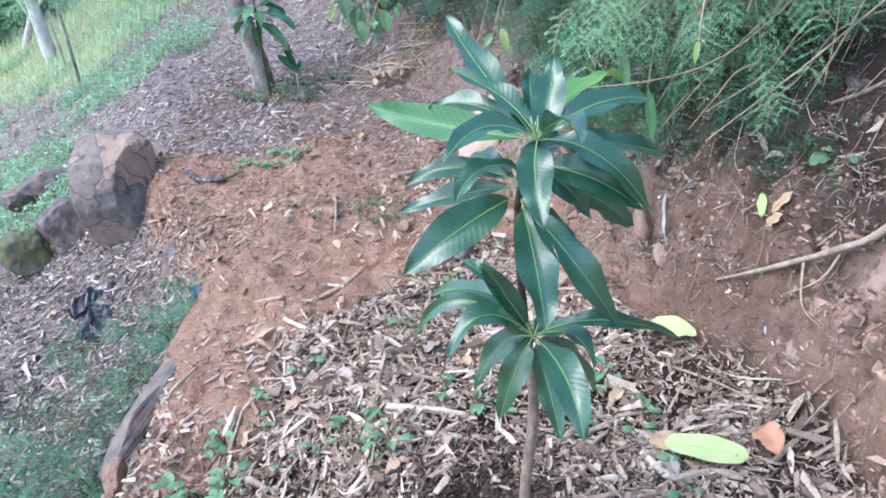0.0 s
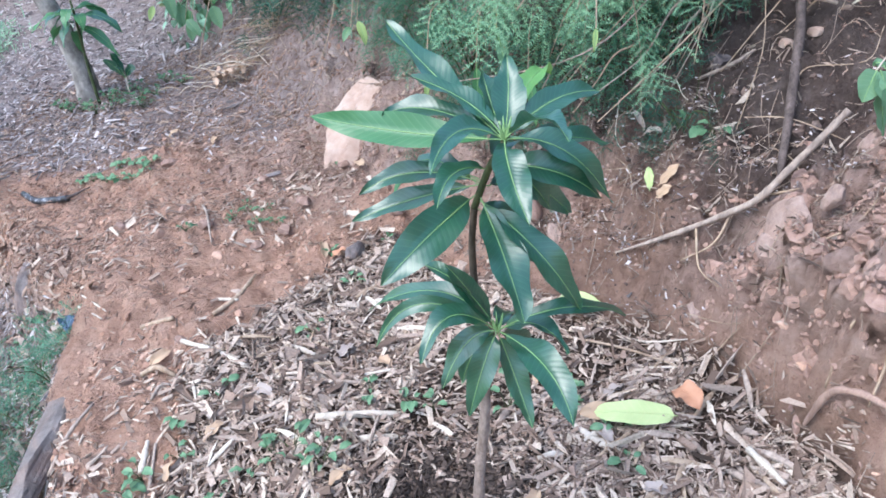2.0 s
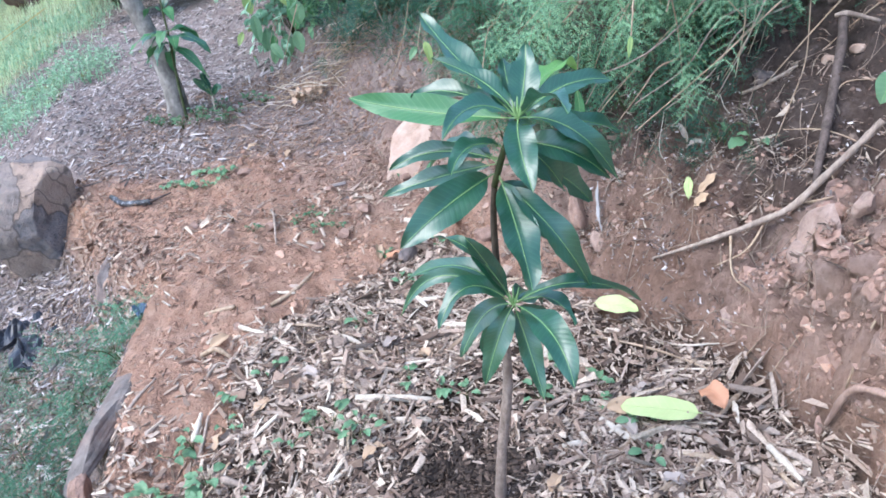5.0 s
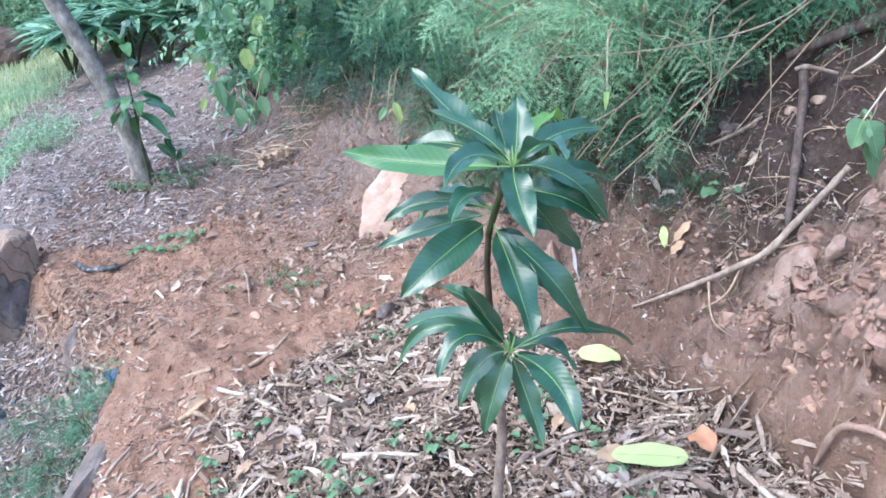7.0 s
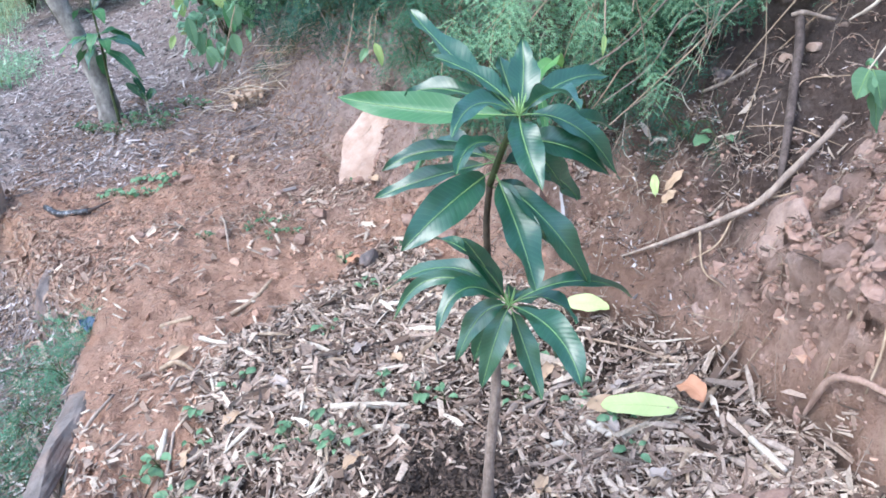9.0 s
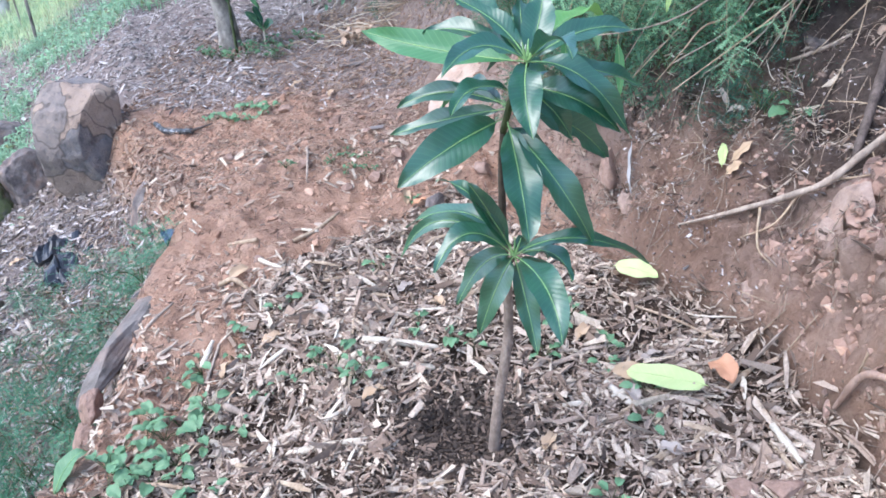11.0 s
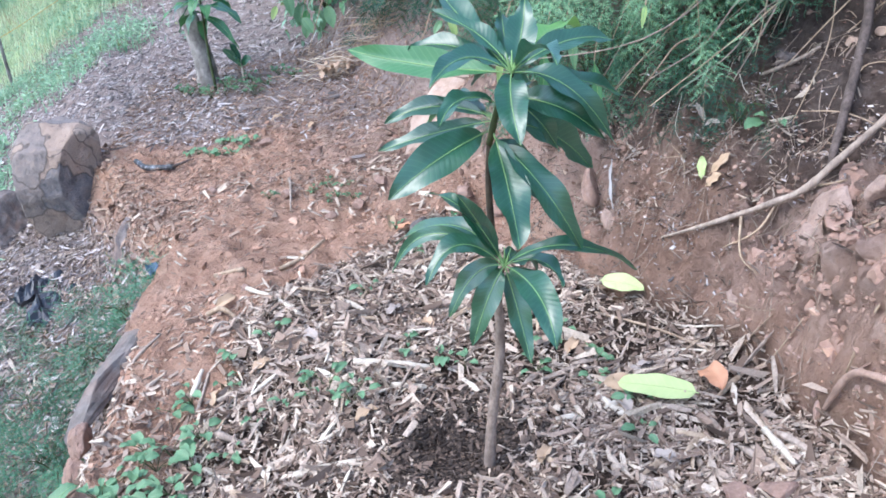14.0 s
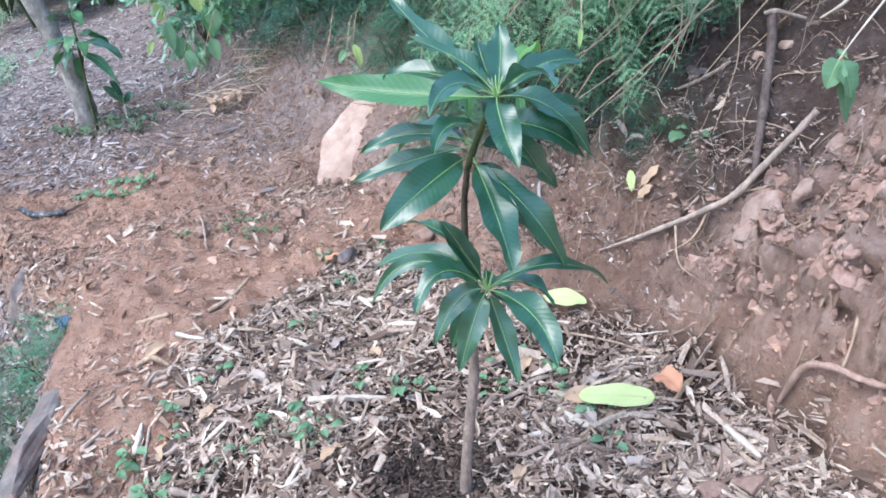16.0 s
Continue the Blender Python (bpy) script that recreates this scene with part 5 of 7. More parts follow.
def build_fallen_leaves():
    yellow = blade_material("yellowed leaf", (0.42, 0.52, 0.20), (0.58, 0.65, 0.32), (0.66, 0.62, 0.33), 0.5, 0.3, 10)
    orange = simple_material("orange dry leaf", (0.38, 0.17, 0.09), (0.55, 0.30, 0.18))
    tan = simple_material("tan dry leaf", (0.33, 0.215, 0.13), (0.50, 0.365, 0.245))
    green = simple_material("faded green leaf", (0.30, 0.40, 0.14), (0.50, 0.58, 0.26))
    white = simple_material("bleached leaf", (0.19, 0.18, 0.18), (0.40, 0.375, 0.37))
    grey = simple_material("grey dry leaf", (0.26, 0.21, 0.18), (0.44, 0.37, 0.32))
    big = fallen_leaf("fallen_leaf", (0.610, 1.494), (0.436, 1.586), 0.062, 0.010, yellow, "large yellow-green fallen leaf with a brown dried tip", 1, 0.04, blunt=0.42, wave=0.05, face=(-0.1, -0.6, 0.8))
    dried, rib = leaf_mesh(spot(0.484, 1.562, 0.0395), spot(0.405, 1.604, 0.032), 0.046, 0.006, (-0.1, -0.6, 0.8), petiole=0.0, seed=2, rows=8, blunt=0.6)
    mesh_object("dried_tip", dried[0], dried[1], tan, big, "brown dried tip", True, dried[2])
    fallen_leaf("fallen_leaf", (0.645, 1.585), (0.668, 1.495), 0.062, 0.02, orange, "curled orange-brown dry leaf on the mulch", 3, 0.03, fold=0.4)
    fallen_leaf("fallen_leaf", (0.482, 1.985), (0.592, 1.915), 0.058, 0.006, yellow, "pale ragged yellow-green fallen leaf at the bank foot", 4, 0.04, face=(-0.15, -0.55, 0.8), wave=0.04, ragged=0.22, blunt=0.6)
    fallen_leaf("fallen_leaf", (0.785, 2.008), (0.824, 1.968), 0.032, 0.004, tan, "crumpled tan dry leaf on the bank", 5, 0.034, fold=0.2, wave=0.10)
    fallen_leaf("fallen_leaf", (0.770, 1.988), (0.797, 1.95), 0.030, 0.004, tan, "curled light brown dry leaf on the bank", 6, 0.032, fold=0.3, wave=0.12)
    fallen_leaf("fallen_leaf", (0.775, 2.035), (0.785, 2.07), 0.026, 0.006, green, "small faded green leaf on the bank", 7, 0.025)
    fallen_leaf("fallen_leaf", (0.83, 2.28), (0.84, 2.22), 0.018, 0.0, grey, "bleached narrow dry leaf on the bank", 8, 0.03, fold=0.6)
    fallen_leaf("fallen_leaf", (0.835, 2.22), (0.86, 2.15), 0.020, 0.01, grey, "silvery curled dry leaf on the bank", 9, 0.025, fold=0.8)
    fallen_leaf("fallen_leaf", (0.60, 2.35), (0.578, 2.23), 0.018, 0.0, white, "long silver-grey curled dry leaf", 10, 0.035, fold=0.9)
    fallen_leaf("fallen_leaf", (0.08, 3.24), (0.10, 3.17), 0.04, 0.01, tan, "small cream dry leaf below the pale slab", 11, 0.03)
    for k, (x, y, a, m) in enumerate([(0.52, 1.66, 0.3, grey), (0.44, 1.53, 1.9, grey), (-0.12, 2.08, 0.8, grey), (-0.02, 2.0, 2.0, tan), (0.36, 1.78, 0.9, tan), (-0.36, 1.95, 2.4, grey), (-0.5, 1.88, 0.6, tan),
                                      (0.22, 1.40, 1.0, tan), (0.48, 1.33, 2.5, grey), (-0.2, 1.6, 0.4, tan), (-0.7, 4.22, 0.5, tan), (-0.5, 4.0, 1.2, tan), (-0.72, 4.08, 2.4, tan), (-2.0, 3.45, 0.4, tan), (-1.9, 2.7, 1.1, tan),
                                      (-0.62, 1.83, 1.2, tan), (-0.66, 2.27, 0.3, tan), (-0.07, 2.62, 0.2, orange), (-0.12, 2.66, 1.6, tan), (-1.9, 3.75, 1.3, grey)]):
        d = 0.035
        fallen_leaf("dry_leaf", (x - d * math.cos(a), y - d * math.sin(a)), (x + d * math.cos(a), y + d * math.sin(a)), 0.032, 0.008, m,
                    "curled dry brown leaf lying on the ground", 40 + k, 0.012, fold=0.6, wave=0.15, rows=8)
    # black tube, black plastic scrap, blue scrap
    rubber = Mat("black rubber", 0.45, 0.5)
    scuff = rubber.noise(38, 5, 0.7)
    black = rubber.colour(rubber.ramp(scuff, (0.45, (0.012, 0.012, 0.014)), (0.56, (0.06, 0.06, 0.065)), (0.66, (0.36, 0.36, 0.37)))).relief(scuff, 0.4, 0.003).m
    v, f = tube_mesh(over([(-1.40, 4.00, 0.02), (-1.33, 3.90, 0.02), (-1.25, 3.84, 0.02), (-1.165, 3.80, 0.015)]), (0.013, 0.0145, 0.015, 0.014), 10, 7, 0.06, 5)
    tube = tagged(mesh_object("rubber_hose", v, f, black, smooth_shade=True), "short curved piece of black hose on red soil", "hose")
    v, f = tube_mesh(over([(-1.175, 3.80, 0.02), (-1.12, 3.80, 0.03), (-1.07, 3.83, 0.03)]), (0.009, 0.006, 0.003), 7, 4, 0.1, 6)
    mesh_object("frayed_end", v, f, DARK_BRANCH, tube, smooth_shade=True)
    plastic = simple_material("black plastic sheet", (0.015, 0.017, 0.022), (0.06, 0.065, 0.08), 0.35, 20, 0.5)

    def crumpled(name, x, y, w, h, mat, label, seed):
        rng = random.Random(seed)
        bm = bmesh.new()
        bmesh.ops.create_grid(bm, x_segments=14, y_segments=14, size=0.5)
        o = Vector((seed * 2.3, seed, 0))
        for v in bm.verts:
            q = v.co * 2.4 + o
            v.co.x += 0.16 * noise.noise(q + Vector((5, 0, 0)))
            v.co.y += 0.16 * noise.noise(q + Vector((0, 9, 0)))
            v.co.z = abs(noise.noise(q)) * 1.1 + 0.35 * abs(noise.noise(q * 2.7)) - 0.2 * v.co.length
        bmesh.ops.solidify(bm, geom=bm.faces[:], thickness=0.01)
        me = bpy.data.meshes.new(name)
        bm.to_mesh(me)
        bm.free()
        me.materials.append(mat)
        ob = new(name, me)
        ob.matrix_world = Matrix.LocRotScale(spot(x, y, 0.0), Euler((0, 0, rng.uniform(0, 6))), Vector((w, w * 0.8, h)))
        return tagged(ob, label, "plastic scrap")

    crumpled("plastic_scrap", -1.79, 3.47, 0.24, 0.13, plastic, "crumpled black plastic bag among the litter", 3)
    crumpled("plastic_scrap", -1.64, 3.24, 0.26, 0.11, plastic, "torn black plastic sheet among the litter", 5)
    crumpled("plastic_scrap", -2.3, 3.25, 0.16, 0.10, plastic, "scrap of black plastic on the slope", 8)
    crumpled("plastic_scrap", -0.985, 2.70, 0.10, 0.05, simple_material("blue plastic", (0.045, 0.075, 0.12), (0.10, 0.15, 0.23), 0.5), "faded blue plastic scrap at the terrace rim", 7)


build_fallen_leaves()


# ---------------------------------------------------------------- small plants
def weed(x, y, count, size, height, mat, label, seed, group="weeds", slim=0.64, category="weed", parent_name="weed"):
    """A small seedling: thin stems and oval leaves, each leaf a part."""
    rng = random.Random(seed)
    root = spot(x, y, -0.005)
    stems, leaves = [], []
    for k in range(count):
        a = rng.uniform(0, 6.28)
        top = root + Vector((math.cos(a) * height * rng.uniform(0.2, 0.9), math.sin(a) * height * rng.uniform(0.2, 0.9), height * rng.uniform(0.5, 1.1)))
        stems.append(tube_mesh([root, (root + top) / 2 + Vector((0, 0, height * 0.15)), top], (0.0016, 0.0012, 0.0008), 4, 2, 0.05, seed + k))
        b = a + rng.uniform(-0.6, 0.6)
        ln = size * rng.uniform(0.55, 1.4)
        tip = top + Vector((math.cos(b) * ln, math.sin(b) * ln, rng.uniform(-0.25, 0.2) * ln))
        leaves.append((top, tip, ln * slim * rng.uniform(0.85, 1.1)))
    ob = tagged(new(parent_name), label, category, group)
    for v, f in stems:
        mesh_object("stem", v, f, GREEN_STEM, ob, smooth_shade=True)
    for k, (p, q, w) in enumerate(leaves):
        bl, _ = leaf_mesh(p, q, w, 0.006, (0.3 * math.sin(k * 2.1 + seed), -0.2 + 0.3 * math.cos(k * 1.7), 1), 0.4, 0.1, 0.02, seed * 7 + k, 7)
        mesh_object("leaf", bl[0], bl[1], mat, ob, "", True, bl[2])
    return ob


def build_weeds():
    spots = [(-0.80, 1.70), (-0.72, 1.66), (-0.75, 1.61), (-0.78, 1.50), (-0.70, 1.52), (-0.82, 1.49), (-0.67, 1.50), (-0.64, 1.68), (-0.75, 1.84), (-0.70, 1.85), (-0.58, 1.95), (-0.48, 2.01),
             (-0.41, 1.71), (-0.50, 1.70), (-0.35, 1.73), (-0.79, 1.60), (-0.86, 1.51), (-0.64, 1.57), (-0.60, 1.86), (-0.23, 1.70), (0.07, 1.77), (0.29, 1.82), (0.39, 1.65), (0.47, 1.54), (0.46, 1.43), (0.33, 1.23),
             (-0.86, 1.60), (-0.74, 1.45), (-0.66, 1.43), (-0.84, 1.42), (-0.60, 1.42), (0.34, 1.86), (0.44, 1.58), (-0.2, 2.2), (-0.05, 2.45), (-0.55, 1.60), (0.02, 1.80), (-0.08, 1.88), (0.41, 1.72), (0.25, 1.72)]
    for k, (x, y) in enumerate(spots):
        big = x < -0.6
        weed(x, y, 6 if big else 5, 0.036 if big else 0.028, 0.048 if big else 0.035, WEED, "small bright green seedling with oval leaves in mulch", 500 + k, "mulch weeds")
    weed(-0.30, 1.72, 6, 0.035, 0.06, WEED, "taller green seedling in the mulch", 560, "mulch weeds", 0.5)
    weed(-0.24, 1.66, 6, 0.035, 0.06, WEED, "leafy green seedling in the mulch", 561, "mulch weeds", 0.5)
    for k, (x, y) in enumerate([(-1.12, 3.99), (-1.07, 3.94), (-1.01, 3.90), (-0.94, 3.86), (-0.88, 3.84), (-0.83, 3.86), (-0.80, 3.94), (-0.88, 3.99), (-0.95, 4.02)]):
        weed(x, y, 6, 0.030, 0.03, WEED, "creeping green weed with round leaves on red soil", 600 + k, "terrace weeds", 0.9)
    for k, (x, y) in enumerate([(-0.37, 3.14), (-0.33, 3.02), (-0.43, 3.11), (-0.30, 3.10), (-0.38, 3.22), (-0.27, 3.0), (-0.60, 3.02), (-0.36, 2.95), (0.02, 3.36), (-0.1, 2.64), (0.1, 2.62), (-1.3, 3.05), (-1.15, 2.95)]):
        weed(x, y, 7, 0.022, 0.025, FEATHER_WEED, "sparse fine-leaved weed on bare soil", 630 + k, "terrace weeds", 0.5)
    for k, (x, y) in enumerate([(-1.10, 5.00), (-1.02, 4.92), (-0.92, 4.90), (-1.25, 4.98), (-1.32, 5.05), (-0.84, 4.96), (-1.16, 4.88), (-0.78, 5.1), (-0.96, 5.08), (-1.4, 5.15), (-0.68, 5.0), (-1.06, 4.80), (-0.88, 4.78)]):
        weed(x, y, 14, 0.026, 0.06, FEATHER_WEED, "low dark green weed round the tree foot", 660 + k, "tree foot weeds", 0.6)
    # large single leaf plant at the rim
    ob = weed(-0.98, 1.50, 1, 0.02, 0.03, BROAD, "broad bright green leaf of a rim weed", 690, "rim weeds")
    bl, rib = leaf_mesh(spot(-1.03, 1.53, 0.0), spot(-0.95, 1.60, 0.03), 0.06, 0.03, (-0.2, -0.5, 1), 0.3, 0.05, 0.02, 9, 10)
    leaf = mesh_object("leaf", bl[0], bl[1], WEED, ob, "", True, bl[2])
    mesh_object("midrib", rib[0], rib[1], RIB, leaf, smooth_shade=True)
    # seedling hanging over the bank from a bare twig
    v, f = tube_mesh([(1.11, 1.40, 1.16), (1.03, 1.42, 1.03), (0.965, 1.42, 0.95), (0.925, 1.42, 0.895)], (0.0028, 0.0026, 0.0022, 0.0018), 6, 5, 0.1, 3)
    v2, f2 = tube_mesh([spot(1.30, 1.36, 0.05), (1.22, 1.38, 1.10), (1.11, 1.40, 1.16)], (0.004, 0.0034, 0.0028), 6, 5, 0.1, 3)
    ob = tagged(mesh_object("hanging_shoot", *join((v, f), (v2, f2)), PALE_TWIG, smooth_shade=True), "drooping bare twig with three fresh green leaves", "shoot")
    for k, (q, w) in enumerate([((0.893, 1.40, 0.845), 0.055), ((0.948, 1.39, 0.818), 0.068), ((0.968, 1.42, 0.758), 0.062), ((0.935, 1.44, 0.90), 0.02)]):
        p = (0.925 + 0.006 * k, 1.415, 0.90 - 0.03 * (k == 2))
        bl, rib = leaf_mesh(p, q, w, 0.01, (0.1 - 0.2 * (k == 0), -1, 0.35), 0.25, 0.05, 0.05, 700 + k, 8)
        leaf = mesh_object("leaf", bl[0], bl[1], WEED, ob, "", True, bl[2])
        mesh_object("midrib", rib[0], rib[1], RIB, leaf, smooth_shade=True)
    weed(0.965, 2.03, 3, 0.05, 0.05, WEED, "small fresh green sprig on the bank", 720, "bank sprigs")
    weed(0.90, 2.10, 3, 0.03, 0.04, WEED, "small green sprig on the bank", 721, "bank sprigs")


FEATHER_WEED = blade_material("fine weed", (0.05, 0.125, 0.06), (0.13, 0.24, 0.12), (0.18, 0.3, 0.15), 0.5, 0.3, 6)
build_weeds()


# ---------------------------------------------------------------- feathery shrubs, ferns, bushes and trees
def placed(templates, pos, rot, scale, pick):
    """Many copies of small leaf templates merged into one array of vertices and faces."""
    verts, faces, o = [], [], 0
    for k, (tv, tf) in enumerate(templates):
        sel = np.nonzero(pick == k)[0]
        if not len(sel):
            continue
        v = np.einsum("kij,vj->kvi", rot[sel], tv) * scale[sel][:, None, None] + pos[sel][:, None]
        f = tf[None] + (np.arange(len(sel)) * len(tv))[:, None, None] + o
        verts.append(v.reshape(-1, 3))
        faces.append(f.reshape(-1, tf.shape[1]))
        o += len(sel) * len(tv)
    return np.concatenate(verts), np.concatenate(faces)


def along(way, up, rng, roll=0.5):
    """Frames whose first axis follows way and third axis stays near up."""
    way = way / np.linalg.norm(way, axis=1, keepdims=True)
    up = up + rng.normal(0, roll, way.shape)
    up = up - way * (up * way).sum(1, keepdims=True)
    up /= np.linalg.norm(up, axis=1, keepdims=True)
    return np.stack([way, np.cross(up, way), up], -1)


def feather_leaf(pairs, leaflets, pinna, rng, droop=0.35, leaf=0.074, wide=0.015):
    """A twice-divided leaf one unit long: side ribs in pairs, each with two rows of narrow leaflets."""
    verts, faces = [], []

    def blade(a, way, side, ln, w):
        o = len(verts)
        verts.extend([a - side * w, a + way * ln + side * w * 0.5, a + side * w * 1.4])
        faces.append([o, o + 1, o + 2])

    rach = lambda s: np.array([s, 0, -droop * s * s])
    for k in range(12):
        a, b = rach(k / 12), rach((k + 1) / 12)
        o = len(verts)
        verts.extend([a + [0, 0.006, 0], b, a - [0, 0.006, 0]])
        faces.append([o, o + 1, o + 2])
    for k in range(pairs):
        s = 0.22 + 0.75 * k / (pairs - 1)
        for sd in (-1, 1):
            ln = pinna * (0.75 + 0.5 * math.sin(math.pi * (k + 1) / (pairs + 1))) * rng.uniform(0.85, 1.1)
            w = np.array([0.55 + rng.uniform(-0.1, 0.1), sd * 0.8, rng.uniform(-0.35, 0.05)])
            w /= np.linalg.norm(w)
            lat = np.array([-w[1], w[0], 0.0])
            for j in range(leaflets):
                t = (j + 0.7) / leaflets
                c = rach(s) + w * ln * t + np.array([0, 0, -0.25 * ln * t * t])
                for s2 in (-1, 1):
                    d = w * rng.uniform(0.2, 1.0) + lat * s2 * 0.9 + np.array([0, 0, rng.uniform(-0.6, 0.45)])
                    blade(c, d / np.linalg.norm(d), w, leaf * rng.uniform(0.7, 1.15), wide)
    return np.array(verts), np.array(faces)


def oval_leaf(slim, rng):
    """A folded, pointed oval leaf one unit long."""
    rows = 5
    verts, faces = [], []
    for k in range(rows + 1):
        s = k / rows
        h = slim * 0.5 * max(0.03, math.sin(math.pi * s ** 0.8) ** 0.8)
        z = -0.3 * s * s
        verts += [[s, h, z + 0.3 * h], [s, 0, z], [s, -h, z + 0.3 * h]]
    for k in range(rows):
        a = k * 3
        faces += [[a, a + 1, a + 4, a + 3], [a + 1, a + 2, a + 5, a + 4]]
    return np.array(verts), np.array(faces)


LEAF_RNG = np.random.RandomState(5)
FEATHERS = [feather_leaf(6, 17, 0.38, LEAF_RNG, 0.35, 0.058, 0.006), feather_leaf(5, 16, 0.42, LEAF_RNG, 0.7, 0.058, 0.006), feather_leaf(7, 16, 0.34, LEAF_RNG, 0.2, 0.054, 0.0056), feather_leaf(6, 17, 0.40, LEAF_RNG, 0.5, 0.056, 0.006)]
FINE_FEATHERS = [feather_leaf(5, 10, 0.40, LEAF_RNG, 0.45, 0.076, 0.011), feather_leaf(4, 10, 0.46, LEAF_RNG, 0.8, 0.080, 0.011), feather_leaf(5, 9, 0.36, LEAF_RNG, 0.25, 0.074, 0.011)]
OVALS = [oval_leaf(0.5, LEAF_RNG), oval_leaf(0.62, LEAF_RNG), oval_leaf(0.4, LEAF_RNG)]
DIAMONDS = [(np.array([[0, 0, 0], [0.45, s, 0.08], [1, 0, -0.25], [0.45, -s, 0.08]]), np.array([[0, 1, 2], [0, 2, 3]])) for s in (0.22, 0.28, 0.16)]
STRAPS = [oval_leaf(0.22, LEAF_RNG), oval_leaf(0.28, LEAF_RNG)]


def shrub(name, stems, spread, per_stem, leaf_size, templates, mat, wood, label, category, seed, group="", droop=0.4, radius=0.006, side_len=0.22, sides=6):
    """A shrub: arching stems through given points, side shoots, and a crown of leaves set along them."""
    rng = np.random.RandomState(seed)
    thing, pos, way = tagged(new(name), label, category, group), [], []
    for k, pts in enumerate(stems):
        pts = [Vector(p) for p in pts]
        wooden = []
        wooden.append(tube_mesh(pts, (radius, radius * 0.8, radius * 0.35), 5, 4, 0.1, seed + k))
        line = curve_points(pts, 10)
        for j in range(sides):
            t = int(len(line) * (0.25 + 0.75 * (j + 0.5) / sides)) - 1
            c = line[t]
            fw = (line[min(t + 1, len(line) - 1)] - line[max(t - 1, 0)]).normalized()
            d = Vector(rng.normal(0, 1, 3))
            d = (d - fw * d.dot(fw)).normalized() * spread + fw * 0.8
            tip = c + d * side_len * rng.uniform(0.6, 1.3) + Vector((0, 0, -droop * side_len * rng.uniform(0.2, 0.9)))
            bend = (c + tip) / 2 + Vector((0, 0, side_len * 0.18))
            wooden.append(tube_mesh([c, bend, tip], (radius * 0.4, radius * 0.3, radius * 0.15), 3, 3, 0.1, seed + j))
            sub = curve_points([c, bend, tip], 5)
            for i in range(per_stem):
                q = sub[int(rng.uniform(0.15, 1) * (len(sub) - 1))]
                w = (sub[-1] - sub[0]).normalized() * 0.5 + Vector(rng.normal(0, 0.6, 3))
                pos.append(q)
                way.append(w + Vector((0, 0, -droop * 0.5)))
        v, f = join(*wooden)
        mesh_object("stem", v, f, wood, thing, smooth_shade=True)
    pos, way = np.array(pos), np.array(way)
    rot = along(way, np.array([0, -0.25, 1.0]), rng, 0.6)
    v, f = placed(templates, pos, rot, leaf_size * rng.uniform(0.7, 1.25, len(pos)), rng.randint(0, len(templates), len(pos)))
    mesh_object("crown", v, f, mat, thing, "", False)
    return thing


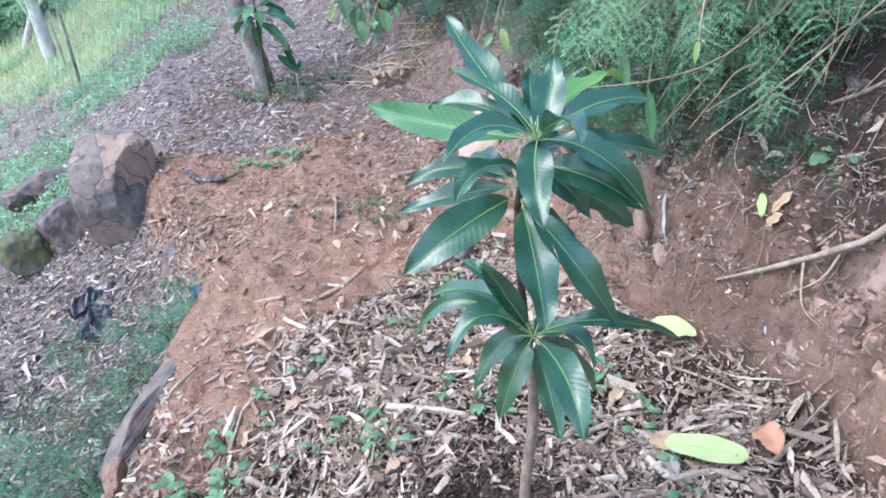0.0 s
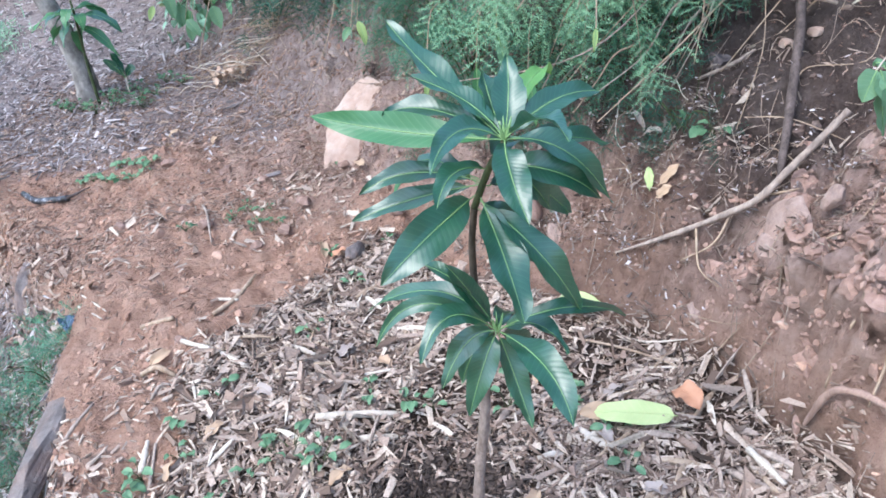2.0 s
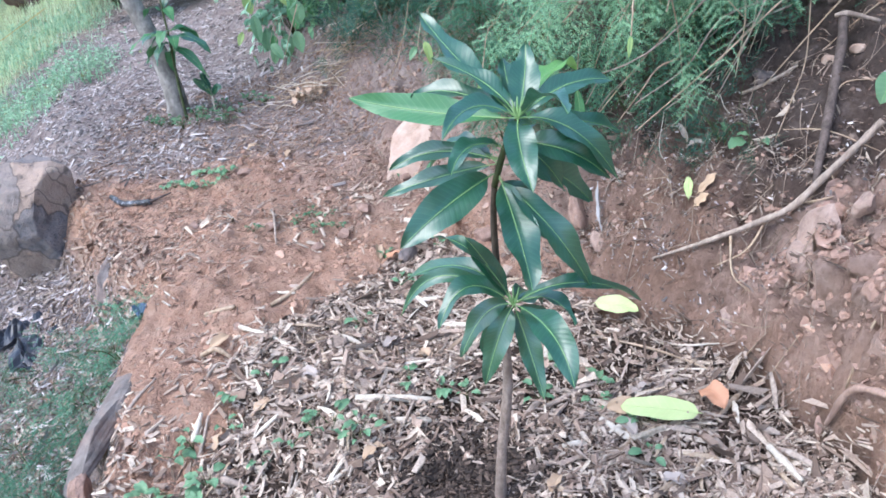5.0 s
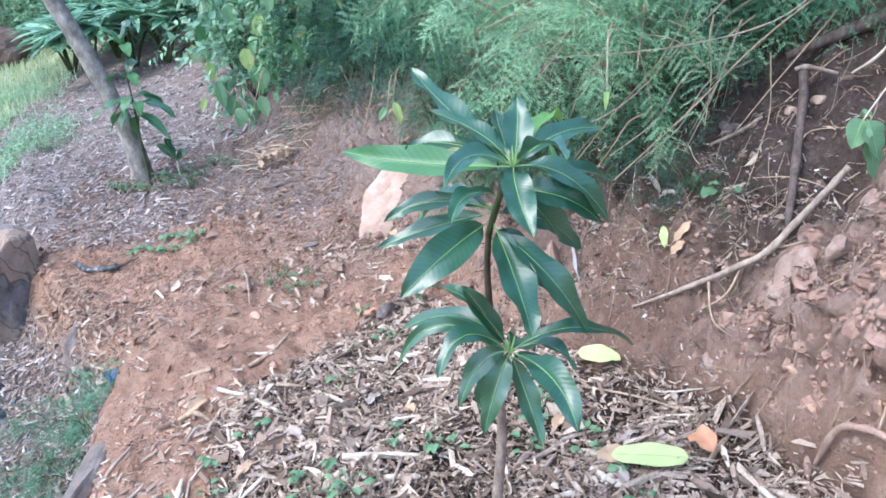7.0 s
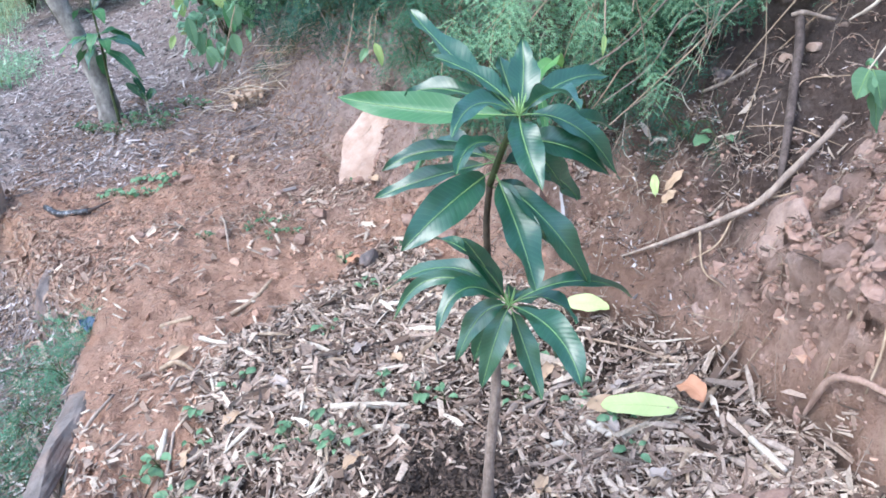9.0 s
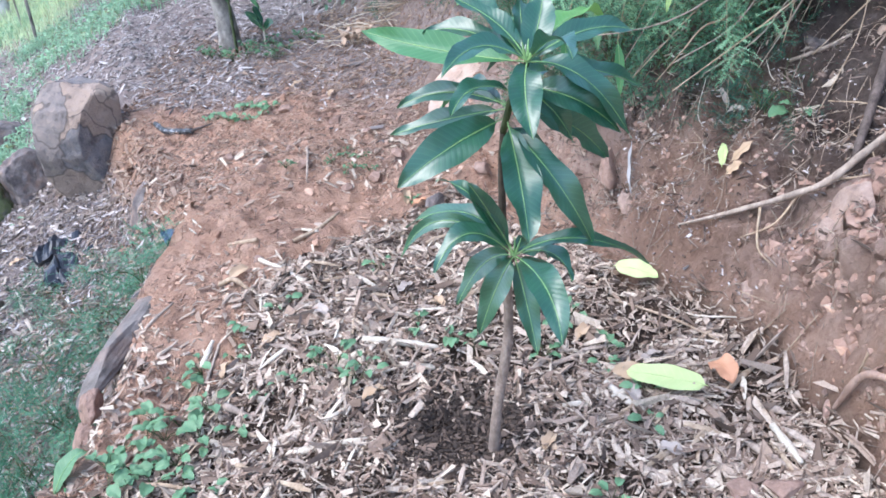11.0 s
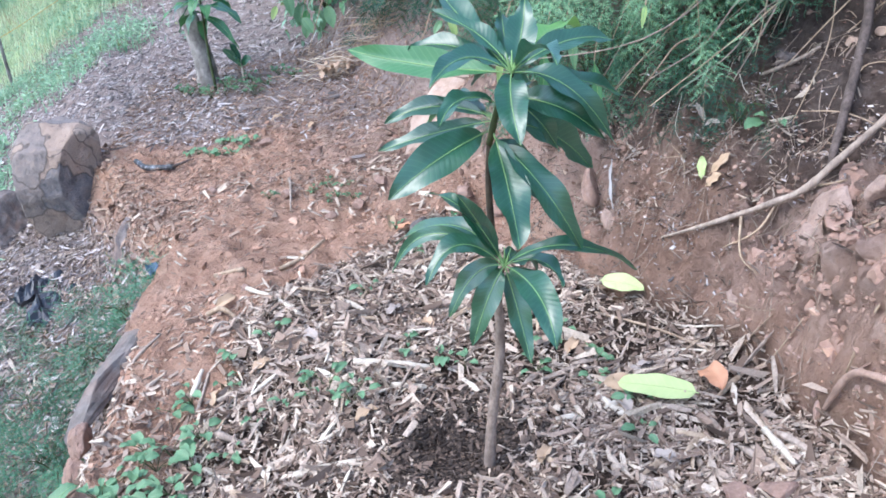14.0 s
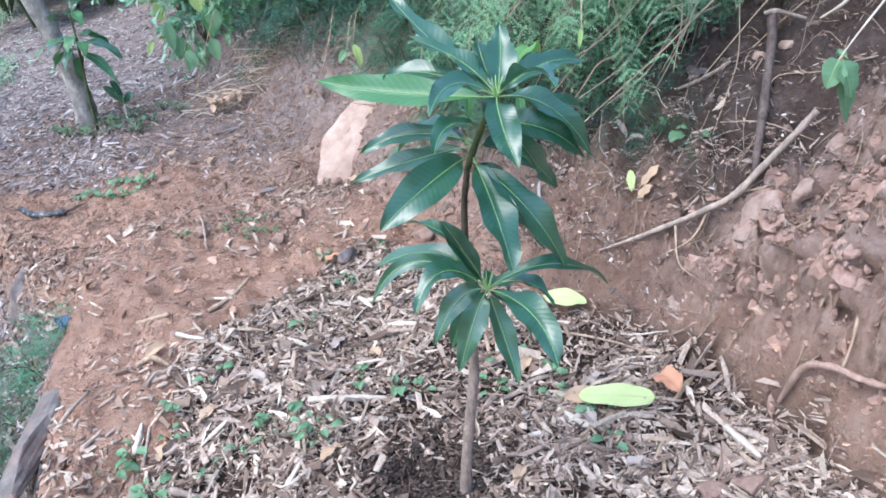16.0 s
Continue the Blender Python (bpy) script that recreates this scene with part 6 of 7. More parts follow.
def build_vegetation():
    # feathery shrub rooted on the bank, arching over the terrace
    for k, (root, tips) in enumerate([
        ((1.05, 2.75), [(0.50, 2.22, 0.97), (0.60, 2.30, 1.08), (0.78, 2.22, 1.06), (0.36, 2.45, 1.02), (0.66, 2.26, 0.97), (0.60, 2.15, 0.90), (0.72, 2.12, 0.92), (0.46, 2.22, 0.90)]),
        ((1.35, 2.70), [(0.92, 2.24, 1.07), (1.05, 2.22, 1.12), (0.80, 2.35, 1.10), (1.18, 2.28, 1.12)]),
        ((1.65, 2.65), [(1.30, 2.25, 1.12), (1.15, 2.35, 1.25), (1.50, 2.20, 1.22), (1.40, 2.45, 1.40)]),
        ((0.85, 3.10), [(0.38, 2.70, 0.98), (0.55, 2.80, 1.25), (0.25, 3.00, 1.10), (0.70, 2.60, 1.20)]),
        ((1.20, 3.30), [(0.80, 2.90, 1.45), (1.00, 2.70, 1.40), (0.60, 3.10, 1.45), (1.30, 2.80, 1.50)]),
        ((0.60, 3.70), [(0.40, 3.42, 0.90), (0.55, 3.30, 1.15), (0.34, 3.70, 1.10), (0.55, 3.20, 0.85)]),
        ((1.80, 3.10), [(1.60, 2.70, 1.50), (1.40, 2.85, 1.60), (1.90, 2.60, 1.45)]),
        # next two shrubs are added beyond the view's edge to shade the bank
        ((2.10, 2.50), [(1.65, 2.10, 1.40), (1.80, 1.90, 1.50), (1.55, 2.30, 1.55), (1.75, 2.25, 1.30)]),
        ((2.20, 2.00), [(1.85, 1.60, 1.60), (1.80, 1.30, 1.75), (1.70, 1.85, 1.70)]),
        ((0.75, 4.00), [(0.35, 3.75, 1.10), (0.50, 3.60, 1.30), (0.20, 4.05, 1.15), (0.65, 3.50, 1.25)]),
        ((0.55, 4.40), [(0.32, 4.20, 0.95), (0.40, 4.00, 1.20), (0.22, 4.45, 1.15)]),
        ((1.25, 3.80), [(0.90, 3.40, 1.60), (1.10, 3.30, 1.75), (0.75, 3.70, 1.60)]),
    ]):
        base = spot(root[0], root[1], -0.02)
        stems = [[base, (base + Vector(t)) / 2 + Vector((0.02, 0.05, 0.16)), t] for t in tips]
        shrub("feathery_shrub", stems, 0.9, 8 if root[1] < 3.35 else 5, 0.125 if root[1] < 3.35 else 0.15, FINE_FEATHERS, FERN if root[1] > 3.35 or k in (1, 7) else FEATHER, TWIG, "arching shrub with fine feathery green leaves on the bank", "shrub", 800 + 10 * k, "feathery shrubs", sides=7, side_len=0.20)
    # growth above the log; its deep shade is put into the darker leaf colour
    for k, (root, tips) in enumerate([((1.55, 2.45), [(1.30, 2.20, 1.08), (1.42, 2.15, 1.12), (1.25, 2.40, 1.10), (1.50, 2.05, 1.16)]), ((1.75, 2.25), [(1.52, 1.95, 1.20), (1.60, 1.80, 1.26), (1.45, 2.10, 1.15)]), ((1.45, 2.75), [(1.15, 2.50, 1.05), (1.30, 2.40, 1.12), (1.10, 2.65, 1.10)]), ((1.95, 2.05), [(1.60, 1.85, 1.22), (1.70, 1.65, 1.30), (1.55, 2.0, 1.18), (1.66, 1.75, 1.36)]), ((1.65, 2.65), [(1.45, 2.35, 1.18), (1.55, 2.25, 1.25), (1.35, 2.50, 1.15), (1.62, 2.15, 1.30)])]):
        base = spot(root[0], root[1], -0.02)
        shrub("feathery_shrub", [[base, (base + Vector(t)) / 2 + Vector((0.02, 0.05, 0.12)), t] for t in tips], 0.9, 6, 0.12, FINE_FEATHERS, FERN, TWIG, "dark feathery bank shrub, shade put into its leaf colour", "shrub", 870 + 10 * k, "feathery shrubs", sides=7, side_len=0.16)
    # darker ferny growth by the slab and on the bank
    for k, (x, y, h, r) in enumerate([(0.42, 3.44, 0.24, 0.12), (0.50, 3.25, 0.30, 0.16), (0.52, 3.0, 0.30, 0.16), (0.90, 2.13, 0.095, 0.10), (0.36, 3.60, 0.22, 0.10), (0.62, 2.75, 0.26, 0.14), (1.02, 2.42, 0.12, 0.10), (0.50, 2.95, 0.16, 0.10), (0.62, 2.68, 0.14, 0.10), (0.74, 2.50, 0.12, 0.09), (0.86, 2.44, 0.12, 0.10), (0.70, 2.78, 0.18, 0.12), (0.40, 2.86, 0.12, 0.08), (0.98, 2.46, 0.16, 0.11), (1.12, 2.40, 0.14, 0.10),
                                      # back clumps: dark foliage whose colour also holds the shade under the bushes
                                      (-0.02, 4.95, 0.50, 0.26), (0.12, 4.62, 0.46, 0.26), (0.02, 5.25, 0.6, 0.3), (0.36, 4.35, 0.50, 0.22), (0.44, 4.05, 0.42, 0.20), (0.24, 4.85, 0.5, 0.28), (0.46, 3.80, 0.36, 0.16), (-0.12, 4.85, 0.3, 0.2), (0.20, 4.42, 0.42, 0.22), (0.06, 4.72, 0.40, 0.22), (0.30, 4.15, 0.40, 0.18)]):
        b = spot(x, y)
        tips = [b + Vector((math.cos(a) * r, math.sin(a) * r, h * (0.6 + 0.4 * math.sin(3 * a)))) for a in (0.3, 1.5, 2.7, 3.9, 5.1)]
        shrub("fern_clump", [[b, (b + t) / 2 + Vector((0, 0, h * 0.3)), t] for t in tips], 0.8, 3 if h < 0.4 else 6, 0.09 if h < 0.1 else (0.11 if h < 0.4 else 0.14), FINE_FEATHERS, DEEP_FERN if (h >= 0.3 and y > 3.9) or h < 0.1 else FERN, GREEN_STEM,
              "dark green ferny clump on the bank" if h > 0.1 else "low dark ferny sprig on the bank", "fern", 900 + 7 * k, "fern clumps", radius=0.003, side_len=0.10, sides=3)
    # ferny weeds of the lower slope
    for k, (x, y, h) in enumerate([(-1.30, 2.16, 0.15), (-1.62, 2.28, 0.14), (-1.35, 1.94, 0.18), (-1.55, 2.05, 0.16), (-1.25, 1.86, 0.14), (-1.20, 2.86, 0.07),
                                   (-1.50, 1.78, 0.16), (-1.30, 1.66, 0.12), (-1.95, 2.12, 0.15), (-1.72, 1.90, 0.16), (-1.42, 2.40, 0.07), (-1.80, 2.42, 0.08), (-1.34, 1.66, 0.16), (-1.08, 2.60, 0.12), (-1.15, 2.72, 0.10), (-1.20, 2.56, 0.10), (-1.18, 2.32, 0.08), (-1.30, 2.66, 0.06), (-1.55, 2.60, 0.05), (-1.22, 2.05, 0.12), (-1.72, 2.72, 0.05), (-1.92, 2.92, 0.06), (-1.45, 2.82, 0.05), (-2.02, 2.55, 0.07), (-1.60, 3.02, 0.04), (-1.38, 2.98, 0.05), (-1.78, 3.12, 0.04), (-1.28, 2.46, 0.06)]):
        b = spot(x, y)
        tips = [b + Vector((math.cos(a + k) * 0.10, math.sin(a + k) * 0.10, h * (0.6 + 0.4 * math.sin(2 * a + k)))) for a in (0.3, 1.9, 3.4, 4.9)]
        shrub("ferny_weed", [[b, (b + t) / 2 + Vector((0, 0, h * 0.25)), t] for t in tips], 0.7, 3, 0.15 if h > 0.1 else 0.09, FINE_FEATHERS, FERN, GREEN_STEM,
              "low dark green ferny weed on the lower slope", "weed", 1000 + 7 * k, "ferny weeds", radius=0.0025, side_len=0.08, sides=2)
    # broad-leaved bushes along the back of the terrace
    for k, (x, y, h, r) in enumerate([(-0.18, 5.75, 1.0, 0.42), (0.08, 5.15, 0.9, 0.36), (0.40, 4.75, 0.8, 0.35), (-0.45, 6.1, 1.1, 0.38), (0.10, 5.45, 1.2, 0.4), (-0.62, 6.7, 1.0, 0.4), (0.25, 5.6, 1.1, 0.5), (0.75, 4.2, 0.6, 0.35), (-0.15, 6.1, 1.2, 0.5), (-0.75, 7.6, 1.0, 0.5), (0.9, 4.9, 0.9, 0.5), (-0.50, 5.85, 0.5, 0.22), (-0.12, 5.25, 0.45, 0.2)]):
        b = spot(x, y)
        rng = random.Random(k)
        tips = [b + Vector((rng.uniform(-r, r), rng.uniform(-r, r * 0.5), h * rng.uniform(0.12, 1.15))) for _ in range(10)]
        shrub("broadleaf_bush", [[b, (b + t) / 2 + Vector((0, 0, h * 0.25)), t] for t in tips], 1.0, 10, 0.064, OVALS, (BUSH, THICKET)[k % 2], GREEN_STEM, "dense broad-leaved green bush behind the terrace", "bush", 1200 + 9 * k, "broadleaf bushes", radius=0.005, side_len=0.22, sides=8)


build_vegetation()


def hanging_leaves():
    """Single large leaves and dry stems that hang in front of the bushes."""
    yellow = blade_material("yellowing leaf", (0.24, 0.38, 0.10), (0.44, 0.55, 0.22), (0.52, 0.58, 0.28), 0.5, 0.3, 8)
    rr = random.Random(12)
    line = curve_points([(-0.95, 6.15, 0), (-0.62, 5.55, 0), (-0.30, 5.10, 0), (0.02, 4.55, 0)], 12)
    scattered = []
    for k in range(34):
        c = line[rr.randrange(len(line))]
        x, y, z = c.x + rr.uniform(-0.08, 0.12), c.y + rr.uniform(-0.05, 0.25), float(land(c.x, c.y)) + rr.uniform(0.22, 0.95)
        ln = rr.uniform(0.09, 0.17)
        scattered.append(((x, y, z), (x + rr.uniform(-0.05, 0.05), y - rr.uniform(0.01, 0.06), z - ln), ln * rr.uniform(0.6, 0.85), (WEED, BROAD, WEED, yellow)[k % 4],
                          ("light green leaf hanging in front of the bushes", "green heart-shaped leaf hanging from a vine", "pale green leaf hanging from a vine", "yellowing leaf hanging from a vine")[k % 4]))
    for k, (p, q, w, m, label) in enumerate(scattered + [
        ((-0.14, 5.35, 0.70), (-0.12, 5.33, 0.48), 0.075, yellow, "large yellow-green leaf hanging from a vine"),
        ((-0.46, 5.32, 0.58), (-0.44, 5.30, 0.38), 0.11, BROAD, "large green heart-shaped leaf hanging from a vine"),
        ((-0.70, 5.35, 0.50), (-0.68, 5.32, 0.32), 0.09, WEED, "large light green leaf hanging from a vine"),
        ((-0.62, 5.30, 0.32), (-0.55, 5.24, 0.22), 0.08, WEED, "pale green leaf near the ground"),
        ((-0.22, 5.30, 0.78), (-0.20, 5.28, 0.62), 0.07, BROAD, "green leaf hanging from a vine"),
        ((0.12, 5.25, 0.72), (0.15, 5.22, 0.56), 0.06, BROAD, "green leaf hanging from a vine"),
        ((0.18, 3.50, 0.62), (0.20, 3.46, 0.52), 0.05, yellow, "yellowish leaf cluster beside the slab"),
        ((0.15, 3.48, 0.60), (0.11, 3.45, 0.55), 0.04, WEED, "light green leaf beside the slab"),
        ((0.535, 1.86, 0.925), (0.525, 1.845, 0.875), 0.018, yellow, "small yellow leaf hanging in the shrub"),
        ((0.40, 2.45, 0.70), (0.39, 2.42, 0.55), 0.045, BROAD, "green leaf hanging behind the sapling"),
        ((0.48, 2.50, 0.78), (0.50, 2.46, 0.62), 0.045, WEED, "light green leaf hanging behind the sapling"),
        ((0.30, 2.70, 0.66), (0.28, 2.66, 0.54), 0.04, yellow, "yellow-green leaf hanging behind the sapling"),
        ((0.55, 2.42, 0.66), (0.56, 2.38, 0.50), 0.04, BROAD, "green leaf hanging behind the sapling"),
    ]):
        bl, rib = leaf_mesh(p, q, w * 0.75, 0.01, (0.1 * math.sin(k * 3), -1, 0.3), 0.3, 0.06, 0.08, 1500 + k, 8)
        ob = tagged(mesh_object("hanging_leaf", bl[0], bl[1], m, None, "", True, bl[2]), label, "leaf", "hanging leaves")
        mesh_object("midrib", rib[0], rib[1], RIB, ob, smooth_shade=True)
        top = Vector(p)
        v, f = tube_mesh([top, top + Vector((0.05, 0.12, 0.12)), top + Vector((0.16, 0.34, 0.10))], (0.0018, 0.002, 0.0025), 5, 3, 0.1, k)
        mesh_object("vine", v, f, TWIG, ob, smooth_shade=True)
    rr = random.Random(23)
    wild = []
    for k in range(16):
        x, y = rr.uniform(0.45, 1.35), rr.uniform(2.05, 2.45)
        z = max(float(land(x, y)) + 0.02, rr.uniform(0.5, 0.9))
        a, ln = rr.uniform(-0.5, 1.9), rr.uniform(0.25, 0.6)
        way = Vector((math.cos(a) * 0.8, rr.uniform(-0.1, 0.35), 0.35 + 0.6 * abs(math.sin(a)))) * ln
        c = Vector((x, y, z))
        wild.append([c, c + way * 0.35 + Vector((0, -0.02, rr.uniform(-0.01, 0.05))), c + way * 0.7 + Vector((rr.uniform(-0.04, 0.04), 0, 0.03)), c + way])
    for k, pts in enumerate(wild + [
        [(0.20, 2.30, 0.70), (0.62, 2.15, 0.78), (0.95, 2.25, 0.98), (1.35, 2.40, 1.25)],
        [(0.62, 2.05, 0.62), (0.85, 2.08, 0.78), (1.15, 2.15, 0.98), (1.60, 2.20, 1.22)],
        [(0.45, 2.25, 0.95), (0.85, 2.05, 0.98), (1.20, 2.10, 1.05), (1.55, 2.40, 1.25)],
        [(0.60, 2.40, 0.55), (0.72, 2.30, 0.75), (0.88, 2.25, 0.95), (1.00, 2.30, 1.15)],
        [(0.90, 2.20, 0.62), (0.98, 2.18, 0.80), (1.10, 2.25, 1.00)],
        [(-0.05, 3.9, 0.20), (0.10, 3.9, 0.50), (0.20, 4.1, 0.80)],
        [(-0.30, 4.7, 0.12), (-0.20, 4.75, 0.40), (-0.05, 4.9, 0.75)],
        [(-0.60, 4.75, 0.08), (-0.50, 4.8, 0.35), (-0.40, 4.9, 0.60)],
        [(0.0, 4.3, 0.18), (0.08, 4.3, 0.42), (0.02, 4.4, 0.65)],
    ]):
        stick("dead_stem", pts, (0.0015, 0.0022, 0.0028, 0.0034), TWIG if k % 2 else BRANCH, "long thin dead stem arching through the shrubs", "stem", "dead stems", 6, 0.12, 60 + k)


hanging_leaves()


def build_dry_heap():
    """Heap of dry stalks and withered leaves under the bushes."""
    rng = random.Random(4)
    tan = simple_material("withered leaf", (0.36, 0.24, 0.16), (0.56, 0.42, 0.31))
    for k in range(80):
        x, y = rng.gauss(-0.27, 0.17), rng.gauss(4.76, 0.09)
        a = rng.gauss(0.15, 0.7)
        ln = rng.uniform(0.04, 0.20)
        z = float(land(x, y)) + rng.uniform(0.01, 0.13)
        dz = rng.uniform(-0.25, 0.35) * ln
        stick("dry_stalk", [(x - ln * math.cos(a), y - ln * math.sin(a) * 0.5, z - dz), (x, y, z + rng.uniform(0, 0.03)), (x + ln * math.cos(a), y + ln * math.sin(a) * 0.5, z + dz)],
              (0.002, 0.003, 0.0015), TWIG if k % 3 else PALE_TWIG, "dry straw-coloured stalk in a withered heap", "stalk", "dry heap", 5, 0.1, k, 4)
    for k, (x, y) in enumerate([(-0.45, 4.72), (-0.42, 4.75), (-0.47, 4.77), (-0.43, 4.69), (-0.36, 4.78), (-0.34, 4.74), (-0.50, 4.82), (-0.40, 4.82)]):
        fallen_leaf("withered_leaf", (x, y), (x + 0.05 * math.cos(k), y + 0.06 * math.sin(k * 2)), 0.06, 0.05, tan, "withered crumpled tan leaf in the dry heap", 80 + k, 0.03 + 0.01 * (k % 3), fold=0.6, wave=0.25, rows=8)


build_dry_heap()


# ---------------------------------------------------------------- trees
def build_trees():
    # leaning tree on the terrace
    b = spot(-1.225, 5.16, -0.05)
    v, f = tube_mesh([b, (-1.23, 5.16, 0.10), (-1.255, 5.17, 0.25), (-1.305, 5.19, 0.45), (-1.45, 5.23, 0.87), (-1.68, 5.31, 1.44), (-1.97, 5.42, 2.3), (-2.18, 5.5, 3.3)], (0.075, 0.062, 0.056, 0.054, 0.052, 0.048, 0.042, 0.03), 14, 8, 0.04, 3)
    tree = tagged(mesh_object("leaning_tree", v, f, TRUNK, smooth_shade=True), "slim tree with smooth grey-brown trunk leaning downhill", "tree")
    rng = np.random.RandomState(8)
    limbs, pos, way = [], [], []
    for k in range(9):
        c = Vector((-1.75 - 0.04 * k, 5.15, 1.75 + 0.17 * k))
        d = Vector((math.cos(k * 2.4), math.sin(k * 2.4), 0.5)) * rng.uniform(0.5, 1.0)
        limbs.append(tube_mesh([c, c + d * 0.5 + Vector((0, 0, 0.1)), c + d], (0.02, 0.014, 0.006), 6, 4, 0.1, k))
        for j in range(45):
            pos.append(c + d * rng.uniform(0.4, 1.1) + Vector(rng.normal(0, 0.14, 3)))
            way.append(d * 0.3 + Vector(rng.normal(0, 0.5, 3)) + Vector((0, 0, -0.4)))
    v, f = join(*limbs)
    mesh_object("limbs", v, f, TRUNK, tree, smooth_shade=True)
    pos, way = np.array(pos), np.array(way)
    v, f = placed(STRAPS, pos, along(way, np.array([0, 0, 1.0]), rng, 0.4), 0.2 * rng.uniform(0.7, 1.2, len(pos)), rng.randint(0, 2, len(pos)))
    mesh_object("crown", v, f, BUSH, tree)
    # young leafy plant in front of the trunk
    s0 = spot(-1.16, 5.02)
    v, f = tube_mesh([s0, (-1.165, 5.01, 0.22), (-1.16, 5.0, 0.46), (-1.165, 5.0, 0.64), (-1.16, 4.99, 0.80)], (0.009, 0.008, 0.007, 0.005, 0.003), 7, 5, 0.06, 4)
    plant = tagged(mesh_object("young_tree", v, f, GREEN_STEM, smooth_shade=True), "young long-leaved plant beside the leaning trunk", "young tree")
    rr = random.Random(6)
    for px, z0, n, ln, lift in ((-1.16, 0.47, 9, 0.23, -0.09), (-1.16, 0.40, 5, 0.20, -0.13), (-1.163, 0.62, 3, 0.13, 0.02), (-1.16, 0.80, 5, 0.14, 0.03)):
        for k in range(n):
            a = 6.283 * k / n + rr.uniform(-0.25, 0.25) + z0 * 5
            p = Vector((px, 5.0, z0 + rr.uniform(-0.03, 0.03)))
            q = p + Vector((math.cos(a) * ln * rr.uniform(0.75, 1.1), math.sin(a) * ln * rr.uniform(0.6, 0.9), lift + rr.uniform(-0.08, 0.06)))
            add_leaf(plant, p, q, rr.uniform(0.055, 0.075), 0.05, (MANGO_LIGHT, BROAD, MANGO)[k % 3], seed=1600 + k, rows=8, face=(0, -0.3, 1), roll=rr.uniform(-0.4, 0.4))
    # second small seedling with upright strap leaves
    s0 = spot(-0.99, 5.05)
    v, f = tube_mesh([s0, s0 + Vector((0, 0, 0.10))], (0.006, 0.005), 6, 4, 0.06, 4)
    plant = tagged(mesh_object("strap_seedling", v, f, PALE_TWIG, smooth_shade=True), "small seedling with dark folded strap leaves", "seedling")
    for k in range(4):
        a = 2.2 + 1.1 * k
        add_leaf(plant, s0 + Vector((0, 0, 0.09)), s0 + Vector((math.cos(a) * 0.10, math.sin(a) * 0.06, 0.24 - 0.03 * k)), 0.05, 0.03, MANGO, seed=1650 + k, rows=8, face=(math.sin(a), -1, 0.3))
    # slender saplings and pale trees down the slope
    for k, (x, y, h, lean, r) in enumerate([(-3.58, 7.80, 0.85, -0.02, 0.017), (-4.13, 8.78, 0.55, -0.04, 0.010)]):
        b = spot(x, y, -0.02)
        v, f = tube_mesh([b, b + Vector((lean * 0.4, 0, h * 0.5)), b + Vector((lean, 0, h))], (r, r * 0.9, r * 0.7), 7, 5, 0.06, k)
        sap = tagged(mesh_object("slender_sapling", v, f, TRUNK, smooth_shade=True), "slender sapling stem with a flat feathery top" if k == 0 else "bare thin sapling stem", "sapling", "slope saplings")
        if k == 0:
            rng = np.random.RandomState(3)
            n = 34
            top = np.array(b + Vector((lean, 0, h)))
            a = rng.uniform(0, 6.283, n)
            way = np.stack([np.cos(a), np.sin(a), rng.uniform(-0.1, 0.4, n)], -1)
            pos = top + way * rng.uniform(0, 0.30, n)[:, None] + np.array([-0.10, 0, 0])
            v, f = placed(FEATHERS, pos, along(way, np.array([0, 0, 1.0]), rng, 0.15), np.full(n, 0.32), rng.randint(0, 3, n))
            mesh_object("crown", v, f, FEATHER, sap)
    pale = wood_material("pale smooth bark", (0.42, 0.39, 0.36), (0.66, 0.62, 0.58), (1, 1, 0.5), 12)
    for k, (x, y, pts, r) in enumerate([
        (-4.78, 9.87, [(0, 0, 0), (-0.06, 0.0, 0.7), (-0.16, 0.1, 1.6), (-0.4, 0.2, 3.2)], 0.085),
        (-5.85, 11.35, [(0, 0, 0), (0.10, 0, 0.22), (0.20, 0, 0.45), (0.16, 0, 0.75)], 0.06)]):
        b = spot(x, y, -0.05)
        v, f = tube_mesh([b + Vector(p) for p in pts], (r, r * 0.85, r * 0.7, r * 0.45), 10, 6, 0.06, k)
        tr = tagged(mesh_object("pale_tree", v, f, pale, smooth_shade=True), "pale-barked tree with a straight trunk in the grass" if k == 0 else "pale crooked forked small tree at the thicket", "tree", "pale trees")
        rng = np.random.RandomState(20 + k)
        top = b + Vector(pts[-1])
        limbs, pos, way = [], [], []
        for j in range(7):
            d = Vector((math.cos(j * 2.2), 0.5 * math.sin(j * 2.2), 0.7)) * (1.3 if k == 0 else 0.9)
            st = b + Vector(pts[-2]) if j % 2 else top
            limbs.append(tube_mesh([st, st + d * 0.5 + Vector((0, 0, 0.1)), st + d], (r * 0.45, r * 0.3, r * 0.12), 6, 4, 0.1, j))
            for _ in range(40):
                pos.append(st + d * rng.uniform(0.6, 1.3) + Vector(rng.normal(0, 0.25, 3)))
                way.append(Vector(rng.normal(0, 1, 3)))
        v, f = join(*limbs)
        mesh_object("limbs", v, f, pale, tr, smooth_shade=True)
        pos, way = np.array(pos), np.array(way)
        if k == 0:
            v, f = placed(OVALS, pos, along(way, np.array([0, 0, 1.0]), rng, 0.5), np.full(len(pos), 0.2), rng.randint(0, 3, len(pos)))
            mesh_object("crown", v, f, BUSH, tr)


build_trees()


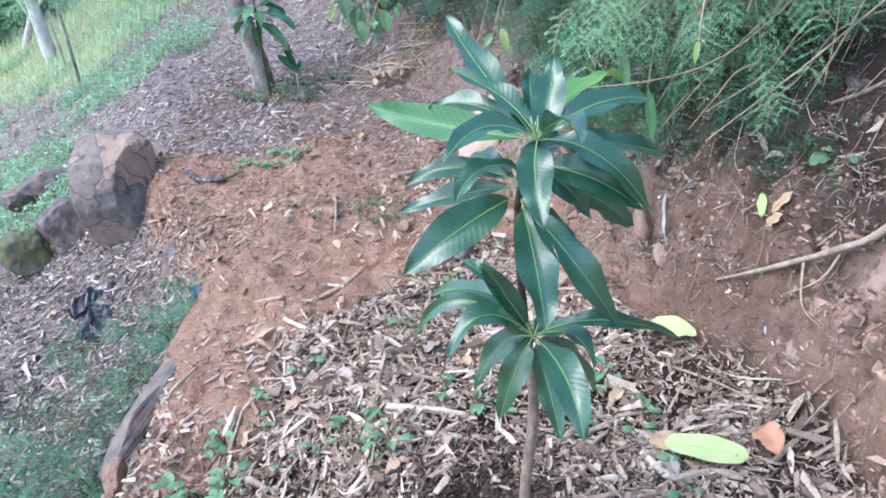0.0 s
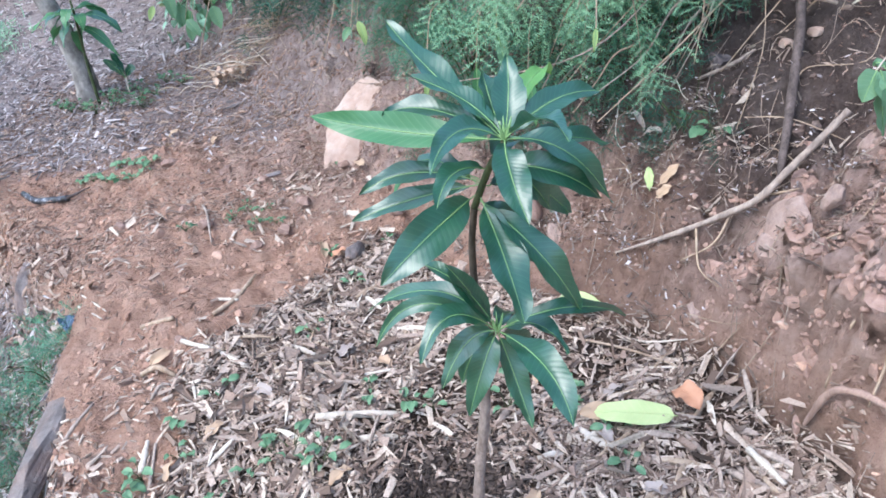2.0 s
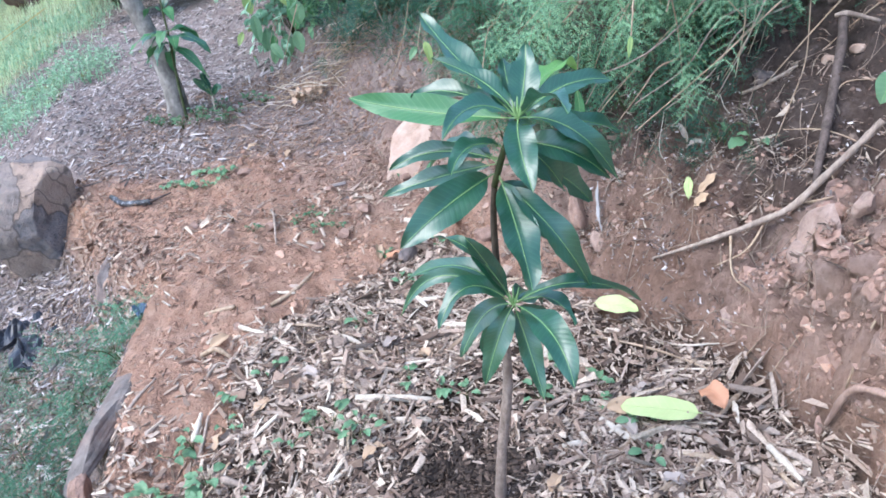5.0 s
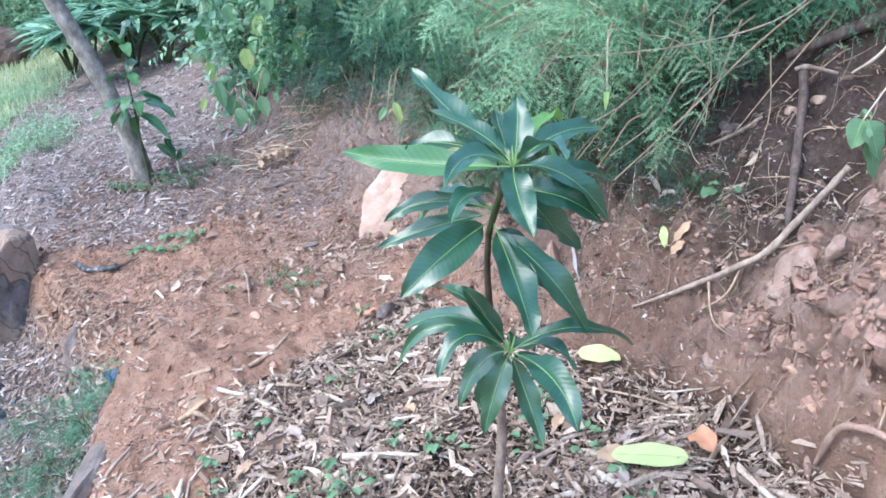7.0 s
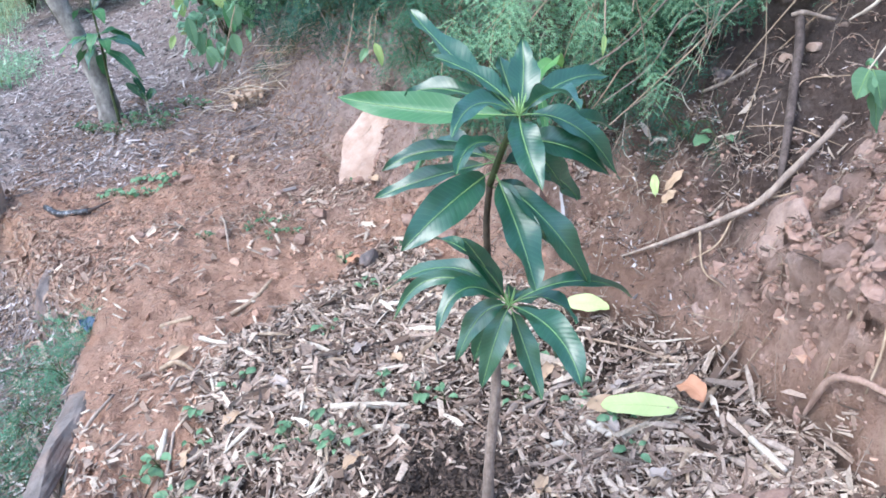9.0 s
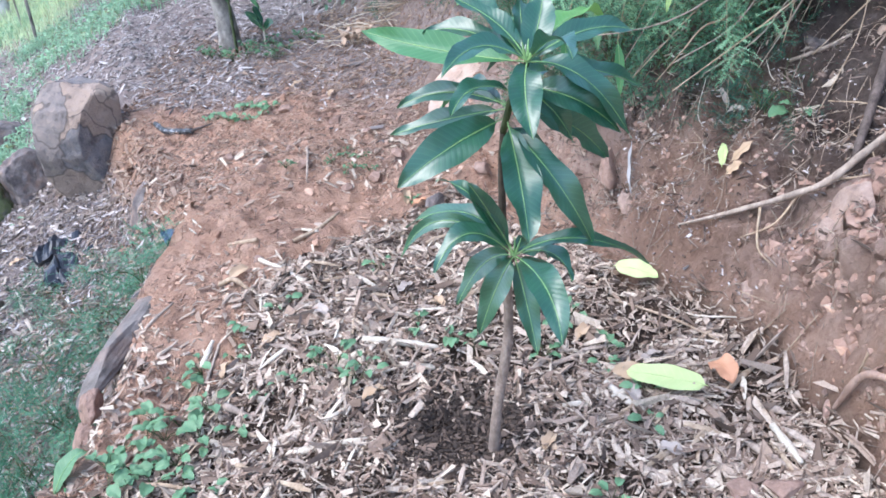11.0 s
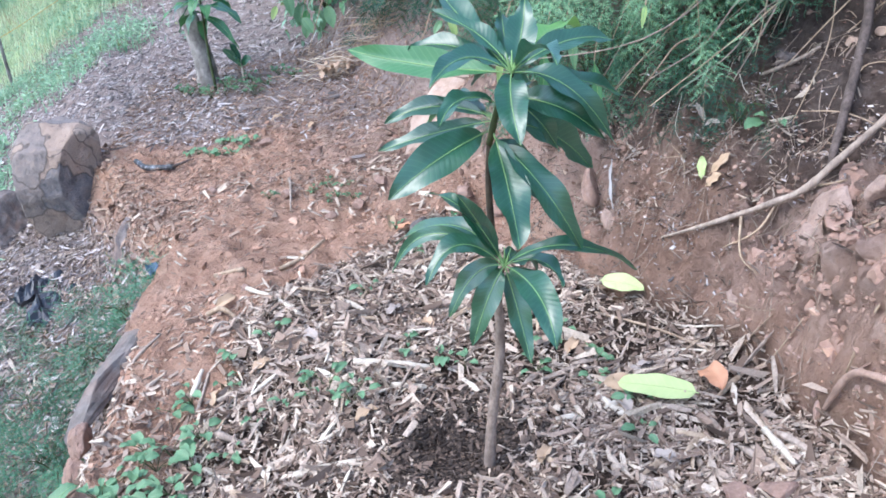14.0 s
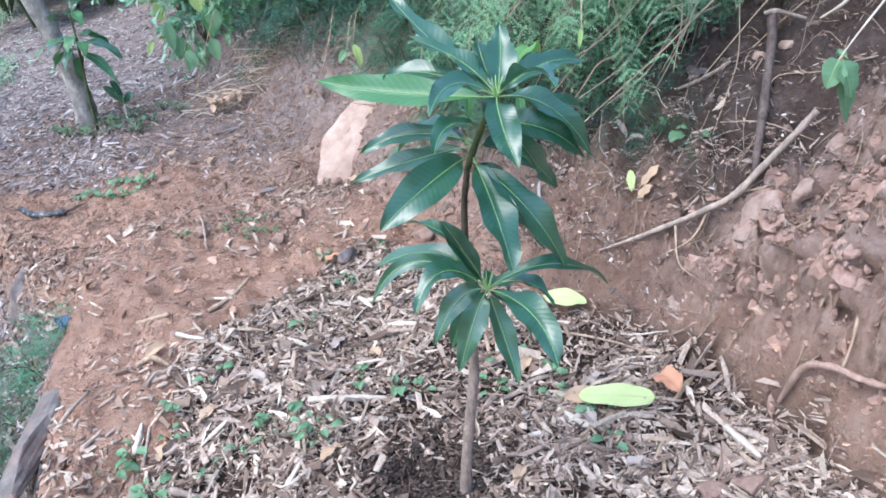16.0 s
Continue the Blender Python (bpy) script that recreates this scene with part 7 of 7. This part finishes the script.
def build_thicket():
    """Dense dark bushes that close the view beyond the grass and up the hill."""
    for k, (x, y, h, r) in enumerate([(-9.2, 15.5, 3.0, 1.6), (-7.6, 16.2, 3.2, 1.6), (-6.0, 16.5, 3.4, 1.7), (-4.3, 16.5, 3.4, 1.7), (-10.6, 14.0, 2.8, 1.5), (-11.5, 12.0, 2.6, 1.5), (-2.6, 15.8, 3.2, 1.6), (-1.0, 14.5, 3.0, 1.5),
                                      (-12.0, 17.5, 4.0, 2.0), (-8.6, 18.5, 4.4, 2.0), (-5.0, 19.0, 4.4, 2.0), (-1.8, 18.0, 4.0, 2.0), (-2.2, 11.5, 1.8, 1.0), (-0.9, 10.0, 1.8, 1.0), (0.2, 8.5, 1.6, 0.9), (-9.8, 17.0, 3.5, 1.8), (-3.3, 13.4, 1.8, 1.0), (1.2, 7.2, 1.6, 0.9), (-4.3, 13.8, 1.7, 0.9), (-3.4, 14.2, 1.9, 1.0), (-6.3, 13.2, 2.8, 1.1), (-7.3, 13.6, 2.8, 1.2), (-8.4, 13.6, 2.8, 1.3), (-8.3, 12.6, 2.0, 0.9), (-7.5, 12.5, 2.0, 0.8), (-6.8, 12.45, 2.0, 0.8), (-6.2, 12.5, 1.9, 0.7)]):
        rng = np.random.RandomState(40 + k)
        b = spot(x, y, -0.1)
        stems, pos, way = [], [], []
        for j in range(9):
            a = 6.283 * j / 9
            t = b + Vector((math.cos(a) * r * rng.uniform(0.3, 1), math.sin(a) * r * rng.uniform(0.3, 1), h * rng.uniform(0.4, 1.05)))
            mid = (b + t) / 2 + Vector((0, 0, h * 0.15))
            stems.append(tube_mesh([b, mid, t], (0.05, 0.03, 0.01), 5, 4, 0.1, j))
            for _ in range(380):
                q = b.lerp(t, rng.uniform(0.1, 1.1)) + Vector(rng.normal(0, r * 0.24, 3))
                pos.append(q)
                way.append((q - b).normalized() + Vector(rng.normal(0, 0.7, 3)) + Vector((0, 0, -0.5)))
        v, f = join(*stems)
        bush = tagged(mesh_object("thicket_bush", v, f, TRUNK, smooth_shade=True), "dense dark green bush at the edge of the grass", "bush", "thicket")
        pos, way = np.array(pos), np.array(way)
        v, f = placed(DIAMONDS, pos, along(way, np.array([0, -0.3, 1.0]), rng, 0.5), r * 0.08 * rng.uniform(0.7, 1.5, len(pos)), rng.randint(0, 3, len(pos)))
        mesh_object("crown", v, f, THICKET, bush)


build_thicket()


def build_far_left():
    """Strap-leaved plants and an earth mound beyond the leaning tree."""
    for k, (x, y, h) in enumerate([(-2.75, 11.2, 0.9), (-2.25, 10.6, 1.0), (-1.75, 10.4, 1.1), (-1.25, 10.0, 1.1), (-2.5, 12.2, 1.3), (-0.8, 9.4, 1.0), (-1.9, 9.6, 0.9), (-2.7, 10.2, 1.0), (-1.5, 9.2, 0.8), (-2.2, 9.0, 0.6)]):
        rng = np.random.RandomState(90 + k)
        b = spot(x, y, -0.02)
        tops = [b + Vector((rng.uniform(-0.3, 0.3), rng.uniform(-0.2, 0.2), h * rng.uniform(0.45, 1.0))) for _ in range(6)]
        v, f = join(*[tube_mesh([b, (b + t) / 2 + Vector((0, 0, 0.08)), t], (0.02, 0.016, 0.012), 6, 4, 0.08, j) for j, t in enumerate(tops)])
        plant = tagged(mesh_object("strap_leaved_plant", v, f, GREEN_STEM, smooth_shade=True), "clump of dark green strap-leaved plants on the slope", "plant", "strap plants")
        pos = np.array([t for t in tops for _ in range(22)]) + rng.normal(0, 0.03, (132, 3))
        a = rng.uniform(0, 6.283, 132)
        way = np.stack([np.cos(a), np.sin(a), rng.uniform(-0.1, 0.7, 132)], -1)
        v, f = placed(STRAPS, pos, along(way, np.array([0, 0, 1.0]), rng, 0.2), rng.uniform(0.28, 0.46, 132), rng.randint(0, 2, 132))
        mesh_object("crown", v, f, STRAP, plant)
    rock("earth_mound", spot(-4.15, 12.2), (1.0, 0.8, 0.7), (0, 0, 15), stone_material("mound earth", (0.05, 0.036, 0.03), (0.11, 0.08, 0.068), (0.2, 0.155, 0.13), 5.0), "dark brown mound of earth and dead brush", 61, 8, 4, 0.3, "mound", rough=0.14)


build_far_left()


def build_low_growth():
    """Creeping weeds of the slope and the grass beyond, too many to count."""
    rng = np.random.RandomState(77)

    def weight(x, y):
        d = toe_x(y) - 1.72 + 1.2 * smooth(5.5, 6.8, y) - x
        return np.clip(smooth(0.1, 0.7, d + 0.8 * (lattice(x, y, 0.5, 20) - 0.5)) * smooth(3.8, 4.8, y + 0.5 * (-2.2 - x)) * (0.08 + 0.92 * smooth(0.42, 0.62, lattice(x, y, 0.45, 21))), 0, 1)

    n = 26000
    x, y = sow(n, (-8.0, -1.6, 3.6, 11.0), weight, rng)
    pos = np.stack([x, y, land(x, y) + rng.uniform(0.0, 0.10, n)], -1)
    a = rng.uniform(0, 6.283, n)
    way = np.stack([np.cos(a), np.sin(a), rng.uniform(-0.2, 0.6, n)], -1)
    v, f = placed(DIAMONDS, pos, along(way, np.array([0, 0, 1.0]), rng, 0.4), rng.uniform(0.02, 0.055, n), rng.randint(0, 3, n))
    tagged(mesh_object("ground_weeds", v, f, CREEPER), "mat of creeping green weeds on the slope", "weeds", kind="stuff")
    blade = np.array([[0, -0.03, 0], [0, 0.03, 0], [0.1, 0.022, 0.5], [0.1, -0.022, 0.5], [0.3, 0.006, 1.0], [0.3, -0.006, 1.0]])
    bf = np.array([[0, 1, 2, 3], [3, 2, 4, 5]])
    n = 16000
    x, y = sow(n, (-8.0, -1.3, 4.6, 11.0), lambda x, y: weight(x, y) * (0.2 + 0.8 * lattice(x, y, 0.4, 24)), rng)
    pos = np.stack([x, y, land(x, y) - 0.01], -1)
    a = rng.uniform(0, 6.283, n)
    c, s, o = np.cos(a), np.sin(a), np.zeros(n)
    rot = np.stack([np.stack([c, -s, o], -1), np.stack([s, c, o], -1), np.stack([o, o, o + 1], -1)], 1)
    v, f = placed([(blade * [1.6, 2.0, 1], bf)], pos, rot, rng.uniform(0.04, 0.11, n), np.zeros(n, int))
    tagged(mesh_object("weed_tufts", v, f, CREEPER), "short tufts of pale green weeds and grass on the slope", "weeds", kind="stuff")
    n = 42000
    x, y = sow(n, (-13, -2.0, 5.5, 19), lambda x, y: zones(x, y)[3] * np.clip(9.0 / np.hypot(x, y), 0, 1) ** 1.5 * (0.15 + 0.85 * lattice(x, y, 0.6, 23)), rng)
    pos = np.stack([x, y, land(x, y) - 0.01], -1)
    a = rng.uniform(0, 6.283, n)
    c, s, o = np.cos(a), np.sin(a), np.zeros(n)
    rot = np.stack([np.stack([c, -s, o], -1), np.stack([s, c, o], -1), np.stack([o, o, o + 1], -1)], 1)
    v, f = placed([(blade, bf)], pos, rot, rng.uniform(0.05, 0.16, n), np.zeros(n, int))
    tagged(mesh_object("grass", v, f, GRASS), "unmown light green grass beyond the slope", "grass", kind="stuff")
    cord = simple_material("yellow cord", (0.5, 0.33, 0.10), (0.66, 0.46, 0.18))
    stick("cord", [spot(-6.6, 10.4, 0.12), spot(-5.6, 10.0, 0.14), spot(-4.4, 9.9, 0.14), spot(-3.6, 10.6, 0.12)], (0.004, 0.004, 0.004), cord, "yellow cord stretched across the grass", "cord")


build_low_growth()
